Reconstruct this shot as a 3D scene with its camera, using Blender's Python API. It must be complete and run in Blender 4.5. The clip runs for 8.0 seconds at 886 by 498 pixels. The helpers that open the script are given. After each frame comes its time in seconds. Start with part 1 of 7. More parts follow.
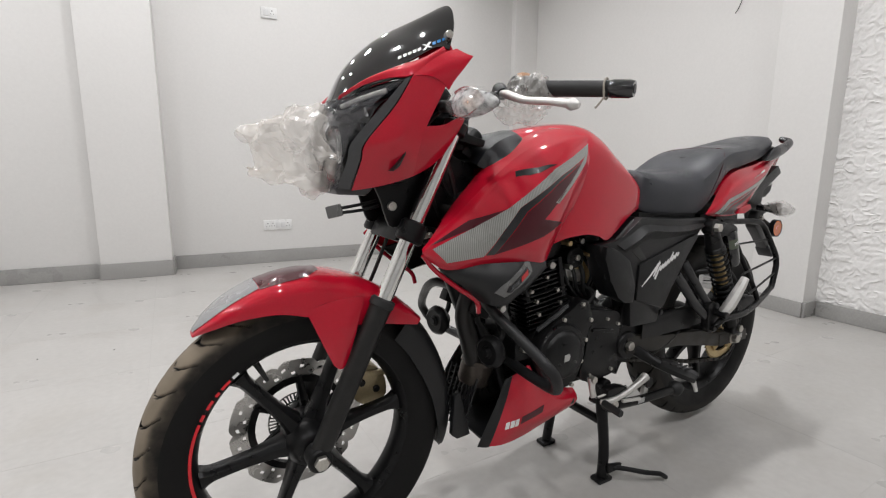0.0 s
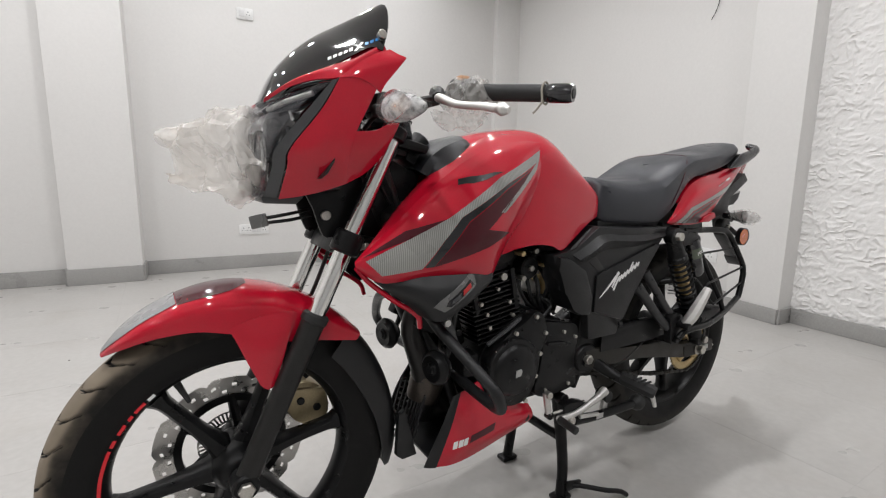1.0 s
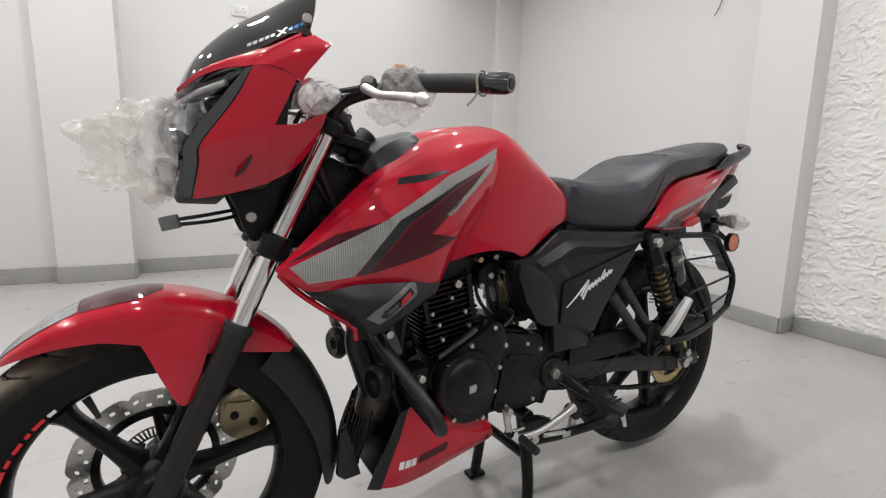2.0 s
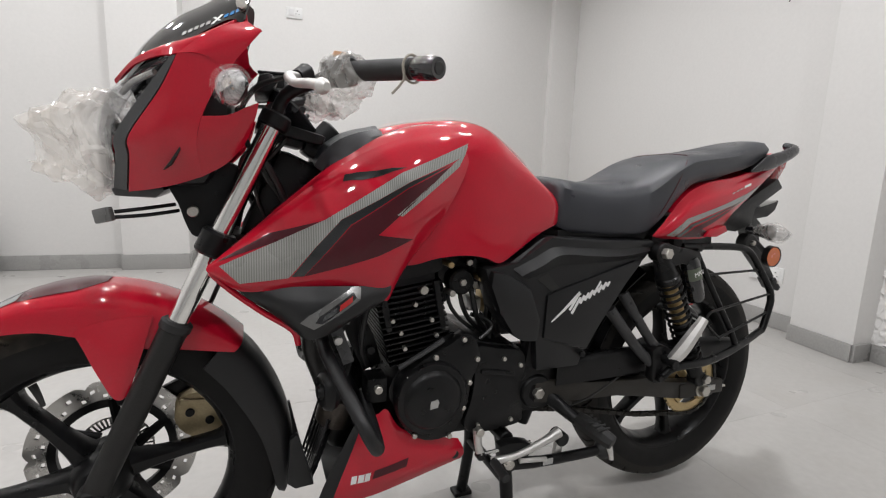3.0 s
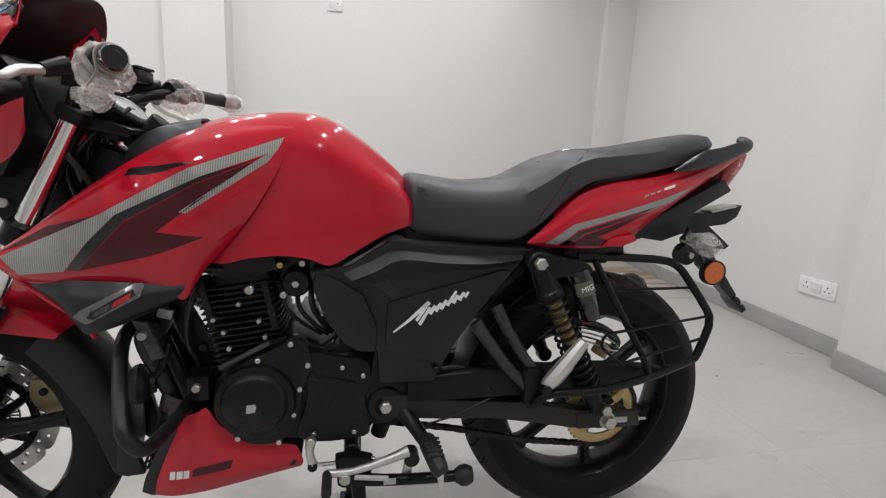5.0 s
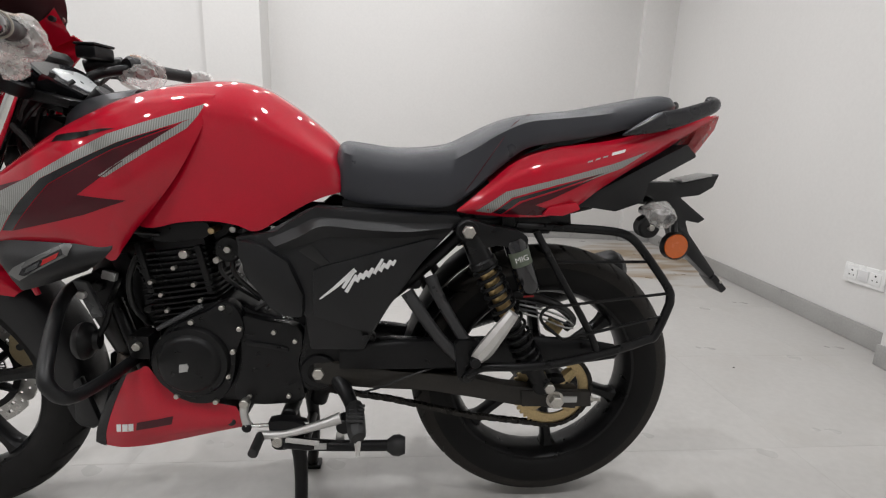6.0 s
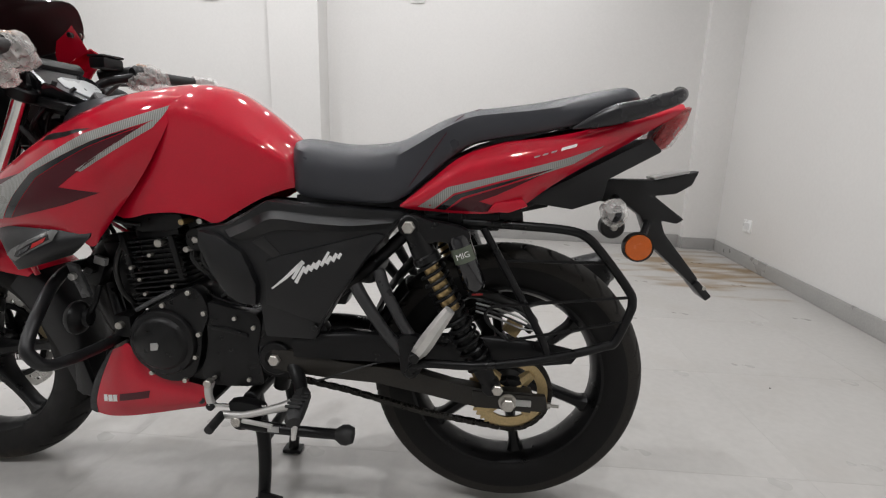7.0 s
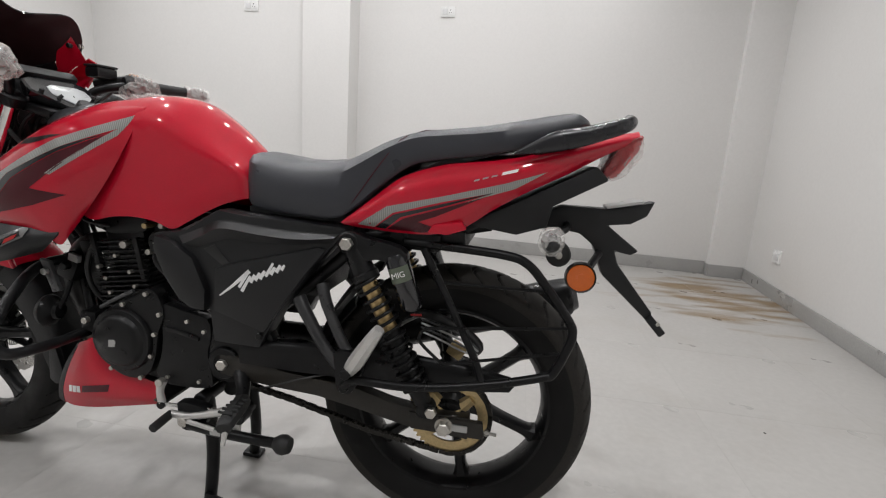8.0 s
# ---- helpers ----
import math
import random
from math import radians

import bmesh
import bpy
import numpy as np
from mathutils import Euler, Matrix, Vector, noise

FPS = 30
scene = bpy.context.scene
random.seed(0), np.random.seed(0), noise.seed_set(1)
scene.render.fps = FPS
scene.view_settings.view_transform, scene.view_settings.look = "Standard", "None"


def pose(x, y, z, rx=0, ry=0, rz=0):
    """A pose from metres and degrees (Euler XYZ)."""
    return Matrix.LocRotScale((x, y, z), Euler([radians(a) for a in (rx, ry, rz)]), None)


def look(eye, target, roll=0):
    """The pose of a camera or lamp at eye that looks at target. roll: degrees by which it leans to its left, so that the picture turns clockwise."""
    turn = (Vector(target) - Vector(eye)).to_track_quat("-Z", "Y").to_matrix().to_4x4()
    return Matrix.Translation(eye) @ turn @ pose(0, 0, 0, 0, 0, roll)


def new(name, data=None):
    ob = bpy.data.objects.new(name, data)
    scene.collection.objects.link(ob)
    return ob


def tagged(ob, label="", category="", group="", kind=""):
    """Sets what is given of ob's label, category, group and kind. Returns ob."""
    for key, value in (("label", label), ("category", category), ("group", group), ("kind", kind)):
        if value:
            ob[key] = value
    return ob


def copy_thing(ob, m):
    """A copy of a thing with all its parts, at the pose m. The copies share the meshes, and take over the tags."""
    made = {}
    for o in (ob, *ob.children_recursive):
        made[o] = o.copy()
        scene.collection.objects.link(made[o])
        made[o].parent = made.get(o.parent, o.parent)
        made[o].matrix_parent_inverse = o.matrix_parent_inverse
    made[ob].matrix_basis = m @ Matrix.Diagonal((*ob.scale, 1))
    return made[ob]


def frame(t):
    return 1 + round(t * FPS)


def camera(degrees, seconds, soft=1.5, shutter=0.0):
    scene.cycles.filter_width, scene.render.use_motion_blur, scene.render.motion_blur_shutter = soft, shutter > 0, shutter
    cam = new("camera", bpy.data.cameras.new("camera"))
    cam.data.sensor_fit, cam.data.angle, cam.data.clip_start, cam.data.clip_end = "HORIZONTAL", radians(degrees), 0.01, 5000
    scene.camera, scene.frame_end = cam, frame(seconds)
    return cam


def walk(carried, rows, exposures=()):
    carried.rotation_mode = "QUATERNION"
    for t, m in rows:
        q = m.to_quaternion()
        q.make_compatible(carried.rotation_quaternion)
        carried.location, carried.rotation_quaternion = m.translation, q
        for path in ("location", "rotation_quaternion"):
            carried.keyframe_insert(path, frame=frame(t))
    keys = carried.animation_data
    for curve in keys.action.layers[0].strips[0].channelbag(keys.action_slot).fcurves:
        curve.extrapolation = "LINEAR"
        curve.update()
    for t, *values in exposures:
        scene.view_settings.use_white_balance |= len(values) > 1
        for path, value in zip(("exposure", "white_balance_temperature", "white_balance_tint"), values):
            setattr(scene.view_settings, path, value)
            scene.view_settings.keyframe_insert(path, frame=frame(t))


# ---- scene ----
cam = camera(86.4, 8.0, soft=1.2)
PATH = [
    (0, (-0.856, -0.899, 0.833), (0.135, 0.806, 0.497), 0.4),
    (0.5, (-0.808, -0.901, 0.837), (0.205, 0.793, 0.512), 0.7),
    (1, (-0.747, -0.905, 0.841), (0.28, 0.782, 0.52), 0.7),
    (1.5, (-0.68, -0.903, 0.841), (0.359, 0.776, 0.522), 0.9),
    (3, (-0.398, -0.924, 0.84), (0.35, 0.902, 0.514), 2.0),
    (3.5, (-0.278, -0.969, 0.856), (0.38, 0.891, 0.531), 2.4),
    (4, (-0.164, -0.998, 0.882), (0.422, 0.884, 0.545), 3.2),
    (4.5, (-0.064, -0.997, 0.888), (0.442, 0.904, 0.53), 3.2),
    (5, (0.078, -0.99, 0.869), (0.485, 0.931, 0.49), 2.7),
    (6.5, (0.444, -1.024, 0.828), (0.467, 0.925, 0.383), 1.5),
    (7, (0.573, -1.022, 0.826), (0.434, 0.928, 0.402), 1.4),
    (7.5, (0.671, -1.006, 0.836), (0.431, 0.938, 0.428), 2.3),
    (8, (0.758, -0.993, 0.853), (0.459, 0.946, 0.463), 3.8),
]
EXPO = [(0.0, 0.0), (3.0, 0.0), (4.0, -0.07), (4.5, -0.11), (5.2, -0.06), (6.4, 0.0), (7.0, -0.03), (8.0, -0.06)]
walk(cam, [(t, look(eye, target, roll)) for t, eye, target, roll in PATH], EXPO)

# ---- light ----
world = bpy.data.worlds.new("world")
scene.world = world
world.use_nodes = True
world.node_tree.nodes["Background"].inputs[0].default_value = (0.8, 0.9, 1.0, 1)
world.node_tree.nodes["Background"].inputs[1].default_value = 0.05
scene.view_settings.exposure = 0.0
CEILING = 3.0
LAMP_POWER = 6.75
# wider-spaced, stronger lamps over the middle of the room; a closer row along the back wall
LAMP_SPOTS = [(x, y, 2.6) for y in (-1.5, 0.3) for x in (-2.7, -0.9, 0.9)] + [(x, y, 0.9) for y in (1.6, 2.7) for x in (-3.0, -1.95, -0.9, 0.15, 1.2)]
for x, y, strength in LAMP_SPOTS:
    lamp = bpy.data.lights.new("downlight_lamp", "AREA")
    lamp.shape, lamp.size, lamp.energy, lamp.color = "DISK", 0.12, LAMP_POWER * strength, (0.99, 0.985, 1.0)
    lamp.spread = radians(170)
    new("downlight_lamp", lamp).matrix_world = pose(x, y, CEILING - 0.012)


# ---- materials ----
def mat(name, color, rough=0.5, metal=0.0, vary=0.12, scale=18.0, fine=300.0, bump=0.15, depth=0.0006, coat=0.0, spec=0.5, rvar=0.12, sheen=0.0):
    m = bpy.data.materials.new(name)
    m.use_nodes = True
    t = m.node_tree
    b = t.nodes["Principled BSDF"]
    tc = t.nodes.new("ShaderNodeTexCoord")

    def noise_tex(s, detail):
        n = t.nodes.new("ShaderNodeTexNoise")
        n.inputs["Scale"].default_value, n.inputs["Detail"].default_value = s, detail
        t.links.new(tc.outputs["Object"], n.inputs["Vector"])
        return n
    big, small = noise_tex(scale, 4), noise_tex(fine, 3)
    add = t.nodes.new("ShaderNodeMath")
    add.operation = "ADD"
    t.links.new(big.outputs["Fac"], add.inputs[0])
    t.links.new(small.outputs["Fac"], add.inputs[1])
    ramp = t.nodes.new("ShaderNodeMapRange")
    ramp.inputs["From Min"].default_value, ramp.inputs["From Max"].default_value = 0.7, 1.3
    ramp.inputs["To Min"].default_value, ramp.inputs["To Max"].default_value = 1 - vary, 1 + vary
    t.links.new(add.outputs[0], ramp.inputs["Value"])
    mul = t.nodes.new("ShaderNodeMix")
    mul.data_type, mul.blend_type = "RGBA", "MULTIPLY"
    mul.inputs[0].default_value = 1.0
    mul.inputs[6].default_value = (*color, 1)
    t.links.new(ramp.outputs[0], mul.inputs[7])
    t.links.new(mul.outputs[2], b.inputs["Base Color"])
    rr = t.nodes.new("ShaderNodeMapRange")
    rr.inputs["From Min"].default_value, rr.inputs["From Max"].default_value = 0.3, 0.7
    rr.inputs["To Min"].default_value, rr.inputs["To Max"].default_value = max(0.02, rough - rvar), min(1.0, rough + rvar)
    t.links.new(big.outputs["Fac"], rr.inputs["Value"])
    t.links.new(rr.outputs[0], b.inputs["Roughness"])
    b.inputs["Metallic"].default_value = metal
    b.inputs["Coat Weight"].default_value = coat
    b.inputs["Coat Roughness"].default_value = 0.03
    b.inputs["Specular IOR Level"].default_value = spec
    if bump:
        bp = t.nodes.new("ShaderNodeBump")
        bp.inputs["Strength"].default_value, bp.inputs["Distance"].default_value = bump, depth
        t.links.new(small.outputs["Fac"], bp.inputs["Height"])
        t.links.new(bp.outputs[0], b.inputs["Normal"])
    return m


INNER = mat("visor_inside", (0.030, 0.011, 0.012), 0.4, vary=0.2, bump=0.0)
COVER = mat("grey_black_cover_plastic", (0.010, 0.011, 0.014), 0.42, vary=0.2, fine=900, bump=0.3, depth=0.0005, spec=0.6)
RED = mat("red_gloss_paint", (0.49, 0.0045, 0.023), 0.45, vary=0.05, bump=0.0, coat=1.0, rvar=0.03, spec=0.06)
MAROON = mat("maroon_decal", (0.060, 0.0035, 0.009), 0.3, vary=0.1, bump=0.0, coat=0.5, rvar=0.03, spec=0.15)
PLASTIC = mat("textured_black_plastic", (0.0060, 0.0062, 0.0070), 0.42, vary=0.3, fine=900, bump=0.4, depth=0.0006, spec=0.45)
GLOSSBLACK = mat("gloss_black_plastic", (0.008, 0.008, 0.010), 0.16, vary=0.1, bump=0.0, coat=0.6, rvar=0.04)
LEGBLACK = mat("dusty_fork_paint", (0.013, 0.0125, 0.012), 0.42, vary=0.35, scale=30, fine=500, bump=0.15, spec=0.35)
RAILBLACK = mat("semi_gloss_black_alloy", (0.010, 0.010, 0.013), 0.28, vary=0.1, bump=0.0, spec=0.6, rvar=0.04)
SATIN = mat("satin_black_paint", (0.0062, 0.0062, 0.0066), 0.36, vary=0.3, scale=30, bump=0.15, spec=0.24)
CAST = mat("black_cast_metal", (0.0050, 0.0050, 0.0054), 0.36, metal=0.0, vary=0.35, scale=40, fine=700, bump=0.3, depth=0.0006, spec=0.3)
RUBBER = mat("tyre_rubber", (0.0065, 0.0063, 0.0062), 0.55, vary=0.35, scale=25, fine=500, bump=0.25, depth=0.0007, spec=0.2)
TREAD = mat("rear_tread_rubber", (0.020, 0.018, 0.0155), 0.7, vary=0.4, scale=14, fine=350, bump=0.3, depth=0.0008, spec=0.3)
GRIPRUB = mat("grip_rubber", (0.012, 0.012, 0.012), 0.6, vary=0.2, fine=600, bump=0.3)
VINYL = mat("seat_vinyl", (0.034, 0.036, 0.043), 0.38, vary=0.15, scale=12, fine=1400, bump=0.5, depth=0.0006, spec=0.5)
DUSTSTEEL = mat("dusty_black_steel", (0.020, 0.0175, 0.0140), 0.5, vary=0.4, scale=30, fine=500, bump=0.2, spec=0.4)
BRONZE = mat("bronze_tinted_steel", (0.075, 0.062, 0.052), 0.4, metal=0.6, vary=0.3, scale=25, bump=0.15)
EXH = mat("heat_dulled_exhaust", (0.010, 0.009, 0.0085), 0.42, metal=0.2, vary=0.3, scale=25, bump=0.15)
FROST = mat("mudguard_grey_sticker", (0.22, 0.22, 0.225), 0.3, vary=0.1, bump=0.0, coat=0.8)
CHROME = mat("chrome", (0.82, 0.82, 0.80), 0.08, metal=1.0, vary=0.05, bump=0.0, rvar=0.04)
ALLOY = mat("bare_aluminium", (0.66, 0.65, 0.63), 0.48, metal=0.9, vary=0.12, scale=40, fine=800, bump=0.2, depth=0.0003)
ZINC = mat("zinc_bolt", (0.52, 0.50, 0.46), 0.34, metal=0.9, vary=0.15, bump=0.0)
STEEL = mat("brushed_steel_disc", (0.50, 0.49, 0.47), 0.32, metal=0.95, vary=0.12, scale=60, fine=900, bump=0.15, depth=0.0002)
GOLD = mat("gold_anodised", (0.50, 0.36, 0.17), 0.36, metal=0.8, vary=0.15, bump=0.1)
BRASSY = mat("yellow_passivated_steel", (0.55, 0.42, 0.22), 0.4, metal=0.75, vary=0.2, bump=0.1)
BEIGE = mat("gold_beige_caliper_paint", (0.42, 0.34, 0.20), 0.42, metal=0.3, vary=0.12, bump=0.1)
GREY = mat("grey_panel", (0.055, 0.056, 0.058), 0.35, vary=0.12, bump=0.1)
BADGE = mat("dark_grey_badge", (0.16, 0.16, 0.157), 0.3, metal=0.4, vary=0.08, bump=0.0)
SILVER = mat("silver_sticker", (0.45, 0.45, 0.44), 0.35, metal=0.5, vary=0.08, bump=0.0)
WHITE = mat("white_sticker", (0.82, 0.82, 0.81), 0.4, vary=0.04, bump=0.0)
BLUE = mat("blue_sticker", (0.02, 0.22, 0.55), 0.35, vary=0.05, bump=0.0)
REDTAPE = mat("red_rim_tape", (0.70, 0.02, 0.03), 0.35, vary=0.08, bump=0.0)
CASTGREY = mat("grey_black_casting", (0.030, 0.030, 0.031), 0.38, vary=0.2, scale=40, fine=600, bump=0.2, spec=0.45)
CHAIN = mat("oiled_chain", (0.03, 0.028, 0.025), 0.35, metal=0.7, vary=0.3, scale=60, bump=0.2)
CABLE = mat("cable_sheath", (0.010, 0.010, 0.010), 0.4, vary=0.2, bump=0.0)
REDWIRE = mat("red_wire", (0.40, 0.015, 0.015), 0.4, vary=0.1, bump=0.0)
ORANGE = mat("orange_reflector", (0.62, 0.12, 0.008), 0.2, vary=0.12, scale=60, fine=900, bump=0.5, depth=0.0006, coat=0.7)
AMBER = mat("amber_bulb", (0.70, 0.42, 0.26), 0.25, vary=0.05, bump=0.0)
REFLECTOR = mat("lamp_reflector", (0.85, 0.85, 0.85), 0.12, metal=1.0, vary=0.05, bump=0.4, scale=60, fine=160, depth=0.002)
PAPERY = mat("lcd_pane", (0.46, 0.48, 0.48), 0.3, vary=0.03, bump=0.0, coat=0.3)
SWITCH = mat("white_switch_plastic", (0.78, 0.78, 0.77), 0.3, vary=0.03, bump=0.0)
SWITCHGREY = mat("grey_switch_rocker", (0.70, 0.70, 0.70), 0.35, vary=0.03, bump=0.0)
CLOTH = mat("black_nylon", (0.012, 0.012, 0.013), 0.75, vary=0.3, scale=50, fine=900, bump=0.6, depth=0.001)
JUTE = mat("tie_string", (0.35, 0.32, 0.27), 0.8, vary=0.15, bump=0.0)
LITTER = mat("grit", (0.05, 0.045, 0.04), 0.9, vary=0.3, bump=0.0)


def dusty_tread():
    """Black tread with a film of dried dust along the crown of the tyre's forward part."""
    m = mat("dusty_tread_rubber", (0.0075, 0.0072, 0.0068), 0.7, vary=0.35, scale=25, fine=500, bump=0.25, depth=0.0007, spec=0.25)
    t = m.node_tree
    b = t.nodes["Principled BSDF"]
    tc = t.nodes.new("ShaderNodeTexCoord")
    sep = t.nodes.new("ShaderNodeSeparateXYZ")
    t.links.new(tc.outputs["Object"], sep.inputs[0])
    n = t.nodes.new("ShaderNodeTexNoise")
    n.inputs["Scale"].default_value, n.inputs["Detail"].default_value = 22, 4
    t.links.new(tc.outputs["Object"], n.inputs["Vector"])

    def math_node(op, a, c):
        k = t.nodes.new("ShaderNodeMath")
        k.operation = op
        for i, v in enumerate((a, c)):
            if isinstance(v, (int, float)):
                k.inputs[i].default_value = v
            else:
                t.links.new(v, k.inputs[i])
        return k.outputs[0]

    def span(v, a, c):
        k = t.nodes.new("ShaderNodeMapRange")
        k.interpolation_type = "SMOOTHSTEP"
        k.inputs["From Min"].default_value, k.inputs["From Max"].default_value = a, c
        t.links.new(v, k.inputs["Value"])
        return k.outputs[0]
    side = math_node("ADD", math_node("ABSOLUTE", sep.outputs["Y"], 0), math_node("MULTIPLY", math_node("SUBTRACT", n.outputs["Fac"], 0.5), 0.014))
    crown = math_node("SUBTRACT", 1.0, span(side, 0.034, 0.047))
    ahead = math_node("SUBTRACT", 1.0, span(sep.outputs["X"], -0.66, -0.50))
    amount = math_node("MULTIPLY", math_node("MULTIPLY", crown, ahead), math_node("ADD", math_node("MULTIPLY", n.outputs["Fac"], 0.5), 0.62))
    mix = t.nodes.new("ShaderNodeMix")
    mix.data_type = "RGBA"
    t.links.new(amount, mix.inputs[0])
    t.links.new(b.inputs["Base Color"].links[0].from_socket, mix.inputs[6])
    mix.inputs[7].default_value = (0.225, 0.185, 0.138, 1)
    t.links.new(mix.outputs[2], b.inputs["Base Color"])
    return m


DUSTY = dusty_tread()


def carbon():
    """Grey sticker with a fine woven stripe."""
    m = mat("grey_carbon_decal", (0.30, 0.30, 0.285), 0.35, vary=0.08, bump=0.0, coat=0.5)
    t = m.node_tree
    b = t.nodes["Principled BSDF"]
    tc = t.nodes.new("ShaderNodeTexCoord")
    w = t.nodes.new("ShaderNodeTexWave")
    w.bands_direction = "X"
    w.inputs["Scale"].default_value, w.inputs["Distortion"].default_value = 88, 0.6
    mix = t.nodes.new("ShaderNodeMix")
    mix.data_type = "RGBA"
    mix.inputs[6].default_value, mix.inputs[7].default_value = (0.19, 0.19, 0.175, 1), (0.36, 0.36, 0.34, 1)
    t.links.new(tc.outputs["Object"], w.inputs["Vector"])
    t.links.new(w.outputs["Fac"], mix.inputs[0])
    t.links.new(mix.outputs[2], b.inputs["Base Color"])
    return m


CARBON = carbon()


def glassy(name, color, alpha, rough=0.05, film=False):
    """Clear plastic: part see-through, part gloss."""
    m = bpy.data.materials.new(name)
    m.use_nodes = True
    t = m.node_tree
    b = t.nodes["Principled BSDF"]
    b.inputs["Base Color"].default_value = (*color, 1)
    b.inputs["Roughness"].default_value = rough
    b.inputs["Coat Weight"].default_value = 0.6
    b.inputs["Coat Roughness"].default_value = 0.05
    tc = t.nodes.new("ShaderNodeTexCoord")
    n = t.nodes.new("ShaderNodeTexNoise")
    n.inputs["Scale"].default_value, n.inputs["Detail"].default_value = (26, 4) if film else (90, 2)
    if film:
        n.noise_type = "RIDGED_MULTIFRACTAL"
        n.inputs["Distortion"].default_value = 0.5
    t.links.new(tc.outputs["Object"], n.inputs["Vector"])
    r = t.nodes.new("ShaderNodeMapRange")
    r.inputs["From Min"].default_value, r.inputs["From Max"].default_value = (0.25, 1.0) if film else (0.35, 0.68)
    r.inputs["To Min"].default_value, r.inputs["To Max"].default_value = alpha * 0.55, min(1.0, alpha * 1.6)
    t.links.new(n.outputs["Fac"], r.inputs["Value"])
    t.links.new(r.outputs[0], b.inputs["Alpha"])
    if film:
        bp = t.nodes.new("ShaderNodeBump")
        bp.inputs["Strength"].default_value, bp.inputs["Distance"].default_value = 0.6, 0.004
        t.links.new(n.outputs["Fac"], bp.inputs["Height"])
        t.links.new(bp.outputs[0], b.inputs["Normal"])
    return m


FILM = glassy("clear_plastic_film", (0.88, 0.83, 0.765), 0.66, 0.12, True)
THINFILM = glassy("thin_clear_film", (0.92, 0.895, 0.85), 0.54, 0.09, True)
SHEER = glassy("sheer_film", (0.90, 0.88, 0.86), 0.13, 0.06, True)
WHITEFILM = glassy("white_packing_film", (0.90, 0.88, 0.85), 0.88, 0.25, True)
LENS = glassy("clear_lamp_lens", (0.93, 0.93, 0.93), 0.46, 0.03)
DARKLENS = glassy("smoked_lamp_lens", (0.10, 0.10, 0.11), 0.22, 0.03)
SMOKE = mat("smoked_visor", (0.006, 0.006, 0.007), 0.07, vary=0.05, bump=0.0, coat=1.0, rvar=0.02)
TAIL = glassy("tail_lamp_lens", (0.45, 0.10, 0.10), 0.75, 0.08)


def wall_paint(name, color, stucco=False):
    m = mat(name, color, 0.62 if not stucco else 0.75, vary=0.022, scale=1.3, fine=55, bump=0.02 if not stucco else 0.5, depth=0.002 if not stucco else 0.006, rvar=0.08)
    return m


WALL = wall_paint("white_wall_paint", (0.725, 0.715, 0.70))
STUCCO = wall_paint("white_stucco", (0.80, 0.79, 0.775), True)
SKIRT = mat("grey_skirting_tile", (0.33, 0.325, 0.315), 0.35, vary=0.1, scale=5, fine=120, bump=0.05)
CEILMAT = mat("white_ceiling_paint", (0.82, 0.82, 0.81), 0.7, vary=0.03, scale=2, fine=60, bump=0.08)
GROUT = mat("grey_grout", (0.435, 0.423, 0.406), 0.45, vary=0.06, scale=30, bump=0.1)


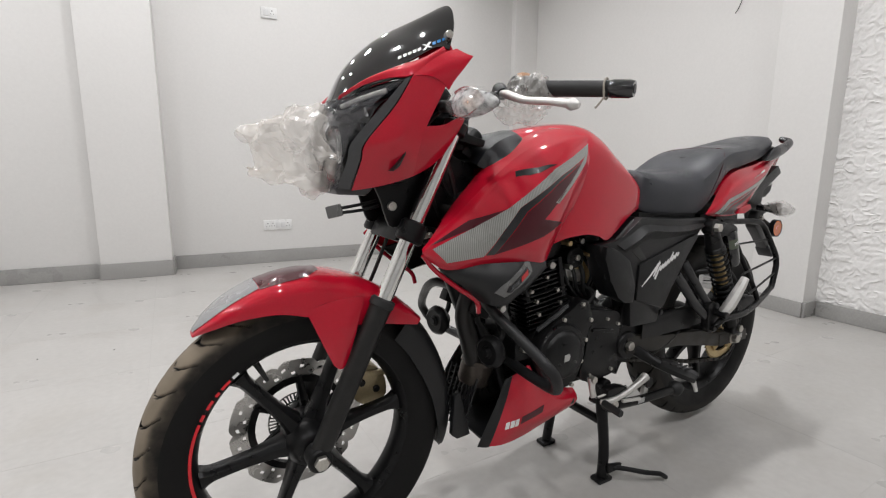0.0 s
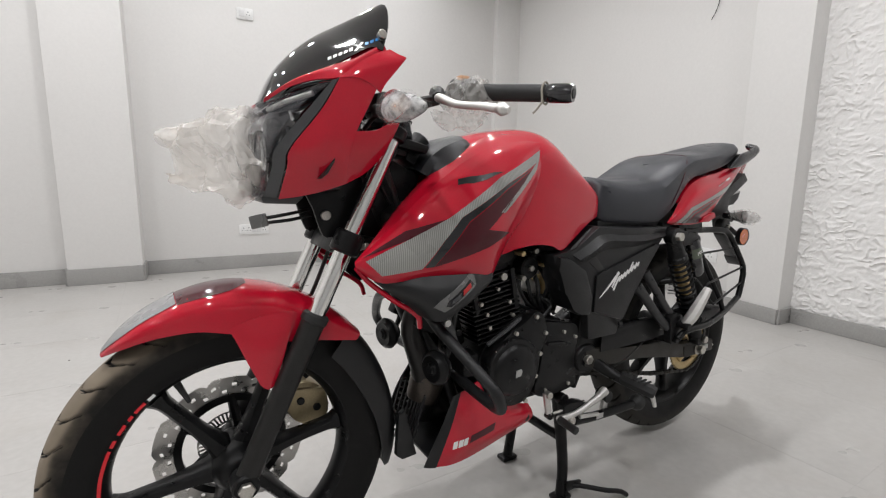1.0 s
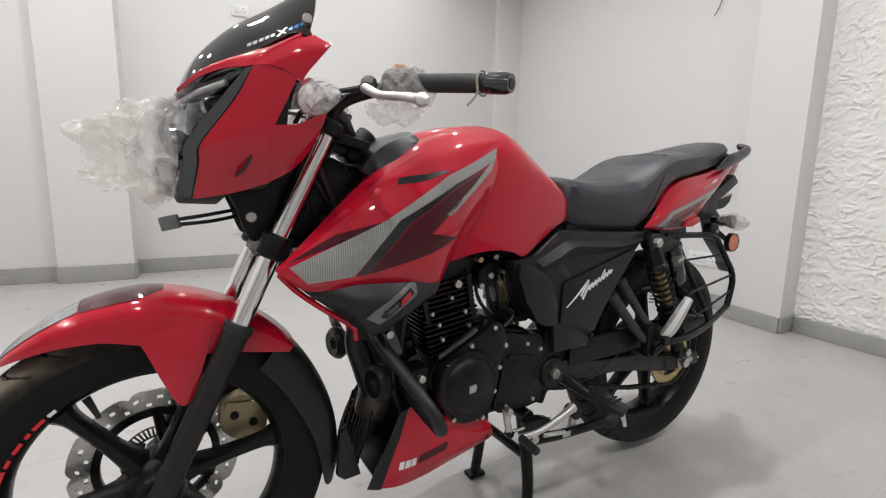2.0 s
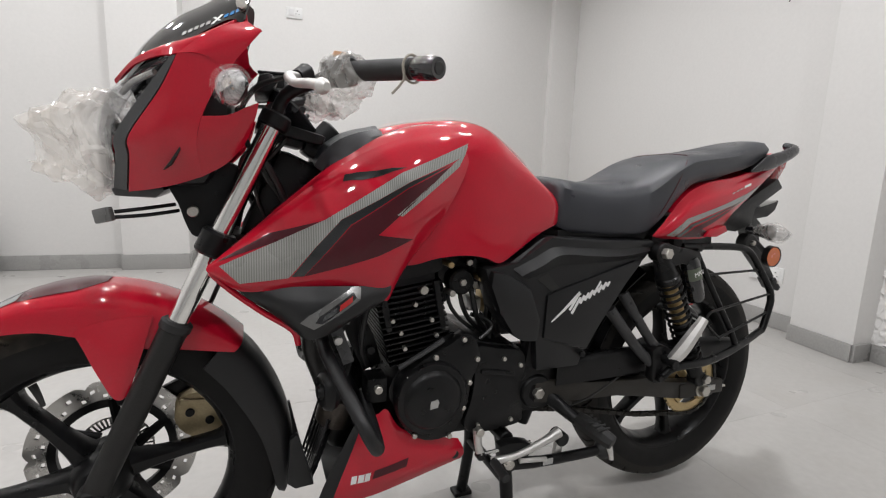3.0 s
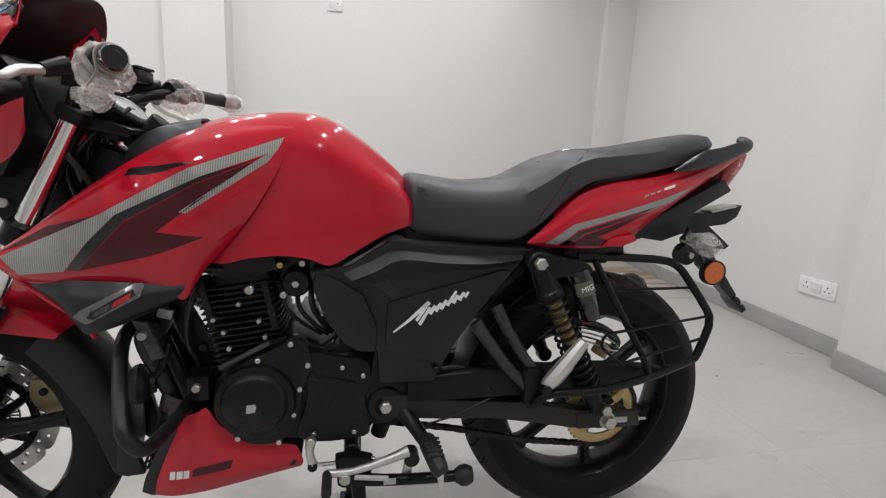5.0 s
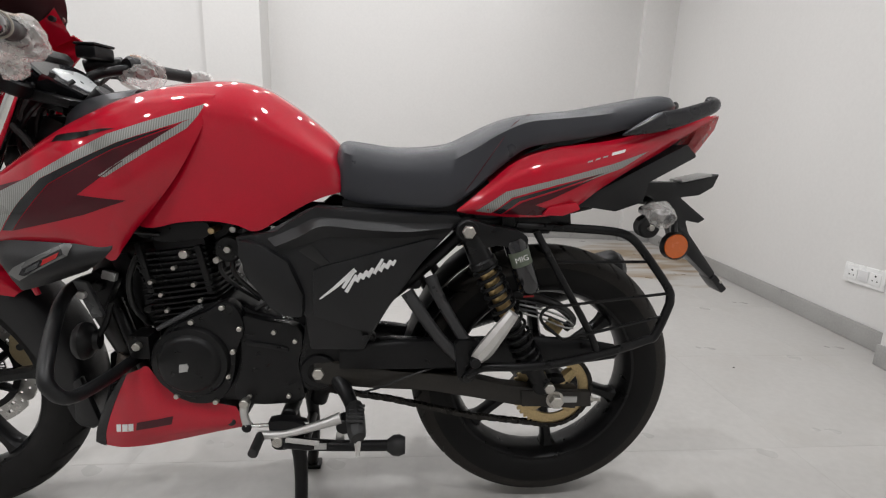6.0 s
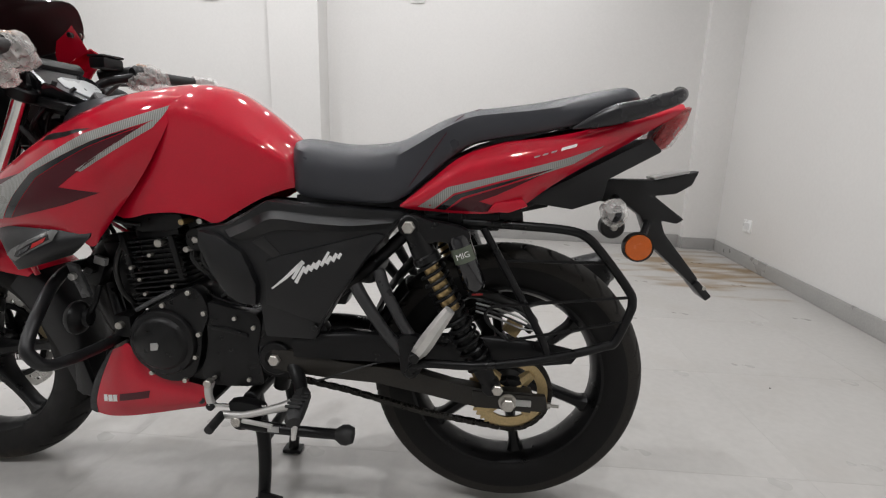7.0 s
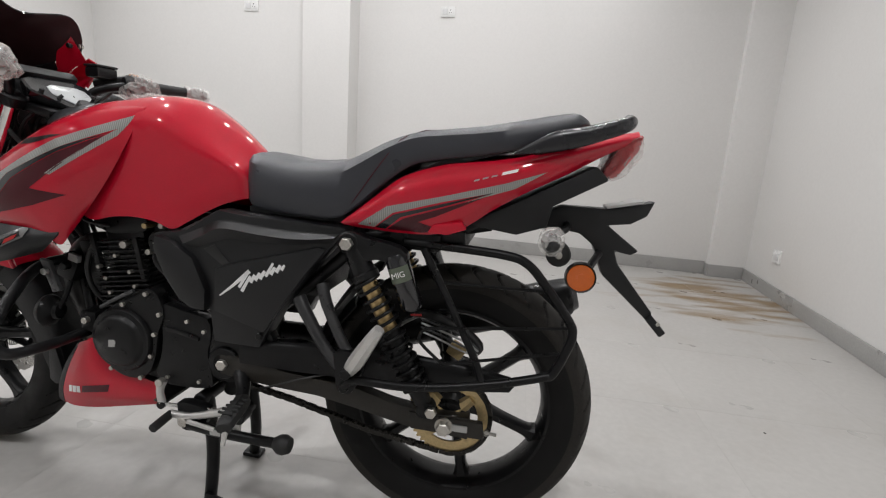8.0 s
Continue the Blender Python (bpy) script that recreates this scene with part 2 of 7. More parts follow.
def tile_mat():
    m = mat("grey_vitrified_tile", (0.45, 0.438, 0.42), 0.34, vary=0.06, scale=2.2, fine=40, bump=0.03, depth=0.0006, rvar=0.1)
    t = m.node_tree
    b = t.nodes["Principled BSDF"]
    base = b.inputs["Base Color"].links[0].from_socket
    tc = t.nodes.new("ShaderNodeNewGeometry")
    # earthy smears in the far corner, long and thin
    mp = t.nodes.new("ShaderNodeMapping")
    mp.inputs["Rotation"].default_value = (0, 0, radians(-28))
    mp.inputs["Scale"].default_value = (0.9, 4.2, 1)
    n = t.nodes.new("ShaderNodeTexNoise")
    n.inputs["Scale"].default_value, n.inputs["Detail"].default_value = 2.1, 6
    t.links.new(tc.outputs["Position"], mp.inputs["Vector"])
    t.links.new(mp.outputs[0], n.inputs["Vector"])
    near = t.nodes.new("ShaderNodeVectorMath")
    near.operation = "DISTANCE"
    near.inputs[1].default_value = (2.20, 2.46, 0)
    t.links.new(tc.outputs["Position"], near.inputs[0])
    fall = t.nodes.new("ShaderNodeMapRange")
    fall.inputs["From Min"].default_value, fall.inputs["From Max"].default_value = 0.30, 1.45
    fall.inputs["To Min"].default_value, fall.inputs["To Max"].default_value = 0.16, -0.30
    t.links.new(near.outputs["Value"], fall.inputs["Value"])
    s = t.nodes.new("ShaderNodeMath")
    s.operation = "ADD"
    t.links.new(n.outputs["Fac"], s.inputs[0])
    t.links.new(fall.outputs[0], s.inputs[1])
    edge = t.nodes.new("ShaderNodeMapRange")
    edge.inputs["From Min"].default_value, edge.inputs["From Max"].default_value = 0.55, 0.74
    t.links.new(s.outputs[0], edge.inputs["Value"])
    mix = t.nodes.new("ShaderNodeMix")
    mix.data_type = "RGBA"
    mix.inputs[7].default_value = (0.25, 0.175, 0.095, 1)
    # dull scuffs all over
    n2 = t.nodes.new("ShaderNodeTexNoise")
    n2.inputs["Scale"].default_value, n2.inputs["Detail"].default_value = 3.4, 8
    t.links.new(tc.outputs["Position"], n2.inputs["Vector"])
    e2 = t.nodes.new("ShaderNodeMapRange")
    e2.inputs["From Min"].default_value, e2.inputs["From Max"].default_value = 0.52, 0.75
    e2.inputs["To Max"].default_value = 0.34
    t.links.new(n2.outputs["Fac"], e2.inputs["Value"])
    mix2 = t.nodes.new("ShaderNodeMix")
    mix2.data_type = "RGBA"
    mix2.inputs[7].default_value = (0.36, 0.335, 0.30, 1)
    t.links.new(base, mix2.inputs[6])
    t.links.new(e2.outputs[0], mix2.inputs[0])
    t.links.new(mix2.outputs[2], mix.inputs[6])
    t.links.new(edge.outputs[0], mix.inputs[0])
    t.links.new(mix.outputs[2], b.inputs["Base Color"])
    return m


TILE = tile_mat()


# ---- builders ----
def part(name, bm, material, parent=None, label="", smooth=40, flat=False):
    """Links a bmesh as one mesh object, under a thing or a part."""
    bmesh.ops.recalc_face_normals(bm, faces=bm.faces)
    me = bpy.data.meshes.new(name)
    bm.to_mesh(me)
    bm.free()
    mats = material if isinstance(material, (list, tuple)) else [material]
    for m in mats:
        me.materials.append(m)
    if len(mats) == 1:
        me.polygons.foreach_set("material_index", [0] * len(me.polygons))
    if not flat:
        me.polygons.foreach_set("use_smooth", [True] * len(me.polygons))
        me.set_sharp_from_angle(angle=radians(smooth))
    ob = new(name, me)
    if parent:
        ob.parent = parent
    if label:
        tagged(ob, label)
    return ob


def cr(pts, n):
    """A smooth curve through the points, n steps a span."""
    pts = [Vector(p) for p in pts]
    if len(pts) < 3 or n == 1:
        out = []
        for a, b in zip(pts, pts[1:]):
            out += [a.lerp(b, k / n) for k in range(n)]
        return out + [pts[-1]]
    out = []
    for i in range(len(pts) - 1):
        p1, p2 = pts[i], pts[i + 1]
        p0 = pts[i - 1] if i else p1 * 2 - p2
        p3 = pts[i + 2] if i + 2 < len(pts) else p2 * 2 - p1
        for k in range(n):
            t = k / n
            out.append(0.5 * ((2 * p1) + (p2 - p0) * t + (2 * p0 - 5 * p1 + 4 * p2 - p3) * t * t + (3 * p1 - p0 - 3 * p2 + p3) * t ** 3))
    return out + [pts[-1]]


def sheet(bm, dense, closed_u=False):
    """Faces over a grid of points; returns the grid of vertices."""
    vs = [[bm.verts.new(p) for p in row] for row in dense]
    for i in range(len(vs) - 1):
        m = len(vs[0])
        for j in range(m if closed_u else m - 1):
            q = [vs[i][j], vs[i][(j + 1) % m], vs[i + 1][(j + 1) % m], vs[i + 1][j]]
            if len({tuple(round(c, 6) for c in v.co) for v in q}) >= 3:
                try:
                    bm.faces.new(q)
                except ValueError:
                    pass
    return vs


def grid_points(grid, nu, nv):
    rows = [cr(r, nu) for r in grid]
    cols = [cr([r[j] for r in rows], nv) for j in range(len(rows[0]))]
    return [[cols[j][i] for j in range(len(cols))] for i in range(len(cols[0]))]


def patch(grid, nu=5, nv=5, thick=0.003, out=None, bm=None, relax=0):
    """A smooth panel with thickness through a grid of points; out: a point on the far side of it."""
    bm = bm or bmesh.new()
    d = grid_points(grid, nu, nv)
    for _ in range(relax):
        e = [r[:] for r in d]
        for i in range(1, len(d) - 1):
            for j in range(1, len(d[0]) - 1):
                e[i][j] = d[i][j] * 0.5 + (d[i - 1][j] + d[i + 1][j] + d[i][j - 1] + d[i][j + 1]) * 0.125
        d = e
    n, m = len(d), len(d[0])
    inner = Vector(out) if out else Vector((sum(p.x for r in d for p in r) / (n * m), 0, sum(p.z for r in d for p in r) / (n * m)))
    back = []
    for i in range(n):
        row = []
        for j in range(m):
            a = d[min(i + 1, n - 1)][j] - d[max(i - 1, 0)][j]
            b = d[i][min(j + 1, m - 1)] - d[i][max(j - 1, 0)]
            nrm = a.cross(b)
            nrm = nrm.normalized() if nrm.length > 1e-9 else Vector((0, 1, 0))
            if nrm.dot(inner - d[i][j]) < 0:
                nrm = -nrm
            row.append(d[i][j] + nrm * thick)
        back.append(row)
    f = sheet(bm, d)
    front = set(bm.faces)
    b = sheet(bm, back)
    for q in bm.faces:
        if q not in front:
            q.material_index = 1
    rim = [(0, j) for j in range(m)] + [(i, m - 1) for i in range(1, n)] + [(n - 1, j) for j in range(m - 2, -1, -1)] + [(i, 0) for i in range(n - 2, 0, -1)]
    for (i0, j0), (i1, j1) in zip(rim, rim[1:] + rim[:1]):
        try:
            bm.faces.new([f[i0][j0], f[i1][j1], b[i1][j1], b[i0][j0]])
        except ValueError:
            pass
    bmesh.ops.remove_doubles(bm, verts=bm.verts, dist=0.0002)
    return bm


def loft(rings, n=1, cap=True, bm=None):
    """A skin over closed rings of equal count."""
    bm = bm or bmesh.new()
    cols = [cr([r[j] for r in rings], n) for j in range(len(rings[0]))]
    d = [[c[i] for c in cols] for i in range(len(cols[0]))]
    vs = sheet(bm, d, True)
    if cap:
        for r in (vs[0], vs[-1]):
            try:
                bm.faces.new(r)
            except ValueError:
                pass
    return bm


def tube(pts, r, seg=10, n=4, bm=None, cap=True):
    """A round bar along a smooth curve; r: one radius, or one for each point."""
    path = cr(pts, n)
    rs = [r] * len(path) if not isinstance(r, (list, tuple)) else [p.x for p in cr([(q, 0, 0) for q in r], n)]
    bm = bm or bmesh.new()
    t0 = (path[1] - path[0]).normalized()
    up = Vector((0, 0, 1)) if abs(t0.z) < 0.9 else Vector((1, 0, 0))
    side = t0.cross(up).normalized()
    rings = []
    for i, p in enumerate(path):
        t = (path[min(i + 1, len(path) - 1)] - path[max(i - 1, 0)]).normalized()
        side = (side - t * side.dot(t)).normalized()
        b = t.cross(side)
        rings.append([p + (side * math.cos(2 * math.pi * k / seg) + b * math.sin(2 * math.pi * k / seg)) * rs[i] for k in range(seg)])
    return loft(rings, 1, cap, bm)


def rod(a, b, r, seg=16, bm=None, bev=0.0):
    """A straight round bar with slightly rounded ends."""
    a, b = Vector(a), Vector(b)
    d = (b - a).normalized()
    e = bev or min(r * 0.15, (b - a).length * 0.2)
    return tube([a, a + d * e, b - d * e, b], [r - e, r, r, r - e], seg, 1, bm)


def lathe(profile, c, seg=64, axis="Y", bm=None, arc=(0, 360)):
    """Turns (along, radius) pairs round an axis through c."""
    bm = bm or bmesh.new()
    full = abs(arc[1] - arc[0] - 360) < 1e-6
    rows = []
    for k in range(seg if full else seg + 1):
        a = radians(arc[0] + (arc[1] - arc[0]) * k / seg)
        ca, sa = math.cos(a), math.sin(a)
        row = []
        for h, r in profile:
            if axis == "Y":
                row.append(Vector((c[0] + r * ca, c[1] + h, c[2] + r * sa)))
            elif axis == "X":
                row.append(Vector((c[0] + h, c[1] + r * ca, c[2] + r * sa)))
            else:
                row.append(Vector((c[0] + r * ca, c[1] + r * sa, c[2] + h)))
        rows.append(row)
    if full:
        rows.append([p.copy() for p in rows[0]])
    sheet(bm, rows)
    bmesh.ops.remove_doubles(bm, verts=bm.verts, dist=0.00002)
    return bm


def prism(poly, y0, y1, bev=0.003, bm=None, axis="Y"):
    """A plate of the outline (x, z), from y0 to y1, with rounded edges. axis Z: outline (x, y)."""
    own = bmesh.new()
    put = (lambda a, b, h: (a, h, b)) if axis == "Y" else (lambda a, b, h: (a, b, h))
    lo = [own.verts.new(put(a, b, y0)) for a, b in poly]
    hi = [own.verts.new(put(a, b, y1)) for a, b in poly]
    own.faces.new(lo)
    own.faces.new(list(reversed(hi)))
    for i in range(len(poly)):
        j = (i + 1) % len(poly)
        own.faces.new([lo[i], hi[i], hi[j], lo[j]])
    bmesh.ops.recalc_face_normals(own, faces=own.faces)
    if bev:
        bmesh.ops.bevel(own, geom=own.edges[:], offset=bev, segments=2, affect="EDGES", profile=0.6, clamp_overlap=True)
    if bm is None:
        return own
    return merge(bm, own)


def merge(bm, other, m=None):
    if m is not None:
        other.transform(m)
    tmp = bpy.data.meshes.new("tmp")
    other.to_mesh(tmp)
    other.free()
    bm.from_mesh(tmp)
    bpy.data.meshes.remove(tmp)
    return bm


def block(c, s, bev=0.004, rot=(0, 0, 0), bm=None):
    own = bmesh.new()
    bmesh.ops.create_cube(own, size=1)
    for v in own.verts:
        v.co = Vector((v.co.x * s[0], v.co.y * s[1], v.co.z * s[2]))
    if bev:
        bmesh.ops.bevel(own, geom=own.edges[:], offset=bev, segments=2, affect="EDGES", profile=0.6, clamp_overlap=True)
    own.transform(pose(*c, *rot))
    return own if bm is None else merge(bm, own)


def smooth_poly(poly, n=5, closed=True):
    """Rounds an outline."""
    p = [(a, b, 0) for a, b in poly]
    if closed:
        q = cr(p[-2:] + p + p[:2], n)
        q = q[2 * n:-2 * n - (0)]
        q = q[:len(poly) * n]
        return [(v.x, v.y) for v in q]
    return [(v.x, v.y) for v in cr(p, n)]


def tree_of(ob):
    from mathutils.bvhtree import BVHTree
    me = ob.data
    return BVHTree.FromPolygons([v.co.copy() for v in me.vertices], [list(p.vertices) for p in me.polygons])


def decal(name, polys, target, material, parent, label="", side=-1, lift=0.0007, step=0.012):
    """Thin stickers: outlines (x, z) laid on the side of a panel."""
    trees = [tree_of(o) for o in (target if isinstance(target, (list, tuple)) else [target])]
    bm = bmesh.new()
    for poly in polys:
        bm.faces.new([bm.verts.new((a, 0, b)) for a, b in poly])
    bmesh.ops.triangulate(bm, faces=bm.faces)
    xs, zs = [v.co.x for v in bm.verts], [v.co.z for v in bm.verts]
    for lo, hi, nrm in ((min(xs), max(xs), (1, 0, 0)), (min(zs), max(zs), (0, 0, 1))):
        k = lo + step
        while k < hi:
            bmesh.ops.bisect_plane(bm, geom=bm.verts[:] + bm.edges[:] + bm.faces[:], dist=1e-6, plane_co=[k * c for c in nrm], plane_no=nrm)
            k += step
    bad = []
    for v in bm.verts:
        best = None
        for tr in trees:
            loc, nrm, _, _ = tr.ray_cast(Vector((v.co.x, side * 0.6, v.co.z)), Vector((0, -side, 0)))
            if loc and (best is None or side * loc.y > side * best[0].y):
                best = (loc, nrm)
        if best:
            nn = best[1] if best[1].y * side > 0 else -best[1]
            v.co = best[0] + nn * lift
        else:
            bad.append(v)
    bmesh.ops.delete(bm, geom=bad, context="VERTS")
    return part(name, bm, material, parent, label)


def crumple(bm, amount, scale, seed=0.0):
    for v in bm.verts:
        n = noise.noise_vector(v.co * scale + Vector((seed, seed * 1.7, -seed)))
        m = noise.noise_vector(v.co * scale * 2.7 + Vector((seed, 0, seed)))
        v.co += n * amount + m * amount * 0.45
    return bm


def crinkle(bm, amount, scale, seed=0.0):
    """Faceted creases, as in crushed film."""
    bm.normal_update()
    moves = []
    for v in bm.verts:
        p = v.co * scale + Vector((seed, seed * 0.7, -seed))
        d = noise.voronoi(p)[0][0] - 0.45 + 0.45 * (noise.voronoi(p * 2.3)[0][0] - 0.45)
        moves.append(v.normal * (amount * d) + noise.noise_vector(p * 0.5) * (amount * 0.5))
    for v, m in zip(bm.verts, moves):
        v.co += m
    return bm


def folds(bm, amount, scale, seed=0.0):
    """Sharp creases, as in stiff film."""
    for v in bm.verts:
        p = v.co * scale + Vector((seed, -seed, seed * 0.5))
        d = Vector([0.5 - 2.2 * abs(noise.noise(p + Vector((17.0 * k, 0, 5.0 * k)))) for k in range(3)])
        v.co += d * amount
    return bm


# ---- the room ----
def slab(name, poly, z0, z1, material, label, category="wall", bev=0.002, askew=True):
    ob = part(name, prism(poly, z0, z1, bev, axis="Z"), material, None, label, smooth=30)
    if askew:
        ob.matrix_world = ROOM
    return tagged(ob, category=category, kind="structure")


# the room stands slightly askew to the motorcycle
ROOM = pose(0, 0, 0, 0, 0, -3.89)
BACK = 3.424
# grey of the unseen front wall, set for bounce light and paint reflections
FILLWALL = mat("grey_fill_wall", (0.56, 0.56, 0.56), 0.5, vary=0.1, scale=3, bump=0.1)
floor = slab("floor", [(-4.6, -4.6), (4.4, -4.6), (4.4, 4.6), (-4.6, 4.6)], -0.12, -0.0003, GROUT, "light grey vitrified tile floor with faint joints and brown smears", "floor", 0, False)
ceiling = slab("ceiling", [(-4.6, -4.6), (4.4, -4.6), (4.4, 4.6), (-4.6, 4.6)], CEILING, CEILING + 0.15, CEILMAT, "plain white painted flat ceiling with round downlights", "ceiling", 0, False)
RX = lambda y: 2.348 + (y - 0.4) * 0.028
slab("wall_back", [(-1.15, BACK), (2.75, BACK), (2.75, BACK + 0.2), (-1.15, BACK + 0.2)], 0, CEILING, WALL, "white painted back wall with sockets near the floor")
slab("wall_back_2", [(-4.2, 3.30), (-1.50, 3.30), (-1.50, 3.50), (-4.2, 3.50)], 0, CEILING, WALL, "white painted back wall beside the column")
slab("column_1", [(-1.547, 3.212), (-1.085, 3.212), (-1.085, 3.60), (-1.547, 3.60)], 0, CEILING, WALL, "white painted square column on the back wall", "column")
slab("column_2", [(2.153, 3.356), (2.60, 3.356), (2.60, 3.47), (2.153, 3.47)], 0, CEILING, WALL, "shallow white painted column in the room corner", "column")
slab("wall_right", [(RX(0.70), 0.70), (RX(3.6), 3.6), (RX(3.6) + 0.2, 3.6), (RX(0.70) + 0.2, 0.70)], 0, CEILING, WALL, "white painted side wall with a socket plate")
slab("column_3", [(2.217, 0.478), (2.244, 0.799), (2.50, 0.799), (2.50, 0.478)], 0, CEILING, WALL, "white painted column beside the rough stucco wall", "column")
# added out of view: closes the room, bounces light onto the near side
slab("wall_front", [(-4.2, -4.2), (2.9, -4.2), (2.9, -4.0), (-4.2, -4.0)], 0, CEILING, FILLWALL, "unseen plain grey wall added to close the room and bounce light")
slab("wall_left", [(-4.2, -4.0), (-4.0, -4.0), (-4.0, 3.4), (-4.2, 3.4)], 0, CEILING, WALL, "plain white wall that closes the room")


def stucco_wall():
    """Rough trowelled wall: ridges in real relief."""
    bm = bmesh.new()
    y0, y1, ny, nz = 0.480, -4.0, 420, 520
    rows = []
    for i in range(ny + 1):
        f = i / ny
        y = y0 + (y1 - y0) * (f ** 1.9)
        row = []
        for k in range(nz + 1):
            z = CEILING * k / nz
            p = Vector((y * 20, z * 27, 0.3))
            a = noise.noise(p + noise.noise_vector(p * 0.6) * 0.9)
            h = max(0.0, 1.0 - abs(a) * 4.5) ** 1.3 * 0.0075 * max(0.0, 0.55 + noise.noise(Vector((y * 5, z * 5, 3))))
            b = noise.noise(Vector((y * 17 + a * 1.5, z * 25, 5.5)))
            h += 0.0045 * min(1.0, max(0.0, (b - 0.04) * 8))
            h += noise.noise(Vector((y * 40, z * 40, 7))) * 0.0022 + noise.noise(Vector((y * 90, z * 90, 2))) * 0.0008
            row.append(Vector((2.352 - max(-0.004, h), y, z)))
        rows.append(row)
    sheet(bm, rows)
    ob = part("wall_stucco", bm, STUCCO, None, "white wall of rough trowelled stucco")
    ob.matrix_world = ROOM
    return tagged(ob, category="wall", kind="structure")


stucco_wall()
slab("wall_right_2", [(2.372, -4.0), (2.572, -4.0), (2.572, 0.476), (2.372, 0.476)], 0, CEILING, WALL, "plain wall behind the stucco")


def skirting(name, pts, H=0.112):
    """Grey tile skirting along a wall line, set a little proud of it."""
    bm = bmesh.new()
    T = 0.012
    for (ax, ay), (bx, by) in zip(pts, pts[1:]):
        d = Vector((bx - ax, by - ay, 0)).normalized()
        nrm = Vector((d.y, -d.x, 0)) * T
        quad = [(ax, ay), (bx, by), (bx + nrm.x, by + nrm.y), (ax + nrm.x, ay + nrm.y)]
        prism(quad, 0.001, H, 0.0015, bm, axis="Z")
    ob = part(name, bm, SKIRT, None, "grey tile skirting along the foot of the wall")
    ob.matrix_world = ROOM
    return tagged(ob, category="skirting", kind="structure")


skirting("baseboard_1", [(-4.0, 3.298), (-1.560, 3.298)])
skirting("baseboard_2", [(-1.549, 3.284), (-1.549, 3.211), (-1.084, 3.211), (-1.084, 3.412)], 0.120)
skirting("baseboard_3", [(-1.071, BACK - 0.001), (2.138, BACK - 0.001)])
skirting("baseboard_4", [(2.151, 3.410), (2.151, 3.355), (RX(3.34) - 0.014, 3.355)], 0.100)
skirting("baseboard_5", [(RX(3.34) - 0.002, 3.34), (RX(0.82) - 0.002, 0.82)], 0.094)
skirting("baseboard_6", [(2.243, 0.799), (2.216, 0.477), (2.337, 0.477)], 0.089)
skirting("baseboard_7", [(2.340, 0.463), (2.340, -4.0)], 0.089)


def floor_tiles():
    """Square tiles with narrow joints, each its own piece."""
    S, G = 0.61, 0.0011
    xs = [0.24 + S * k for k in range(-7, 5)]
    ys = [1.95 + S * k for k in range(-10, 4)]
    bm = bmesh.new()
    block((S / 2, S / 2, -0.0030), (S - 2 * G, S - 2 * G, 0.006), 0, bm=bm)
    first = part("tile", bm, TILE, floor)
    first.location = (xs[0], ys[0], 0)
    for x in xs:
        for y in ys:
            if (x, y) != (xs[0], ys[0]):
                ob = new("tile", first.data)
                ob.parent = floor
                ob.location = (x, y, 0)


# ---- sockets, wire, lamps, bag ----
def socket_plate(name, modules, w, label, h=0.09):
    """A white switch plate in the x-z plane, facing -y, with its back at y = 0."""
    e = new(name)
    tagged(e, label, "socket")
    part("plate", block((0, -0.006, 0), (w, 0.012, h), 0.004), SWITCH, e)
    n = len(modules)
    pitch = (w - 0.03) / n
    for i, kind in enumerate(modules):
        x = -w / 2 + 0.015 + pitch * (i + 0.5)
        if kind == "switch":
            part("rocker", block((x, -0.0135, 0), (pitch * 0.86, 0.007, h * 0.55), 0.0015, (4, 0, 0)), SWITCHGREY, e)
        else:
            f = part("socket_face", block((x, -0.0125, 0), (pitch * 0.9, 0.004, h * 0.6), 0.001), SWITCH, e)
            for dx, dz, r in ((0, 0.014, 0.0045), (-0.011, -0.008, 0.0035), (0.011, -0.008, 0.0035)):
                part("pin_hole", rod((x + dx, -0.0152, dz), (x + dx, -0.012, dz), r, 10), CABLE, f)
    return e


s = socket_plate("socket_plate", ["switch", "socket"], 0.128, "white two-module switch and socket plate high on the wall", 0.088)
s.matrix_world = ROOM @ pose(-0.252, BACK, 2.090)
s = socket_plate("socket_plate", ["socket", "socket", "switch", "switch", "socket"], 0.238, "long white socket plate low on the back wall", 0.086)
s.matrix_world = ROOM @ pose(-0.267, BACK, 0.334)
s = socket_plate("socket_plate", ["switch", "socket"], 0.150, "white two-module plate high on the wall beside the column", 0.088)
s.matrix_world = ROOM @ pose(-2.127, 3.30, 2.110)
s = socket_plate("socket_plate", ["socket", "switch", "socket"], 0.205, "white double socket plate with one switch on the side wall", 0.090)
s.matrix_world = ROOM @ pose(RX(1.056), 1.056, 0.310, 0, 0, -88.4)
s = socket_plate("socket_plate", ["switch"], 0.110, "small white blank plate near the room corner", 0.092)
s.matrix_world = ROOM @ pose(RX(2.80), 2.80, 0.300, 0, 0, -88.4)

wire = part("loose_wire", tube([(RX(1.1) + 0.004, 1.12, 2.10), (RX(1.1) - 0.02, 1.110, 2.04), (RX(1.1) - 0.012, 1.108, 1.95), (RX(1.1) - 0.02, 1.122, 1.88), (RX(1.1) - 0.03, 1.140, 1.835)], 0.0028, 8), CABLE, None, "short black wire end hanging out of the side wall")
wire.matrix_world = ROOM
tagged(wire, category="wire")


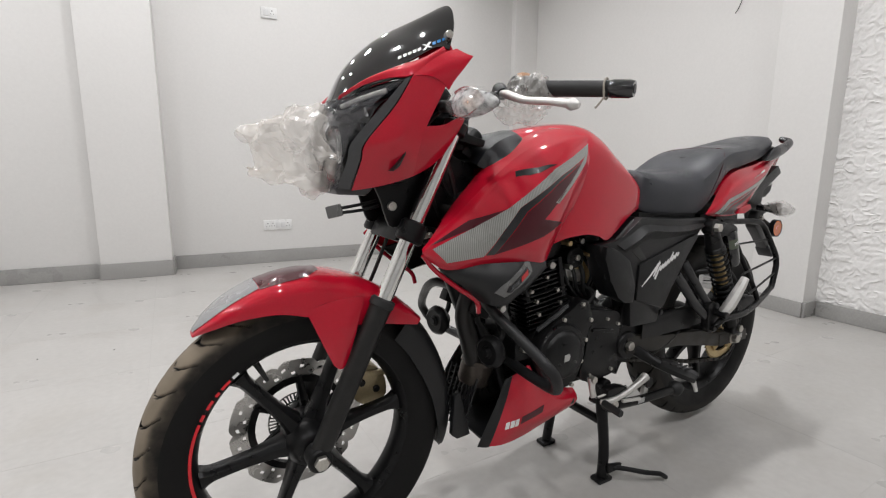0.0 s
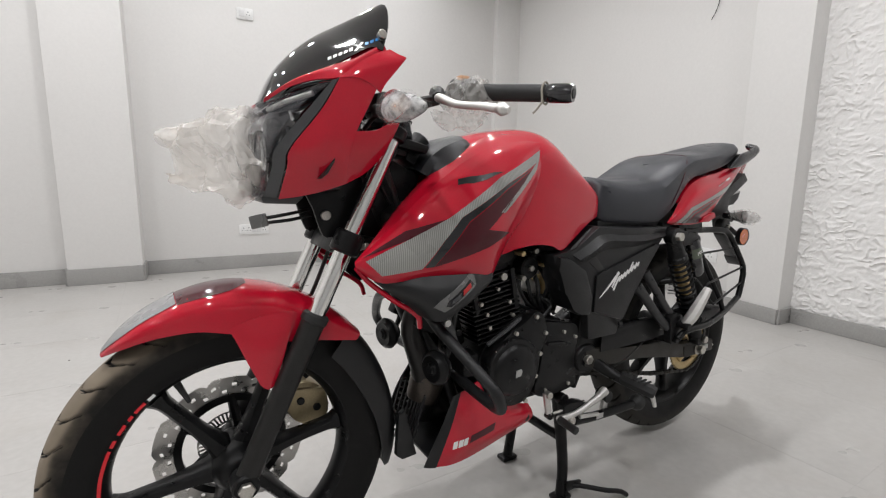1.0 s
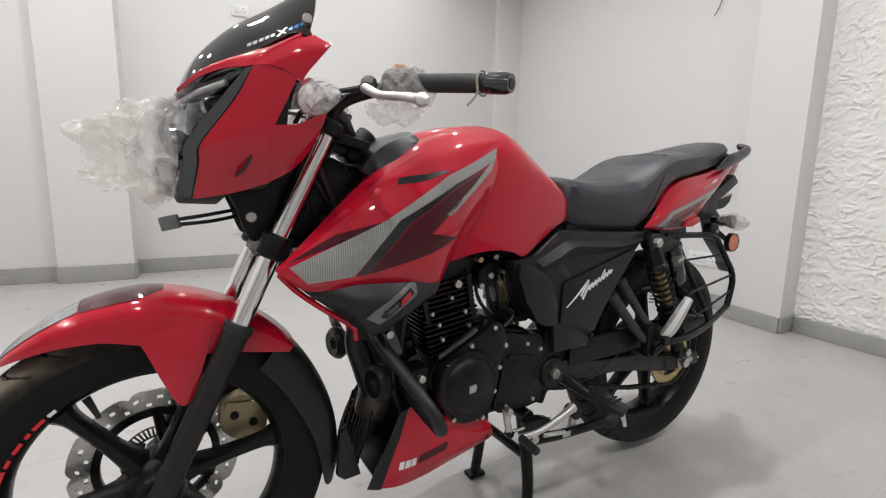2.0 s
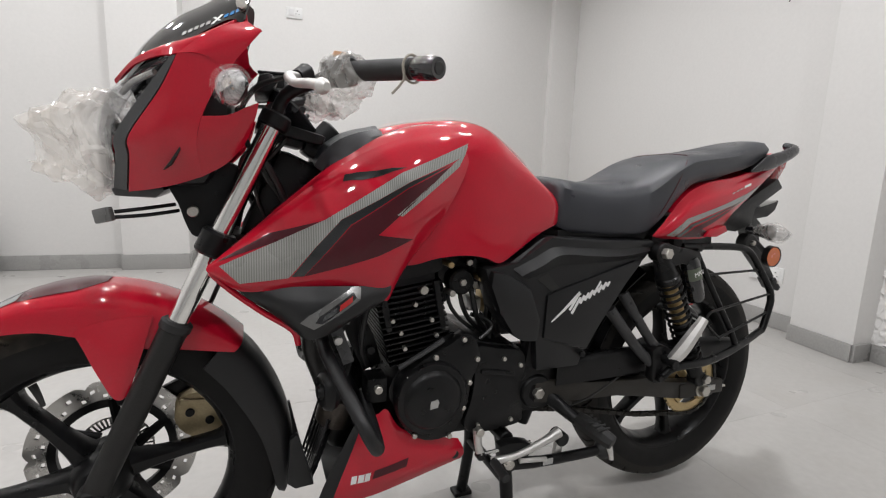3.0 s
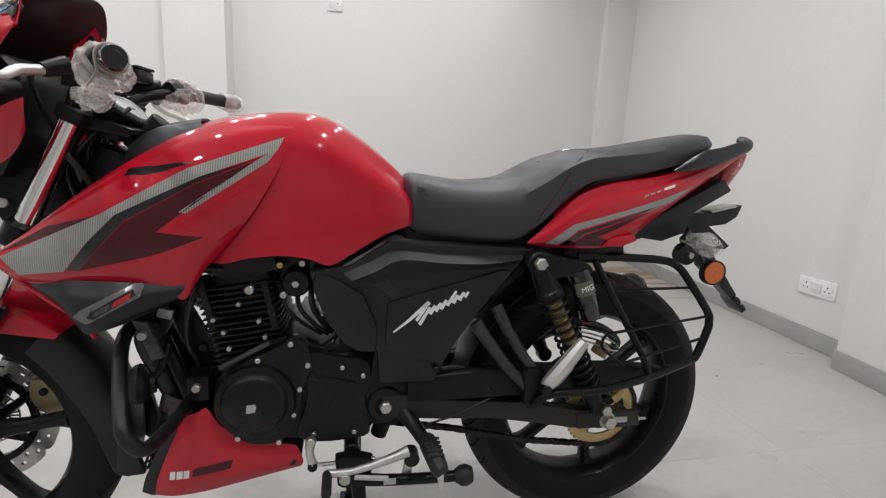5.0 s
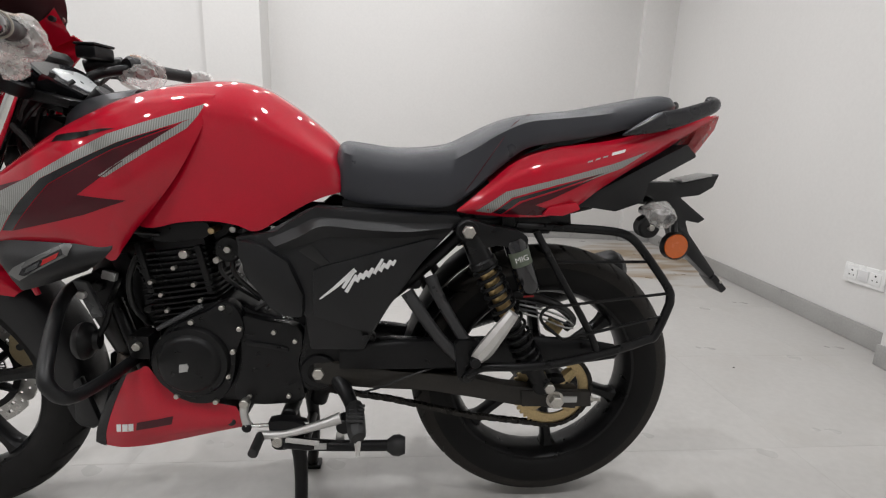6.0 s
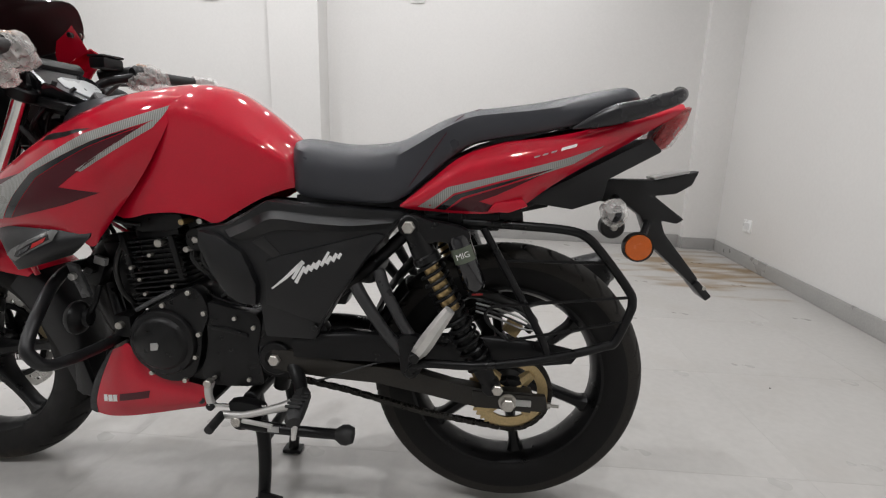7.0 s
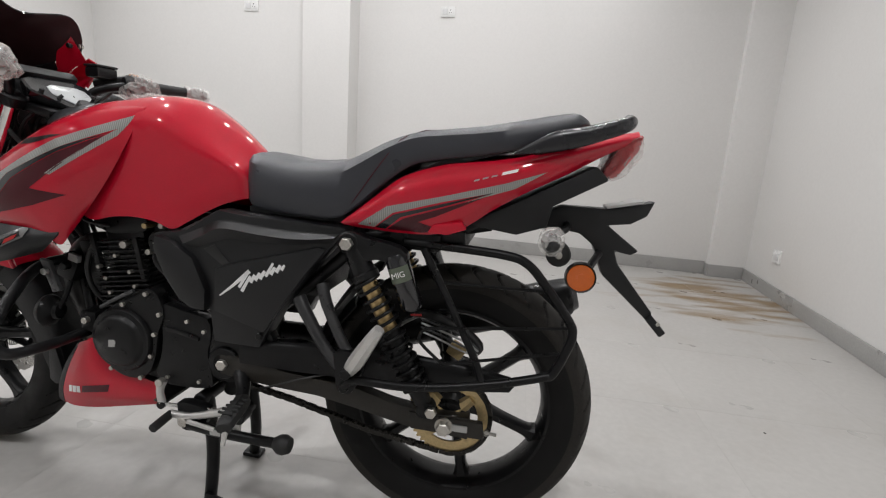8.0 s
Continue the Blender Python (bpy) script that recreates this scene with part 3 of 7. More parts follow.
def downlight():
    e = new("downlight")
    tagged(e, "round white recessed ceiling downlight, switched on", "ceiling light", "ceiling downlights")
    part("trim_ring", lathe([(-0.001, 0.078), (-0.008, 0.08), (-0.010, 0.088), (-0.004, 0.098), (0.0, 0.1), (0.0, 0.078)], (0, 0, 0), 32, "Z"), SWITCH, e)
    return e


d0 = downlight()
for i, (x, y, _) in enumerate(LAMP_SPOTS):
    if i == 0:
        d0.matrix_world = pose(x, y, CEILING)
    else:
        copy_thing(d0, pose(x, y, CEILING))


def backpack():
    e = new("backpack")
    tagged(e, "black nylon backpack with straps standing on the floor", "bag")
    rings = []
    for z, w, d, ox in ((0.0, 0.12, 0.07, 0), (0.03, 0.165, 0.1, 0), (0.16, 0.175, 0.11, 0), (0.30, 0.165, 0.095, 0.01), (0.38, 0.13, 0.075, 0.02), (0.42, 0.06, 0.035, 0.02)):
        rings.append([Vector((w * math.copysign(abs(math.cos(a)) ** 0.7, math.cos(a)), ox + d * math.copysign(abs(math.sin(a)) ** 0.7, math.sin(a)), z)) for a in [2 * math.pi * k / 20 for k in range(20)]])
    part("body", crumple(loft(rings, 4), 0.006, 9), CLOTH, e)
    part("pocket", crumple(block((0, -0.115, 0.12), (0.24, 0.06, 0.17), 0.025), 0.004, 14), CLOTH, e)
    part("handle", tube([(-0.03, 0.02, 0.41), (-0.02, 0.02, 0.45), (0.02, 0.02, 0.45), (0.03, 0.02, 0.41)], 0.007, 8), CLOTH, e)
    for sx in (-1, 1):
        part("strap", tube([(sx * 0.07, -0.08, 0.38), (sx * 0.12, -0.13, 0.26), (sx * 0.15, -0.12, 0.12), (sx * 0.17, -0.08, 0.03)], 0.012, 8), CLOTH, e)
        part("buckle", block((sx * 0.135, -0.14, 0.2), (0.03, 0.012, 0.025), 0.003), ALLOY, e, "small pale metal buckle")
    e.matrix_world = pose(-2.303, 3.284, 0.0, 0, 0, 20)


backpack()


# ---- the motorcycle ----
bike = new("motorcycle")
# on the centre stand: a slight tilt of the whole machine
ON_STAND = pose(-0.005, 0, -0.0048, 0, 0.955, 0)
bike.matrix_world = ON_STAND
tagged(bike, "new red and black street motorcycle on its centre stand, partly wrapped", "motorcycle")
FX, FZ = -0.650, 0.2925
RXC, RZ = 0.650, 0.335
RAKE = 0.4555


def fork_at(z, y=-0.085):
    return Vector((FX + (z - FZ) * RAKE, y, z))


def tyre(c, R, w, rim, teeth, name, parent, label, crown):
    """A road tyre with cut grooves in its crown."""
    half = [(-0.36 * w, rim - 0.004), (-0.44 * w, rim + 0.012), (-0.495 * w, rim + 0.45 * (R - rim)), (-0.475 * w, R - 0.27 * (R - rim)), (-0.40 * w, R - 0.15 * (R - rim)), (-0.28 * w, R - 0.065 * (R - rim)), (-0.14 * w, R - 0.015 * (R - rim)), (0, R)]
    prof = half + [(-a, b) for a, b in reversed(half[:-1])]
    prof = [(p.x, p.y) for p in cr([(a, b, 0) for a, b in prof], 7)]
    seg = 720
    rows = []

    def groove(a, y):
        u = abs(y) / w
        if not 0.05 < u < 0.47:
            return False
        ph = (a * teeth / (2 * math.pi) + (0.5 if y > 0 else 0.0) - 1.5 * (u - 0.05) + 6.2 * (u - 0.05) ** 2) % 1.0
        return ph < 0.10 or (u < 0.13 and int(a * teeth / (2 * math.pi)) % 3 == 0 and 0.10 < ph < 0.10 + 2.2 * (0.13 - u))

    for k in range(seg + 1):
        a = 2 * math.pi * (k % seg) / seg
        row = []
        for y, r in prof:
            rr = r - (0.006 if r > rim + 0.5 * (R - rim) and groove(a, y) else 0.0)
            row.append(Vector((c[0] + rr * math.cos(a), c[1] + y, c[2] + rr * math.sin(a))))
        rows.append(row)
    bm = bmesh.new()
    sheet(bm, rows)
    bmesh.ops.remove_doubles(bm, verts=bm.verts, dist=0.00002)
    for f in bm.faces:
        m = f.calc_center_median()
        f.material_index = 1 if abs(m.y - c[1]) < 0.497 * w and math.hypot(m.x - c[0], m.z - c[2]) > R - 0.42 * (R - rim) - 0.003 and not groove(math.atan2(m.z - c[2], m.x - c[0]) % (2 * math.pi), m.y - c[1]) else 0
    ob = part(name, bm, [RUBBER, crown], parent, label, smooth=60)
    return ob


def wheel(name, c, R, w, rim, phase, rw, label):
    """Cast wheel: rim and hub in one mesh; tyre and spokes are its parts."""
    prof = [(-rw, rim + 0.008), (-rw - 0.003, rim + 0.003), (-rw - 0.002, rim - 0.006), (-rw * 0.8, rim - 0.013), (-rw * 0.55, rim - 0.0165), (-rw * 0.35, rim - 0.019), (rw * 0.35, rim - 0.019), (rw * 0.55, rim - 0.0165), (rw * 0.8, rim - 0.013), (rw + 0.002, rim - 0.006), (rw + 0.003, rim + 0.003), (rw, rim + 0.008), (rw * 0.7, rim - 0.002), (0, rim - 0.012), (-rw * 0.7, rim - 0.002), (-rw, rim + 0.008)]
    bm = lathe(prof, c, 96)
    lathe([(-0.062, 0.014), (-0.062, 0.026), (-0.056, 0.034), (-0.03, 0.047), (0.03, 0.047), (0.056, 0.036), (0.062, 0.026), (0.062, 0.014)], c, 40, bm=bm)
    wh = part(name, bm, SATIN, bike, label)
    tyre(c, R, w, rim, 34, "tyre", wh, "black rubber tyre with a grooved tread", DUSTY if c[0] < 0 else TREAD)
    for k in range(6):
        a = radians(phase + 60 * k)
        rad, tan = Vector((math.cos(a), 0, math.sin(a))), Vector((-math.sin(a), 0, math.cos(a)))
        rings = []
        for r, hw, hy in ((0.036, 0.022, 0.034), (0.06, 0.0155, 0.026), (0.11, 0.0115, 0.019), (0.155, 0.0115, 0.017), (0.180, 0.0125, 0.018), (rim - 0.018, 0.020, 0.020)):
            o = Vector(c) + rad * r
            ring = []
            for sx, sy in ((-1, -0.6), (-0.55, -1), (0.55, -1), (1, -0.6), (1, 0.6), (0.55, 1), (-0.55, 1), (-1, 0.6)):
                ring.append(o + tan * (hw * sx) + Vector((0, hy * sy, 0)))
            rings.append(ring)
        part("spoke", loft(rings, 3), SATIN, wh)
    return wh


fw = wheel("front_wheel", (FX, 0, FZ), 0.2965, 0.091, 0.216, 9, 0.030, "matt black six-spoke cast front wheel with red rim tape")
wheel("rear_wheel", (RXC, 0, RZ), 0.304, 0.112, 0.216, 41, 0.040, "matt black six-spoke cast rear wheel")
# tape on the front rim: a long red arc, then broken pieces and a white dash
ARC = lambda a0, a1, r0=0.2085, r1=0.2145, y=-0.0335: lathe([(y, r0), (y - 0.0012, r0 + 0.001), (y - 0.0012, r1 - 0.001), (y, r1)], (FX, 0, FZ), 24, arc=(a0, a1))
for a0, a1 in ((155, 206), (150, 153.5), (142.5, 147.5), (138, 140.5), (131, 136.5)):
    part("rim_tape", ARC(a0, a1), REDTAPE, fw, "bright red reflective tape")
part("rim_tape", ARC(126, 129.5), WHITE, fw, "small white tape mark")
for a in (118, ):
    part("valve", tube([(FX + 0.195 * math.cos(radians(a)), -0.006, FZ + 0.195 * math.sin(radians(a))), (FX + 0.175 * math.cos(radians(a)), -0.012, FZ + 0.175 * math.sin(radians(a))), (FX + 0.158 * math.cos(radians(a)), -0.02, FZ + 0.158 * math.sin(radians(a)))], [0.0065, 0.005, 0.0035], 8, 2), GRIPRUB, fw)


def petal_disc(c, r0, r1, t, name, parent, label, lobes=10, holes=True):
    """A wave-edged brake disc with drilled holes."""
    bm = bmesh.new()
    seg, rad = 240, 7
    top, bot = [], []
    for k in range(seg):
        a = 2 * math.pi * k / seg
        R = r1 - 0.003 + 0.0085 * min(1.0, 1.9 * abs(math.sin(a * lobes / 2)) ** 0.8)
        for lst, y in ((top, -t / 2), (bot, t / 2)):
            lst.append([bm.verts.new((c[0] + (r0 + (R - r0) * j / rad) * math.cos(a), c[1] + y, c[2] + (r0 + (R - r0) * j / rad) * math.sin(a))) for j in range(rad + 1)])
    for k in range(seg):
        n = (k + 1) % seg
        for j in range(rad):
            hole = holes and ((j == 2 and k % 12 in (2, 3, 4)) or (j == 4 and k % 12 in (8, 9, 10)))
            if hole:
                q = [(k, j), (n, j), (n, j + 1), (k, j + 1)]
                for i, ((a, b), (a2, b2)) in enumerate(zip(q, q[1:] + q[:1])):
                    if i in (0, 2):
                        bm.faces.new([top[a][b], top[a2][b2], bot[a2][b2], bot[a][b]])
                continue
            bm.faces.new([top[k][j], top[n][j], top[n][j + 1], top[k][j + 1]])
            bm.faces.new([bot[k][j], bot[k][j + 1], bot[n][j + 1], bot[n][j]])
        for j in (0, rad):
            bm.faces.new([top[k][j], top[n][j], bot[n][j], bot[k][j]])
    bmesh.ops.remove_doubles(bm, verts=bm.verts, dist=1e-6)
    return part(name, bm, STEEL, parent, label, smooth=25)


petal_disc((FX, 0.062, FZ), 0.096, 0.134, 0.0045, "brake_disc", fw, "steel petal brake disc with drilled holes")
for k in range(6):
    a = radians(10 + 60 * k)
    p0, p1 = Vector((FX + 0.035 * math.cos(a), 0.060, FZ + 0.035 * math.sin(a))), Vector((FX + 0.104 * math.cos(a + 0.35), 0.062, FZ + 0.104 * math.sin(a + 0.35)))
    part("carrier_arm", tube([p0, p1], [0.011, 0.008], 8, 1), SATIN, fw)
part("carrier_ring", lathe([(0.056, 0.090), (0.056, 0.104), (0.068, 0.104), (0.068, 0.090), (0.056, 0.090)], (FX, 0, FZ), 48), SATIN, fw)
bm = bmesh.new()
for k in range(48):
    a = 2 * math.pi * k / 48
    block((FX + 0.0525 * math.cos(a), 0.072, FZ + 0.0525 * math.sin(a)), (0.017, 0.0015, 0.0035), 0, (0, -math.degrees(a), 0), bm)
lathe([(0.071, 0.041), (0.071, 0.045), (0.073, 0.045), (0.073, 0.041), (0.071, 0.041)], (FX, 0, FZ), 48, bm=bm)
lathe([(0.071, 0.060), (0.071, 0.063), (0.073, 0.063), (0.073, 0.060), (0.071, 0.060)], (FX, 0, FZ), 48, bm=bm)
part("tone_ring", bm, STEEL, fw, "slotted steel sensor ring", smooth=20)

# fork legs
for sy in (-1, 1):
    y = sy * 0.085
    a, b = fork_at(FZ - 0.012, y), fork_at(0.572, y)
    sl = part("fork_slider", tube([a, a + (b - a) * 0.06, a + (b - a) * 0.3, a + (b - a) * 0.88, b], [0.017, 0.0195, 0.0200, 0.0210, 0.0225], 24, 3), SATIN, bike, "matt black fork leg")
    sl.data.materials[0] = LEGBLACK
    part("dust_seal", rod(fork_at(0.566, y), fork_at(0.583, y), 0.0245, 24), GRIPRUB, sl)
    part("axle_lug", rod((FX, y - 0.02, FZ), (FX, y + 0.02, FZ), 0.0235, 24), SATIN, sl)
    part("axle_bolt", rod((FX, y - sy * -0.019, FZ), (FX, y + sy * 0.031, FZ), 0.0145, 6 if sy < 0 else 16), ZINC, sl, "bright zinc axle bolt")
    part("fork_tube", rod(fork_at(0.57, y), fork_at(0.912, y), 0.0165, 24), CHROME, bike, "polished chrome fork tube")
    lug = part("fork_clamp", rod(fork_at(0.690, y), fork_at(0.728, y), 0.0275, 24), SATIN, bike)
    p = fork_at(0.709, y)
    part("pinch_bolt", rod((p.x + 0.022, y - sy * 0.004, p.z - 0.012), (p.x + 0.03, y + sy * 0.024, p.z - 0.004), 0.006, 6), ZINC, lug)
    cap = part("fork_cap", rod(fork_at(0.898, y), fork_at(0.922, y), 0.0245, 20), SATIN, bike)
    part("cap_bolt", rod(fork_at(0.92, y), fork_at(0.930, y), 0.011, 6), CAST, cap)
part("triple_clamp", prism([(fork_at(0.69).x - 0.02, 0.69), (fork_at(0.69).x + 0.075, 0.675), (fork_at(0.73).x + 0.085, 0.705), (fork_at(0.73).x - 0.02, 0.73)], -0.066, 0.066, 0.006), SATIN, bike)
part("top_yoke", prism([(-0.400, 0.896), (-0.290, 0.876), (-0.284, 0.892), (-0.392, 0.918)], -0.075, 0.075, 0.006), SATIN, bike)
cal = part("brake_caliper", prism(smooth_poly([(-0.545, 0.385), (-0.505, 0.402), (-0.468, 0.375), (-0.460, 0.325), (-0.490, 0.300), (-0.530, 0.318), (-0.548, 0.350)], 3), 0.035, 0.085, 0.006), BEIGE, bike, "gold-beige brake caliper")
for p in ((-0.520, 0.362), (-0.486, 0.342)):
    part("piston_bore", rod((p[0], 0.030, p[1]), (p[0], 0.040, p[1]), 0.008, 20), SATIN, cal)
part("caliper_bridge", prism([(-0.535, 0.392), (-0.47, 0.385), (-0.466, 0.372), (-0.538, 0.380)], 0.028, 0.040, 0.003), BEIGE, cal)
part("caliper_bracket", prism([(-0.575, 0.40), (-0.535, 0.42), (-0.49, 0.40), (-0.50, 0.385), (-0.55, 0.375)], 0.068, 0.085, 0.003), SATIN, cal)
part("brake_hose", tube([(-0.50, 0.06, 0.40), (-0.515, 0.07, 0.45), (-0.50, 0.09, 0.52), (-0.46, 0.085, 0.62), (-0.43, 0.07, 0.72), (-0.40, 0.07, 0.85), (-0.34, 0.15, 0.96)], 0.0045, 8), CABLE, bike)

# front mudguard: a shell round the wheel
def polar(a, r, y):
    return Vector((FX + r * math.cos(radians(a)), y, FZ + r * math.sin(radians(a))))


def guard_rows(stations):
    rows = []
    for a, r, hw, drop in stations:
        h = [(-1.0, drop), (-0.985, drop * 0.62), (-0.93, drop * 0.33), (-0.74, drop * 0.12), (-0.40, drop * 0.02), (0, 0)]
        full = h + [(-u, d) for u, d in reversed(h[:-1])]
        rows.append([polar(a, r - d, u * hw) for u, d in full])
    return rows


mg = part("front_mudguard", patch(guard_rows([(128.5, 0.314, 0.018, 0.004), (122, 0.323, 0.048, 0.016), (113, 0.332, 0.064, 0.033), (102, 0.341, 0.071, 0.055), (92, 0.345, 0.074, 0.075), (82, 0.344, 0.075, 0.080), (72, 0.340, 0.075, 0.084), (62, 0.335, 0.074, 0.066), (53, 0.331, 0.072, 0.044), (46, 0.328, 0.068, 0.020)]), 4, 5, 0.003, (FX, 0, FZ)), [RED, PLASTIC], bike, "glossy red front mudguard with a grey and maroon sticker")
for sy in (-1, 1):
    y = sy * 0.076
    grid = [[(-0.664, y * 0.965, 0.572), (-0.625, y * 1.0, 0.585), (-0.585, y * 1.0, 0.590), (-0.555, y * 0.99, 0.590)],
            [(-0.652, y * 1.0, 0.547), (-0.618, y * 1.08, 0.548), (-0.590, y * 1.10, 0.548), (-0.566, y * 1.06, 0.548)],
            [(-0.636, y * 1.06, 0.508), (-0.615, y * 1.12, 0.506), (-0.595, y * 1.13, 0.506), (-0.578, y * 1.10, 0.508)],
            [(-0.617, y * 1.10, 0.466), (-0.610, y * 1.13, 0.459), (-0.602, y * 1.13, 0.457), (-0.593, y * 1.10, 0.463)]]
    part("side_flap", patch(grid, 4, 4, 0.003, (-0.61, 0, 0.5)), [RED, PLASTIC], mg)
part("rear_extension", patch(guard_rows([(50, 0.3255, 0.066, 0.070), (38, 0.321, 0.066, 0.070), (24, 0.317, 0.065, 0.066), (10, 0.316, 0.062, 0.056), (-4, 0.316, 0.056, 0.042), (-14, 0.316, 0.044, 0.024), (-18, 0.317, 0.022, 0.006)]), 3, 5, 0.003, (FX, 0, FZ)), PLASTIC, mg, "black plastic mudguard extension")
for m, st in ((FROST, [(127.6, 0.3158, 0.013, 0.001), (122, 0.3238, 0.036, 0.0035), (114, 0.3318, 0.046, 0.0045), (105, 0.3395, 0.046, 0.005)]), (MAROON, [(104.8, 0.3397, 0.050, 0.007), (98, 0.3435, 0.055, 0.009), (91, 0.3455, 0.050, 0.0075), (86, 0.3450, 0.020, 0.001)])):
    part("mudguard_sticker", patch([[polar(a, r + 0.0020 - d * k * k, k * hw) for k in (-1, -0.5, 0, 0.5, 1)] for a, r, hw, d in st], 3, 4, 0.0004, (FX, 0, FZ)), m, mg)

# tank
def half_ring(x, zt, ws, zs, wm, zm, wb, zb):
    h = [(0, zt), (ws * 0.55, zt - (zt - zs) * 0.22), (ws, zs), (wm * 0.97, (zs + zm) / 2 + 0.01), (wm, zm), ((wm + wb) / 2 * 1.02, (zm + zb) / 2), (wb, zb)]
    return [Vector((x, -y, z)) for y, z in reversed(h)] + [Vector((x, y, z)) for y, z in h[1:]]


tank = part("fuel_tank", patch([half_ring(*r) for r in [
    (-0.215, 0.905, 0.060, 0.892, 0.105, 0.84, 0.11, 0.70), (-0.15, 0.929, 0.075, 0.912, 0.118, 0.84, 0.125, 0.672), (-0.09, 0.9405, 0.082, 0.924, 0.125, 0.84, 0.130, 0.684),
    (-0.035, 0.948, 0.085, 0.929, 0.128, 0.84, 0.131, 0.689), (0.01, 0.9465, 0.084, 0.926, 0.127, 0.83, 0.129, 0.683), (0.045, 0.937, 0.08, 0.914, 0.124, 0.82, 0.124, 0.671), (0.08, 0.917, 0.076, 0.892, 0.119, 0.80, 0.120, 0.690),
    (0.115, 0.895, 0.071, 0.868, 0.114, 0.795, 0.114, 0.712), (0.15, 0.868, 0.062, 0.84, 0.107, 0.79, 0.107, 0.731), (0.185, 0.838, 0.05, 0.814, 0.099, 0.775, 0.098, 0.744), (0.20, 0.81, 0.03, 0.79, 0.085, 0.765, 0.085, 0.747)]], 5, 5, 0.004, (0, 0, 0.78), relax=12), RED, bike, "glossy red fuel tank with grey, black and maroon stickers")
shrouds = {}
for sy in (-1, 1):
    # wing panel: rows from the nose back, columns from ridge to lower edge
    g = [[(-0.469, 0.146, 0.684), (-0.470, 0.150, 0.681), (-0.470, 0.151, 0.678), (-0.468, 0.151, 0.675), (-0.466, 0.149, 0.672), (-0.464, 0.146, 0.669)],
         [(-0.420, 0.142, 0.722), (-0.422, 0.154, 0.712), (-0.424, 0.161, 0.692), (-0.424, 0.164, 0.672), (-0.422, 0.161, 0.655), (-0.420, 0.152, 0.643)],
         [(-0.355, 0.138, 0.778), (-0.356, 0.158, 0.763), (-0.358, 0.174, 0.730), (-0.358, 0.181, 0.696), (-0.356, 0.178, 0.666), (-0.352, 0.168, 0.649)],
         [(-0.285, 0.132, 0.832), (-0.284, 0.156, 0.814), (-0.284, 0.180, 0.773), (-0.284, 0.192, 0.726), (-0.284, 0.189, 0.680), (-0.284, 0.176, 0.650)],
         [(-0.215, 0.124, 0.874), (-0.210, 0.150, 0.858), (-0.208, 0.180, 0.808), (-0.212, 0.192, 0.742), (-0.216, 0.186, 0.682), (-0.220, 0.172, 0.640)],
         [(-0.140, 0.114, 0.902), (-0.130, 0.139, 0.886), (-0.132, 0.166, 0.834), (-0.150, 0.178, 0.760), (-0.172, 0.172, 0.690), (-0.192, 0.160, 0.617)],
         [(-0.072, 0.104, 0.913), (-0.066, 0.124, 0.899), (-0.078, 0.148, 0.845), (-0.108, 0.158, 0.772), (-0.142, 0.156, 0.705), (-0.176, 0.150, 0.640)],
         [(-0.022, 0.098, 0.917), (-0.024, 0.112, 0.905), (-0.042, 0.132, 0.846), (-0.078, 0.141, 0.776), (-0.118, 0.142, 0.720), (-0.160, 0.140, 0.668)]]
    g = [[Vector((x, sy * y, z)) for x, y, z in r] for r in g]
    shrouds[sy] = part("tank_shroud", patch(g, 6, 6, 0.004, (-0.25, 0, 0.76), relax=6), RED, tank)
    # lip between wing and tank side, and the cover plate above
    edge = [Vector((x, sy * y, z)) for x, y, z in ((-0.469, 0.146, 0.684), (-0.420, 0.142, 0.722), (-0.355, 0.138, 0.778), (-0.285, 0.132, 0.832), (-0.215, 0.124, 0.874), (-0.140, 0.114, 0.902), (-0.072, 0.104, 0.913), (-0.022, 0.098, 0.917))]
    inner = [Vector((x, sy * y, z)) for x, y, z in ((-0.462, 0.138, 0.678), (-0.40, 0.100, 0.735), (-0.335, 0.080, 0.795), (-0.27, 0.072, 0.850), (-0.205, 0.070, 0.893), (-0.135, 0.066, 0.922), (-0.066, 0.062, 0.933), (-0.018, 0.060, 0.936))]
    part("shroud_top", patch([edge, [a.lerp(b, 0.5) + Vector((0, 0, 0.004)) for a, b in zip(edge, inner)], inner], 5, 3, 0.003, (-0.25, 0, 0.7)), RED, tank)
# black cover at the front of the tank
part("tank_cover", patch([[(x + q * 0.012, s * w, z - d) for s, d, q in ((-1.26, 0.034, 1), (-1.12, 0.016, 1), (-1, 0.007, 0), (-0.6, 0, 0), (0, -0.002, 0), (0.6, 0, 0), (1, 0.007, 0), (1.12, 0.016, 1), (1.26, 0.034, 1))] for x, w, z, d in ((-0.304, 0.072, 0.848, 0), (-0.290, 0.080, 0.873, 0), (-0.262, 0.084, 0.896, 0), (-0.232, 0.080, 0.909, 0), (-0.206, 0.070, 0.916, 0), (-0.188, 0.050, 0.921, 0))], 1, 4, 0.004, (-0.25, 0, 0.7)), COVER, tank, "black plastic tank top cover", smooth=18)
W = shrouds[-1]
decal("stripe", [[(-0.452, 0.6845), (-0.300, 0.759), (-0.176, 0.836), (-0.034, 0.896), (-0.046, 0.872), (-0.158, 0.824), (-0.276, 0.760), (-0.315, 0.717), (-0.354, 0.668), (-0.424, 0.658)]], W, CARBON, tank, "grey carbon-look sticker stripe")
decal("stripe", [[(-0.350, 0.670), (-0.315, 0.7165), (-0.276, 0.7595), (-0.158, 0.8235), (-0.070, 0.859), (-0.166, 0.812), (-0.262, 0.752), (-0.332, 0.671)]], W, GLOSSBLACK, tank, "black sticker band")
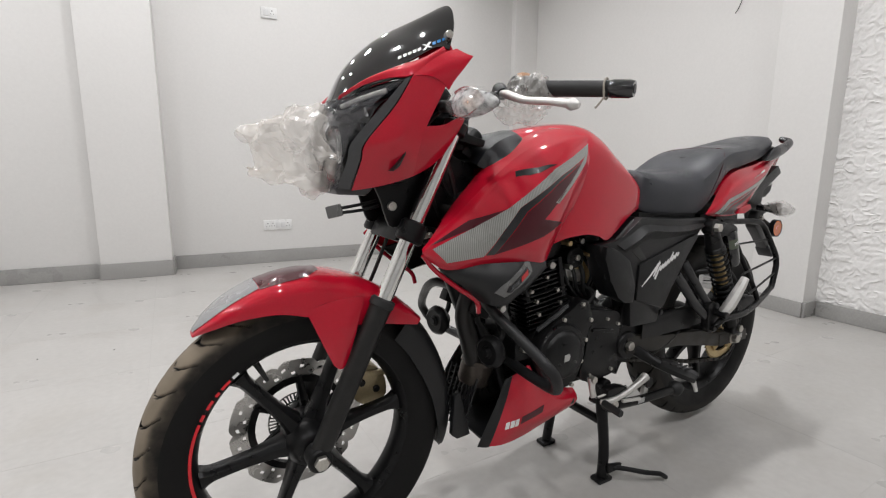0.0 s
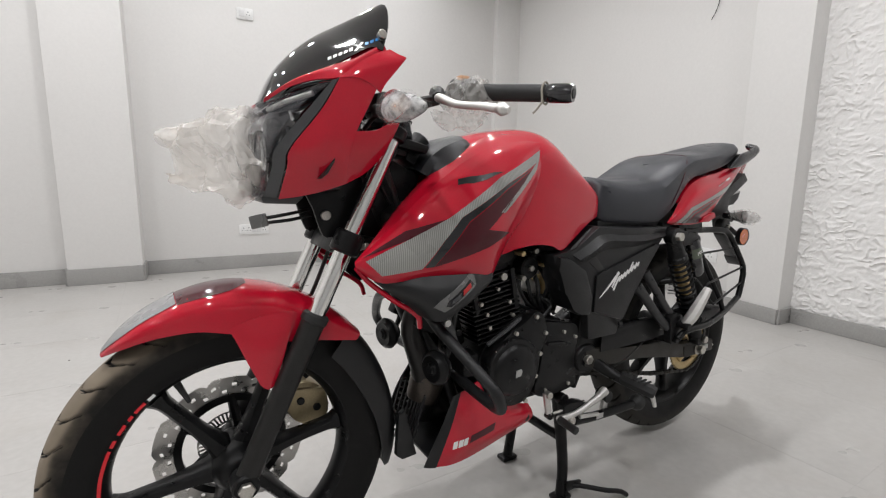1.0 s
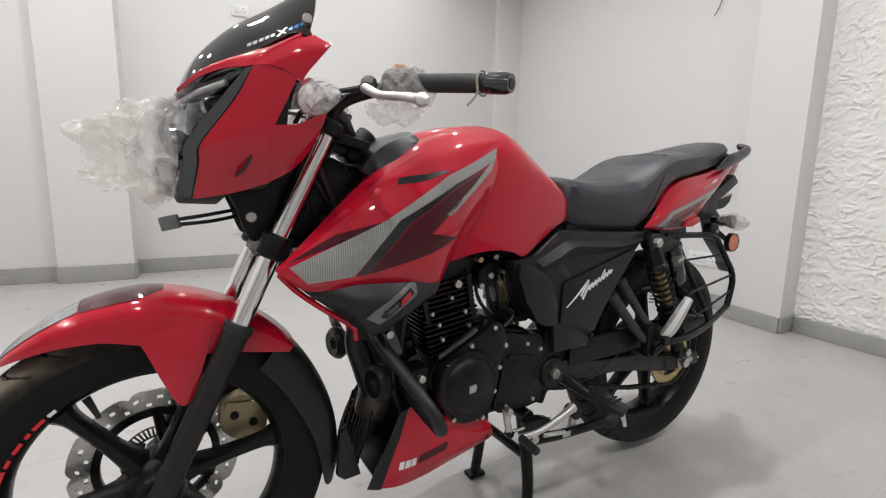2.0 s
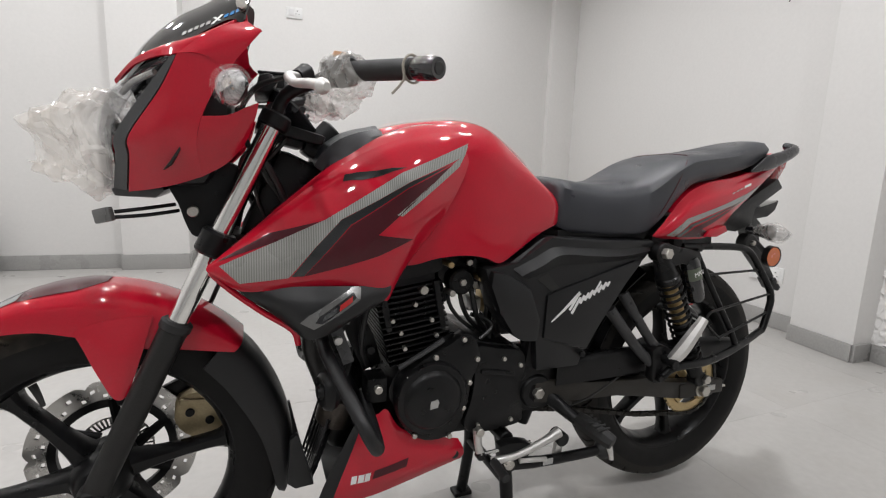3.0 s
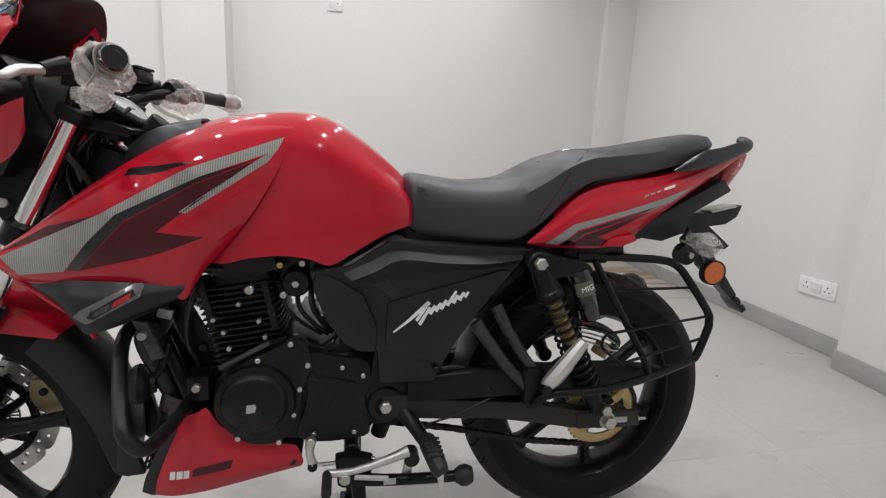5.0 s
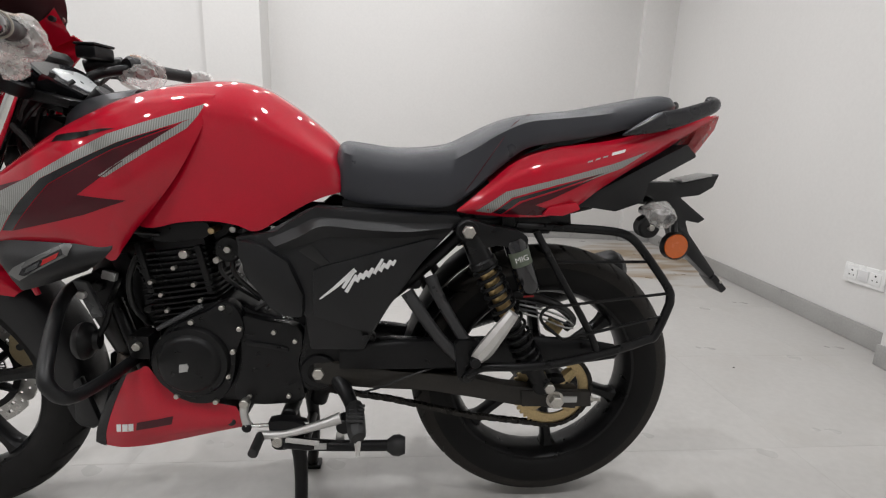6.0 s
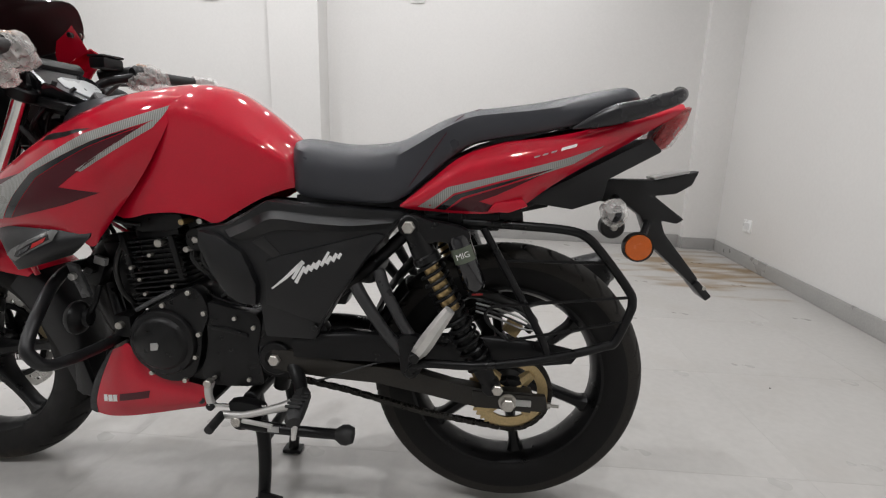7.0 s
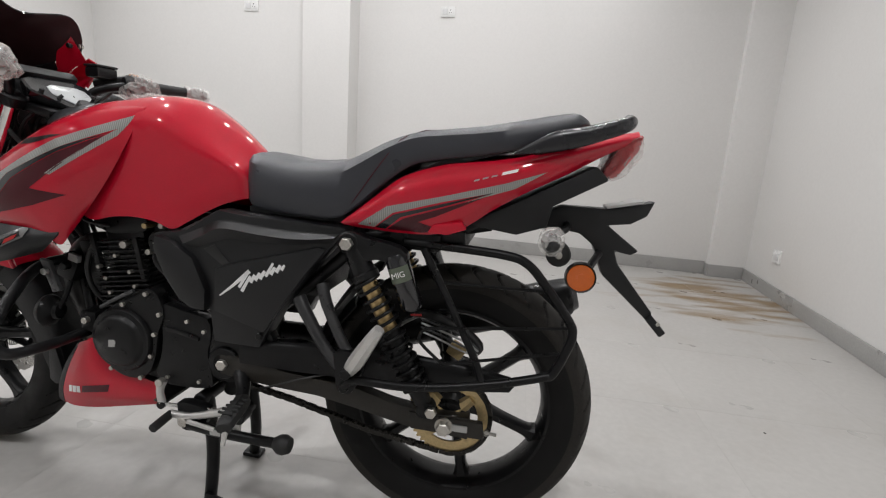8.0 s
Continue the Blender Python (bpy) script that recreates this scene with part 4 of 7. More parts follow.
decal("stripe", [[(-0.331, 0.671), (-0.261, 0.751), (-0.165, 0.811), (-0.080, 0.852), (-0.218, 0.736), (-0.265, 0.688)], [(-0.265, 0.688), (-0.218, 0.736), (-0.153, 0.727), (-0.215, 0.702)]], W, MAROON, tank, "dark maroon arrow sticker")
decal("stripe", [[(-0.066, 0.862), (-0.045, 0.874), (-0.060, 0.852), (-0.176, 0.766), (-0.186, 0.768)]], W, CARBON, tank)
decal("stripe", [[(-0.456, 0.690), (-0.438, 0.701), (-0.380, 0.736), (-0.305, 0.757), (-0.375, 0.722)]], W, MAROON, tank)
# leaping emblem kept as a plain dark streak
decal("emblem", [[(-0.270, 0.818), (-0.266, 0.829), (-0.246, 0.834), (-0.216, 0.838), (-0.190, 0.844), (-0.164, 0.846), (-0.190, 0.838), (-0.212, 0.829), (-0.240, 0.822), (-0.256, 0.821)]], W, SATIN, tank, "plain black raised emblem")

# black cowl under the wing with a grey badge
for sy in (-1, 1):
    g = [[(-0.430, 0.138, 0.644), (-0.350, 0.170, 0.652), (-0.270, 0.180, 0.652), (-0.186, 0.166, 0.646)],
         [(-0.410, 0.146, 0.628), (-0.345, 0.188, 0.628), (-0.262, 0.194, 0.632), (-0.190, 0.172, 0.634)],
         [(-0.375, 0.150, 0.602), (-0.335, 0.196, 0.598), (-0.265, 0.202, 0.606), (-0.205, 0.172, 0.618)],
         [(-0.345, 0.150, 0.574), (-0.325, 0.192, 0.570), (-0.285, 0.190, 0.580), (-0.235, 0.162, 0.598)]]
    g = [[Vector((x, sy * y, z)) for x, y, z in r] for r in g]
    cowl = part("air_scoop", patch(g, 5, 4, 0.004, (-0.3, 0, 0.6)), PLASTIC, bike, "textured black air scoop with a grey badge")
    edge = [Vector((x, sy * y, z)) for x, y, z in ((-0.466, 0.144, 0.672), (-0.436, 0.136, 0.641), (-0.392, 0.142, 0.606), (-0.346, 0.146, 0.574), (-0.336, 0.142, 0.546))]
    part("scoop_edge", tube(edge, [0.004, 0.005, 0.005, 0.0055, 0.005], 8, 4), RED, cowl, "thin red edge strip")
    if sy < 0:
        decal("badge", [[(-0.338, 0.600), (-0.325, 0.612), (-0.250, 0.653), (-0.242, 0.647), (-0.245, 0.631), (-0.318, 0.590)]], cowl, BADGE, cowl, "grey badge plate with red and pale marks", lift=0.002)
        decal("badge_inset", [[(-0.316, 0.600), (-0.310, 0.610), (-0.256, 0.642), (-0.251, 0.634), (-0.306, 0.599)]], cowl, GLOSSBLACK, cowl, lift=0.0026)
        decal("badge_mark", [[(-0.306, 0.603), (-0.302, 0.611), (-0.283, 0.622), (-0.285, 0.613)]], cowl, GREY, cowl, lift=0.0032)
        decal("badge_mark", [[(-0.280, 0.616), (-0.278, 0.625), (-0.257, 0.637), (-0.259, 0.628)]], cowl, REDWIRE, cowl, lift=0.0032)

# seat
def seat_ring(x, zt, w, zb, crown):
    h = [(0, zt), (w * 0.5, zt - crown * 0.15), (w * 0.82, zt - crown * 0.5), (w * 0.97, zt - crown * 1.4), (w, (zt - crown + zb) / 2), (w * 0.985, zb + 0.006), (w * 0.95, zb), (w * 0.5, zb - 0.002)]
    return [Vector((x, -y, z)) for y, z in reversed(h)] + [Vector((x, y, z)) for y, z in h[1:]]


seat = part("seat", loft([seat_ring(*r) for r in [(0.186, 0.828, 0.060, 0.762, 0.010), (0.196, 0.843, 0.090, 0.742, 0.014), (0.225, 0.8425, 0.104, 0.730, 0.018), (0.293, 0.836, 0.117, 0.727, 0.022), (0.350, 0.839, 0.126, 0.727, 0.022), (0.405, 0.849, 0.130, 0.732, 0.022),
    (0.450, 0.871, 0.130, 0.762, 0.020), (0.495, 0.894, 0.126, 0.806, 0.016), (0.545, 0.911, 0.122, 0.845, 0.012), (0.60, 0.920, 0.118, 0.860, 0.012), (0.67, 0.931, 0.112, 0.873, 0.013), (0.74, 0.947, 0.104, 0.890, 0.015), (0.80, 0.961, 0.094, 0.912, 0.016), (0.838, 0.967, 0.082, 0.930, 0.015), (0.858, 0.958, 0.066, 0.938, 0.008), (0.866, 0.948, 0.05, 0.940, 0.003)]], 4), VINYL, bike, "black vinyl stepped seat with a thin red seam")
tree = tree_of(seat)
for sy in (-1, 1):
    line = []
    for x, z in ((0.420, 0.742), (0.452, 0.790), (0.490, 0.848), (0.520, 0.890)):
        loc = tree.ray_cast(Vector((x, sy * 0.5, z)), Vector((0, -sy, 0)))[0]
        if loc:
            line.append(loc + Vector((0, sy * 0.0004, 0)))
    for k in range(1, 6):
        y = sy * 0.105 * (1 - k / 5)
        loc = tree.ray_cast(Vector((0.548 + 0.006 * k, y, 1.2)), Vector((0, 0, -1)))[0]
        if loc:
            line.append(loc + Vector((0, 0, 0.0003)))
    part("seam", tube(line, 0.0011, 6, 4), MAROON, seat, "thin dark red seam")
part("seat_base", prism([(0.20, 0.700), (0.43, 0.700), (0.52, 0.80), (0.60, 0.845), (0.84, 0.92), (0.60, 0.86), (0.50, 0.81), (0.42, 0.732), (0.20, 0.732)], -0.09, 0.09, 0), PLASTIC, seat)

# tail
tail_stations = [(0.419, 0.728, 0.724, 0.138), (0.445, 0.750, 0.720, 0.141), (0.480, 0.781, 0.718, 0.141), (0.530, 0.822, 0.716, 0.138), (0.597, 0.848, 0.719, 0.133), (0.650, 0.858, 0.735, 0.127), (0.70, 0.866, 0.772, 0.119), (0.76, 0.880, 0.811, 0.108), (0.83, 0.903, 0.850, 0.090), (0.90, 0.919, 0.893, 0.069), (0.962, 0.933, 0.926, 0.046)]
tails = {}
for sy in (-1, 1):
    g = []
    for x, zt, zb, w in tail_stations:
        h = zt - zb
        b = 0.012 * min(1, h / 0.06)
        g.append([Vector((x, sy * (w - 0.55 * b - 0.25 * h * 0.5), zt)), Vector((x, sy * (w + 0.1 * b), zb + h * 0.78)), Vector((x, sy * (w + b * 0.5), zb + h * 0.5)), Vector((x, sy * (w + 0.1 * b), zb + h * 0.22)), Vector((x, sy * (w - 0.9 * b), zb))])
    tails[sy] = part("tail_panel", patch(g, 4, 5, 0.003, (0.7, 0, 0.8)), [RED, PLASTIC], bike, "glossy red tail panel with grey and maroon stickers")
    part("tail_lip", prism([(0.585, 0.722), (0.597, 0.740), (0.650, 0.750), (0.660, 0.736), (0.625, 0.722)], sy * 0.118, sy * 0.134, 0.003), RED, tails[sy])
part("tail_top", patch([[Vector((x, s * (w - 0.02), zt - 0.002 + 0.012 * (1 - s * s))) for s in (-1, -0.5, 0, 0.5, 1)] for x, zt, zb, w in tail_stations[2:]], 3, 4, 0.004, (0.7, 0, 0.7)), [RED, PLASTIC], tails[-1])
T = tails[-1]
decal("stripe", [[(0.453, 0.727), (0.508, 0.766), (0.615, 0.795), (0.720, 0.826), (0.795, 0.853), (0.742, 0.825), (0.650, 0.785), (0.740, 0.818), (0.610, 0.783), (0.520, 0.755), (0.484, 0.724)]], T, CARBON, T)
decal("stripe", [[(0.486, 0.724), (0.522, 0.752), (0.612, 0.780), (0.715, 0.812), (0.605, 0.772), (0.535, 0.748), (0.505, 0.722)]], T, GLOSSBLACK, T)
decal("stripe", [[(0.508, 0.722), (0.540, 0.746), (0.605, 0.769), (0.690, 0.800), (0.600, 0.755), (0.568, 0.742), (0.620, 0.728), (0.575, 0.721)]], T, MAROON, T)
for k in range(3):
    x, z = 0.664 + 0.0155 * k, 0.8240 + 0.0050 * k
    decal("tail_mark", [[(x, z + 0.001), (x + 0.0015, z + 0.0042), (x + 0.0115, z + 0.0072), (x + 0.010, z + 0.0040)]], T, SILVER, T, step=0.02)
decal("tail_mark", [[(0.713, 0.8400), (0.715, 0.8460), (0.743, 0.8545), (0.741, 0.8485)]], T, WHITE, T, "white number mark kept as a plain bar", step=0.02)
part("tail_underside", prism([(0.52, 0.722), (0.657, 0.744), (0.734, 0.785), (0.883, 0.870), (0.905, 0.850), (0.905, 0.845), (0.813, 0.79), (0.806, 0.75), (0.751, 0.729), (0.681, 0.737), (0.640, 0.712), (0.52, 0.705)], -0.088, 0.088, 0.006), PLASTIC, bike)
lamp = part("tail_lamp", prism([(0.965, 0.933), (0.931, 0.922), (0.898, 0.862), (0.904, 0.846), (0.925, 0.852), (0.958, 0.903)], -0.055, 0.055, 0.006), TAIL, bike, "red and clear tail lamp lens")
part("lamp_reflector", prism([(0.955, 0.926), (0.931, 0.915), (0.904, 0.862), (0.91, 0.853), (0.922, 0.858), (0.95, 0.903)], -0.048, 0.048, 0.002), REDTAPE, lamp)
for sy in (-1, 1):
    rings = []
    for (x, y, z), h, w, up in (((0.731, 0.119, 0.881), 0.002, 0.002, 0), ((0.762, 0.116, 0.893), 0.011, 0.007, 0), ((0.80, 0.112, 0.907), 0.019, 0.011, 0), ((0.850, 0.106, 0.920), 0.018, 0.012, 0.02), ((0.893, 0.100, 0.935), 0.016, 0.012, 0.2), ((0.920, 0.093, 0.945), 0.014, 0.012, 0.5), ((0.931, 0.077, 0.952), 0.012, 0.012, 0.9), ((0.930, 0.063, 0.957), 0.010, 0.010, 1.0), ((0.928, 0.058, 0.958), 0.004, 0.004, 1.0)):
        ax = Vector((up, sy * (1 - up), 0)).normalized()
        rings.append([Vector((x, sy * y, z)) + ax * (w * math.cos(q)) + Vector((0, 0, h * math.sin(q))) for q in [2 * math.pi * k / 14 for k in range(14)]])
    rail = part("grab_rail", loft(rings, 4), RAILBLACK, bike, "gloss black grab rail")
    part("rail_foot", block((0.80, sy * 0.075, 0.905), (0.08, 0.04, 0.03), 0.008, (0, -18, 0)), SATIN, rail)

# plate holder, reflectors, rear indicators
hold = part("plate_holder", prism([(0.79, 0.765), (0.835, 0.788), (0.931, 0.790), (1.012, 0.812), (1.001, 0.782), (0.972, 0.763), (0.93, 0.757), (0.964, 0.733), (0.996, 0.711), (0.981, 0.701), (0.950, 0.706), (0.960, 0.680), (1.042, 0.586), (1.030, 0.572), (0.932, 0.655), (0.905, 0.715), (0.877, 0.735), (0.81, 0.742)], -0.018, 0.018, 0.005), PLASTIC, bike, "black plastic number plate holder without a plate")
part("plate_lug", block((1.050, 0, 0.562), (0.046, 0.050, 0.016), 0.004, (0, 46, 0)), PLASTIC, hold)
part("plate_bolt", rod((1.056, -0.02, 0.571), (1.050, -0.02, 0.565), 0.006, 10), ZINC, hold)
part("plate_lamp", block((0.955, 0, 0.801), (0.07, 0.05, 0.006), 0.002, (0, -14, 0)), SILVER, hold, "pale lens of the plate lamp")
ref = part("side_reflector", lathe([(-0.0, 0.0), (0.0, 0.0245), (0.003, 0.0265), (0.012, 0.0265), (0.012, 0)], (0.878, -0.112, 0.665), 40), ORANGE, bike, "round orange side reflector")
part("reflector_ring", lathe([(0.001, 0.0255), (-0.001, 0.028), (0.014, 0.029), (0.014, 0.0255)], (0.878, -0.112, 0.665), 40), PLASTIC, ref)
part("reflector_stay", tube([(0.882, -0.1, 0.662), (0.90, -0.06, 0.68), (0.92, -0.02, 0.70)], 0.008, 8), PLASTIC, ref)
for sy in (-1, 1):
    c = Vector((0.814, sy * 0.118, 0.733))
    rings = []
    for d, r in ((-0.045, 0.009), (-0.020, 0.011), (0.0, 0.016), (0.02, 0.020), (0.04, 0.019), (0.056, 0.012), (0.062, 0.004)):
        rings.append([c + Vector((r * 0.9 * math.cos(a), sy * d, r * math.sin(a))) for a in [2 * math.pi * k / 18 for k in range(18)]])
    ind = part("rear_indicator", loft(rings[:4], 2), GLOSSBLACK, bike, "small black rear turn indicator in clear film")
    part("lens", loft(rings[3:], 3), DARKLENS, ind, "dark glossy indicator lens")
    part("stem", tube([c + Vector((0, sy * -0.04, 0)), (0.845, sy * 0.05, 0.745), (0.85, 0.0, 0.752)], 0.008, 8), PLASTIC, ind)
part("mount_grommet", rod((0.836, -0.075, 0.697), (0.836, -0.045, 0.697), 0.024, 24), GRIPRUB, bike)
part("grommet_bolt", rod((0.836, -0.084, 0.697), (0.836, -0.07, 0.697), 0.007, 8), ZINC, bike)

# side panel
side = {}
for sy in (-1, 1):
    o = lambda a: sy * a
    poly = [(0.009, 0.662), (0.081, 0.674), (0.156, 0.724), (0.208, 0.719), (0.418, 0.716), (0.432, 0.710), (0.360, 0.626), (0.294, 0.528), (0.258, 0.462), (0.250, 0.440), (0.144, 0.440), (0.135, 0.51), (0.075, 0.526), (0.034, 0.581)]
    if sy > 0:
        poly = [(0.118, 0.690)] + poly[2:-2] + [(0.125, 0.56)]
    sp = part("side_panel", prism(poly, o(0.085), o(0.136), 0.006), PLASTIC, bike, "textured black side panel with white script marks")
    # sloped upper facet, then a step down to the flat with the script
    tp = [Vector((x, o(y), z)) for x, y, z in ((0.060, 0.130, 0.668), (0.110, 0.122, 0.698), (0.158, 0.116, 0.722), (0.250, 0.114, 0.719), (0.340, 0.114, 0.717), (0.424, 0.118, 0.714))]
    lw = [Vector((x, o(y), z)) for x, y, z in ((0.085, 0.146, 0.648), (0.128, 0.150, 0.668), (0.172, 0.152, 0.690), (0.250, 0.153, 0.686), (0.330, 0.152, 0.685), (0.408, 0.146, 0.694))]
    bt = [Vector((x, o(y), z)) for x, y, z in ((0.108, 0.136, 0.640), (0.145, 0.138, 0.655), (0.185, 0.140, 0.668), (0.250, 0.140, 0.668), (0.325, 0.140, 0.672), (0.398, 0.138, 0.682))]
    if sy < 0:
        part("upper_facet", patch([tp, lw, bt], 4, 1, 0.003, (0.25, 0, 0.68)), PLASTIC, sp, smooth=25)
    if sy < 0:
        part("intake_pod", prism([(0.018, 0.662), (0.058, 0.652), (0.108, 0.622), (0.136, 0.556), (0.134, 0.508), (0.098, 0.512), (0.072, 0.528), (0.040, 0.574), (0.016, 0.630)], o(0.11), o(0.151), 0.012), PLASTIC, sp)
    ridge = part("lower_ridge", prism([(0.152, 0.604), (0.172, 0.612), (0.374, 0.672), (0.392, 0.668), (0.352, 0.618), (0.292, 0.530), (0.262, 0.478), (0.150, 0.512)], o(0.12), o(0.1425), 0.004), PLASTIC, sp)
    part("vent_slot", prism([(0.124, 0.640), (0.150, 0.652), (0.188, 0.612), (0.172, 0.606)], o(0.13), o(0.1372), 0.0008), CABLE, sp)
    part("panel_screw", rod((0.252, o(0.14), 0.470), (0.252, o(0.147), 0.470), 0.007, 12), CAST, sp)
    side[sy] = sp
    if sy < 0:
        near_ridge = ridge
# script mark kept as slanted white strokes on one slope
base, dirv, upv = Vector((0.170, 0.553)), Vector((0.158, 0.078)).normalized(), Vector((0.50, 1.0)).normalized()
SCRIPT_ON = [side[-1], near_ridge]


def stroke(pts, w0, w1):
    """A brush stroke along a line, thick to thin."""
    q = [base + dirv * a + upv * b for a, b in pts]
    left, right = [], []
    for i, p in enumerate(q):
        d = (q[min(i + 1, len(q) - 1)] - q[max(i - 1, 0)]).normalized()
        w = (w0 + (w1 - w0) * i / (len(q) - 1)) / 2
        n = Vector((-d.y, d.x)) * w
        left.append(p + n)
        right.append(p - n)
    decal("script_mark", [[(v.x, v.y) for v in left + right[::-1]]], SCRIPT_ON, WHITE, side[-1], step=0.03, lift=0.0012)


stroke([(-0.004, -0.004), (0.020, 0.010), (0.050, 0.036)], 0.003, 0.009)
stroke([(0.047, 0.036), (0.046, 0.016), (0.043, -0.002)], 0.007, 0.006)
for k, (x, lo, hi, w) in enumerate(((0.058, -0.018, 0.020, 0.0075), (0.070, 0.000, 0.018, 0.0085), (0.082, 0.000, 0.018, 0.0080), (0.094, -0.001, 0.018, 0.0085), (0.107, 0.000, 0.032, 0.0070), (0.119, 0.000, 0.017, 0.0085), (0.132, 0.000, 0.017, 0.0085), (0.144, 0.001, 0.012, 0.0070))):
    stroke([(x, lo), (x + 0.001, (lo + hi) / 2), (x + 0.002, hi)], w, w * 0.7)

# ---- headlamp fairing ----
visor = part("visor", patch([
    [(-0.596 + 0.02 * u * u, 0.060 * u, 0.951) for u in (-1, -0.7, -0.35, 0, 0.35, 0.7, 1)],
    [(-0.566 + 0.024 * u * u, 0.088 * u, 1.010 - 0.026 * u * u) for u in (-1, -0.7, -0.35, 0, 0.35, 0.7, 1)],
    [(-0.516 + 0.036 * u * u, 0.112 * u, 1.062 - 0.044 * u * u) for u in (-1, -0.7, -0.35, 0, 0.35, 0.7, 1)],
    [(-0.462 + 0.028 * u * u, 0.126 * u, 1.098 - 0.054 * u * u) for u in (-1, -0.7, -0.35, 0, 0.35, 0.7, 1)],
    [(-0.414, -0.136, 1.040), (-0.402, -0.128, 1.090), (-0.399, -0.092, 1.128), (-0.428, 0, 1.112), (-0.399, 0.092, 1.128), (-0.402, 0.128, 1.090), (-0.414, 0.136, 1.040)]], 5, 6, 0.003, (-0.4, 0, 0.95)), [SMOKE, INNER], bike, "smoked gloss black flyscreen visor")
for sy in (-1, 1):
    part("visor_screw", rod((-0.414, sy * 0.126, 1.064), (-0.416, sy * 0.139, 1.066), 0.0075, 16), ZINC, visor, "bright screw head")
VM = Vector((-0.497, 1.019))
VD, VU = Vector((0.0082, 0.0040)), Vector((0.0014, 0.0056))
for k in range(12):
    if k in (5, 6):
        continue
    p = VM + VD * k
    q = [p, p + VD * 0.72, p + VD * 0.72 + VU, p + VU]
    decal("visor_mark", [[(v.x, v.y) for v in q]], visor, SILVER if k < 5 else BLUE, visor, step=0.03)
for a, b in ((0.0, 1.0), (1.0, 0.0)):
    p, q = VM + VD * (4.9 + a * 1.4) - VU * 0.5, VM + VD * (4.9 + b * 1.4) + VU * 1.6
    decal("visor_mark", [[(p.x, p.y), (p.x + 0.0045, p.y + 0.001), (q.x + 0.0045, q.y + 0.001), (q.x, q.y)]], visor, WHITE, visor, step=0.03, lift=0.0009 + 0.0004 * a)

fair = {}
for sy in (-1, 1):
    S = lambda pts: [Vector((x, sy * y, z)) for x, y, z in pts]
    # main cheek: rows from the front edge back
    g = [S([(-0.497, 0.158, 0.983), (-0.522, 0.145, 0.934), (-0.566, 0.119, 0.871), (-0.569, 0.106, 0.842), (-0.578, 0.078, 0.788)]),
         S([(-0.475, 0.164, 0.989), (-0.497, 0.155, 0.940), (-0.526, 0.141, 0.884), (-0.536, 0.124, 0.848), (-0.548, 0.090, 0.793)]),
         S([(-0.450, 0.168, 0.993), (-0.470, 0.162, 0.944), (-0.490, 0.153, 0.897), (-0.507, 0.136, 0.857), (-0.512, 0.104, 0.802)]),
         S([(-0.432, 0.170, 0.985), (-0.452, 0.163, 0.940), (-0.470, 0.157, 0.900), (-0.478, 0.146, 0.862), (-0.474, 0.118, 0.816)]),
         ]
    fp = part("headlamp_cowl", patch(g, 5, 5, 0.004, (-0.45, 0, 0.9)), RED, bike, "glossy red headlamp cowl")
    g = [S([(-0.470, 0.157, 0.902), (-0.478, 0.146, 0.862), (-0.474, 0.118, 0.816)]), S([(-0.436, 0.160, 0.906), (-0.442, 0.150, 0.872), (-0.444, 0.126, 0.834)]), S([(-0.412, 0.163, 0.918), (-0.414, 0.154, 0.890), (-0.422, 0.134, 0.856)]), S([(-0.394, 0.165, 0.926), (-0.398, 0.158, 0.908), (-0.407, 0.142, 0.880)])]
    part("cowl_tail", patch(g, 4, 4, 0.004, (-0.45, 0, 0.9)), RED, fp)
    g = [S([(-0.497, 0.158, 0.983), (-0.470, 0.158, 1.006), (-0.440, 0.158, 1.026), (-0.408, 0.150, 1.040)]), S([(-0.475, 0.166, 0.985), (-0.455, 0.168, 0.998), (-0.425, 0.170, 1.015), (-0.398, 0.166, 1.030)]), S([(-0.450, 0.169, 0.978), (-0.435, 0.172, 0.988), (-0.412, 0.174, 1.006), (-0.390, 0.175, 1.025)]), S([(-0.432, 0.168, 0.965), (-0.424, 0.171, 0.980), (-0.408, 0.173, 1.000), (-0.391, 0.174, 1.021)])]
    part("cowl_wing", patch(g, 4, 4, 0.004, (-0.42, 0, 0.98)), RED, fp)
    # red strip below the visor
    lo = S([(-0.592, 0.052, 0.947), (-0.562, 0.096, 0.969), (-0.527, 0.128, 0.981), (-0.498, 0.152, 0.984), (-0.454, 0.146, 1.008), (-0.420, 0.140, 1.030)])
    hi = S([(-0.585, 0.055, 0.956), (-0.548, 0.094, 0.985), (-0.508, 0.118, 1.004), (-0.470, 0.132, 1.018), (-0.442, 0.134, 1.034), (-0.423, 0.130, 1.046)])
    part("cowl_strip", patch([lo, [a.lerp(b, 0.5) + Vector((-0.004, sy * 0.004, 0.002)) for a, b in zip(lo, hi)], hi], 4, 4, 0.003, (-0.45, 0, 0.9)), RED, fp)
    liner = part("cowl_liner", patch([S([(-0.476, 0.122, 0.990), (-0.440, 0.132, 1.010), (-0.406, 0.143, 1.030)]), S([(-0.464, 0.110, 1.020), (-0.434, 0.116, 1.042), (-0.410, 0.122, 1.062)]), S([(-0.450, 0.101, 1.046), (-0.430, 0.105, 1.064), (-0.414, 0.109, 1.084)])], 4, 3, 0.002, (-0.40, 0, 1.0)), RED, fp)
    part("liner_screw", rod((-0.420, sy * 0.104, 1.062), (-0.420, sy * 0.114, 1.062), 0.006, 12), CABLE, liner)
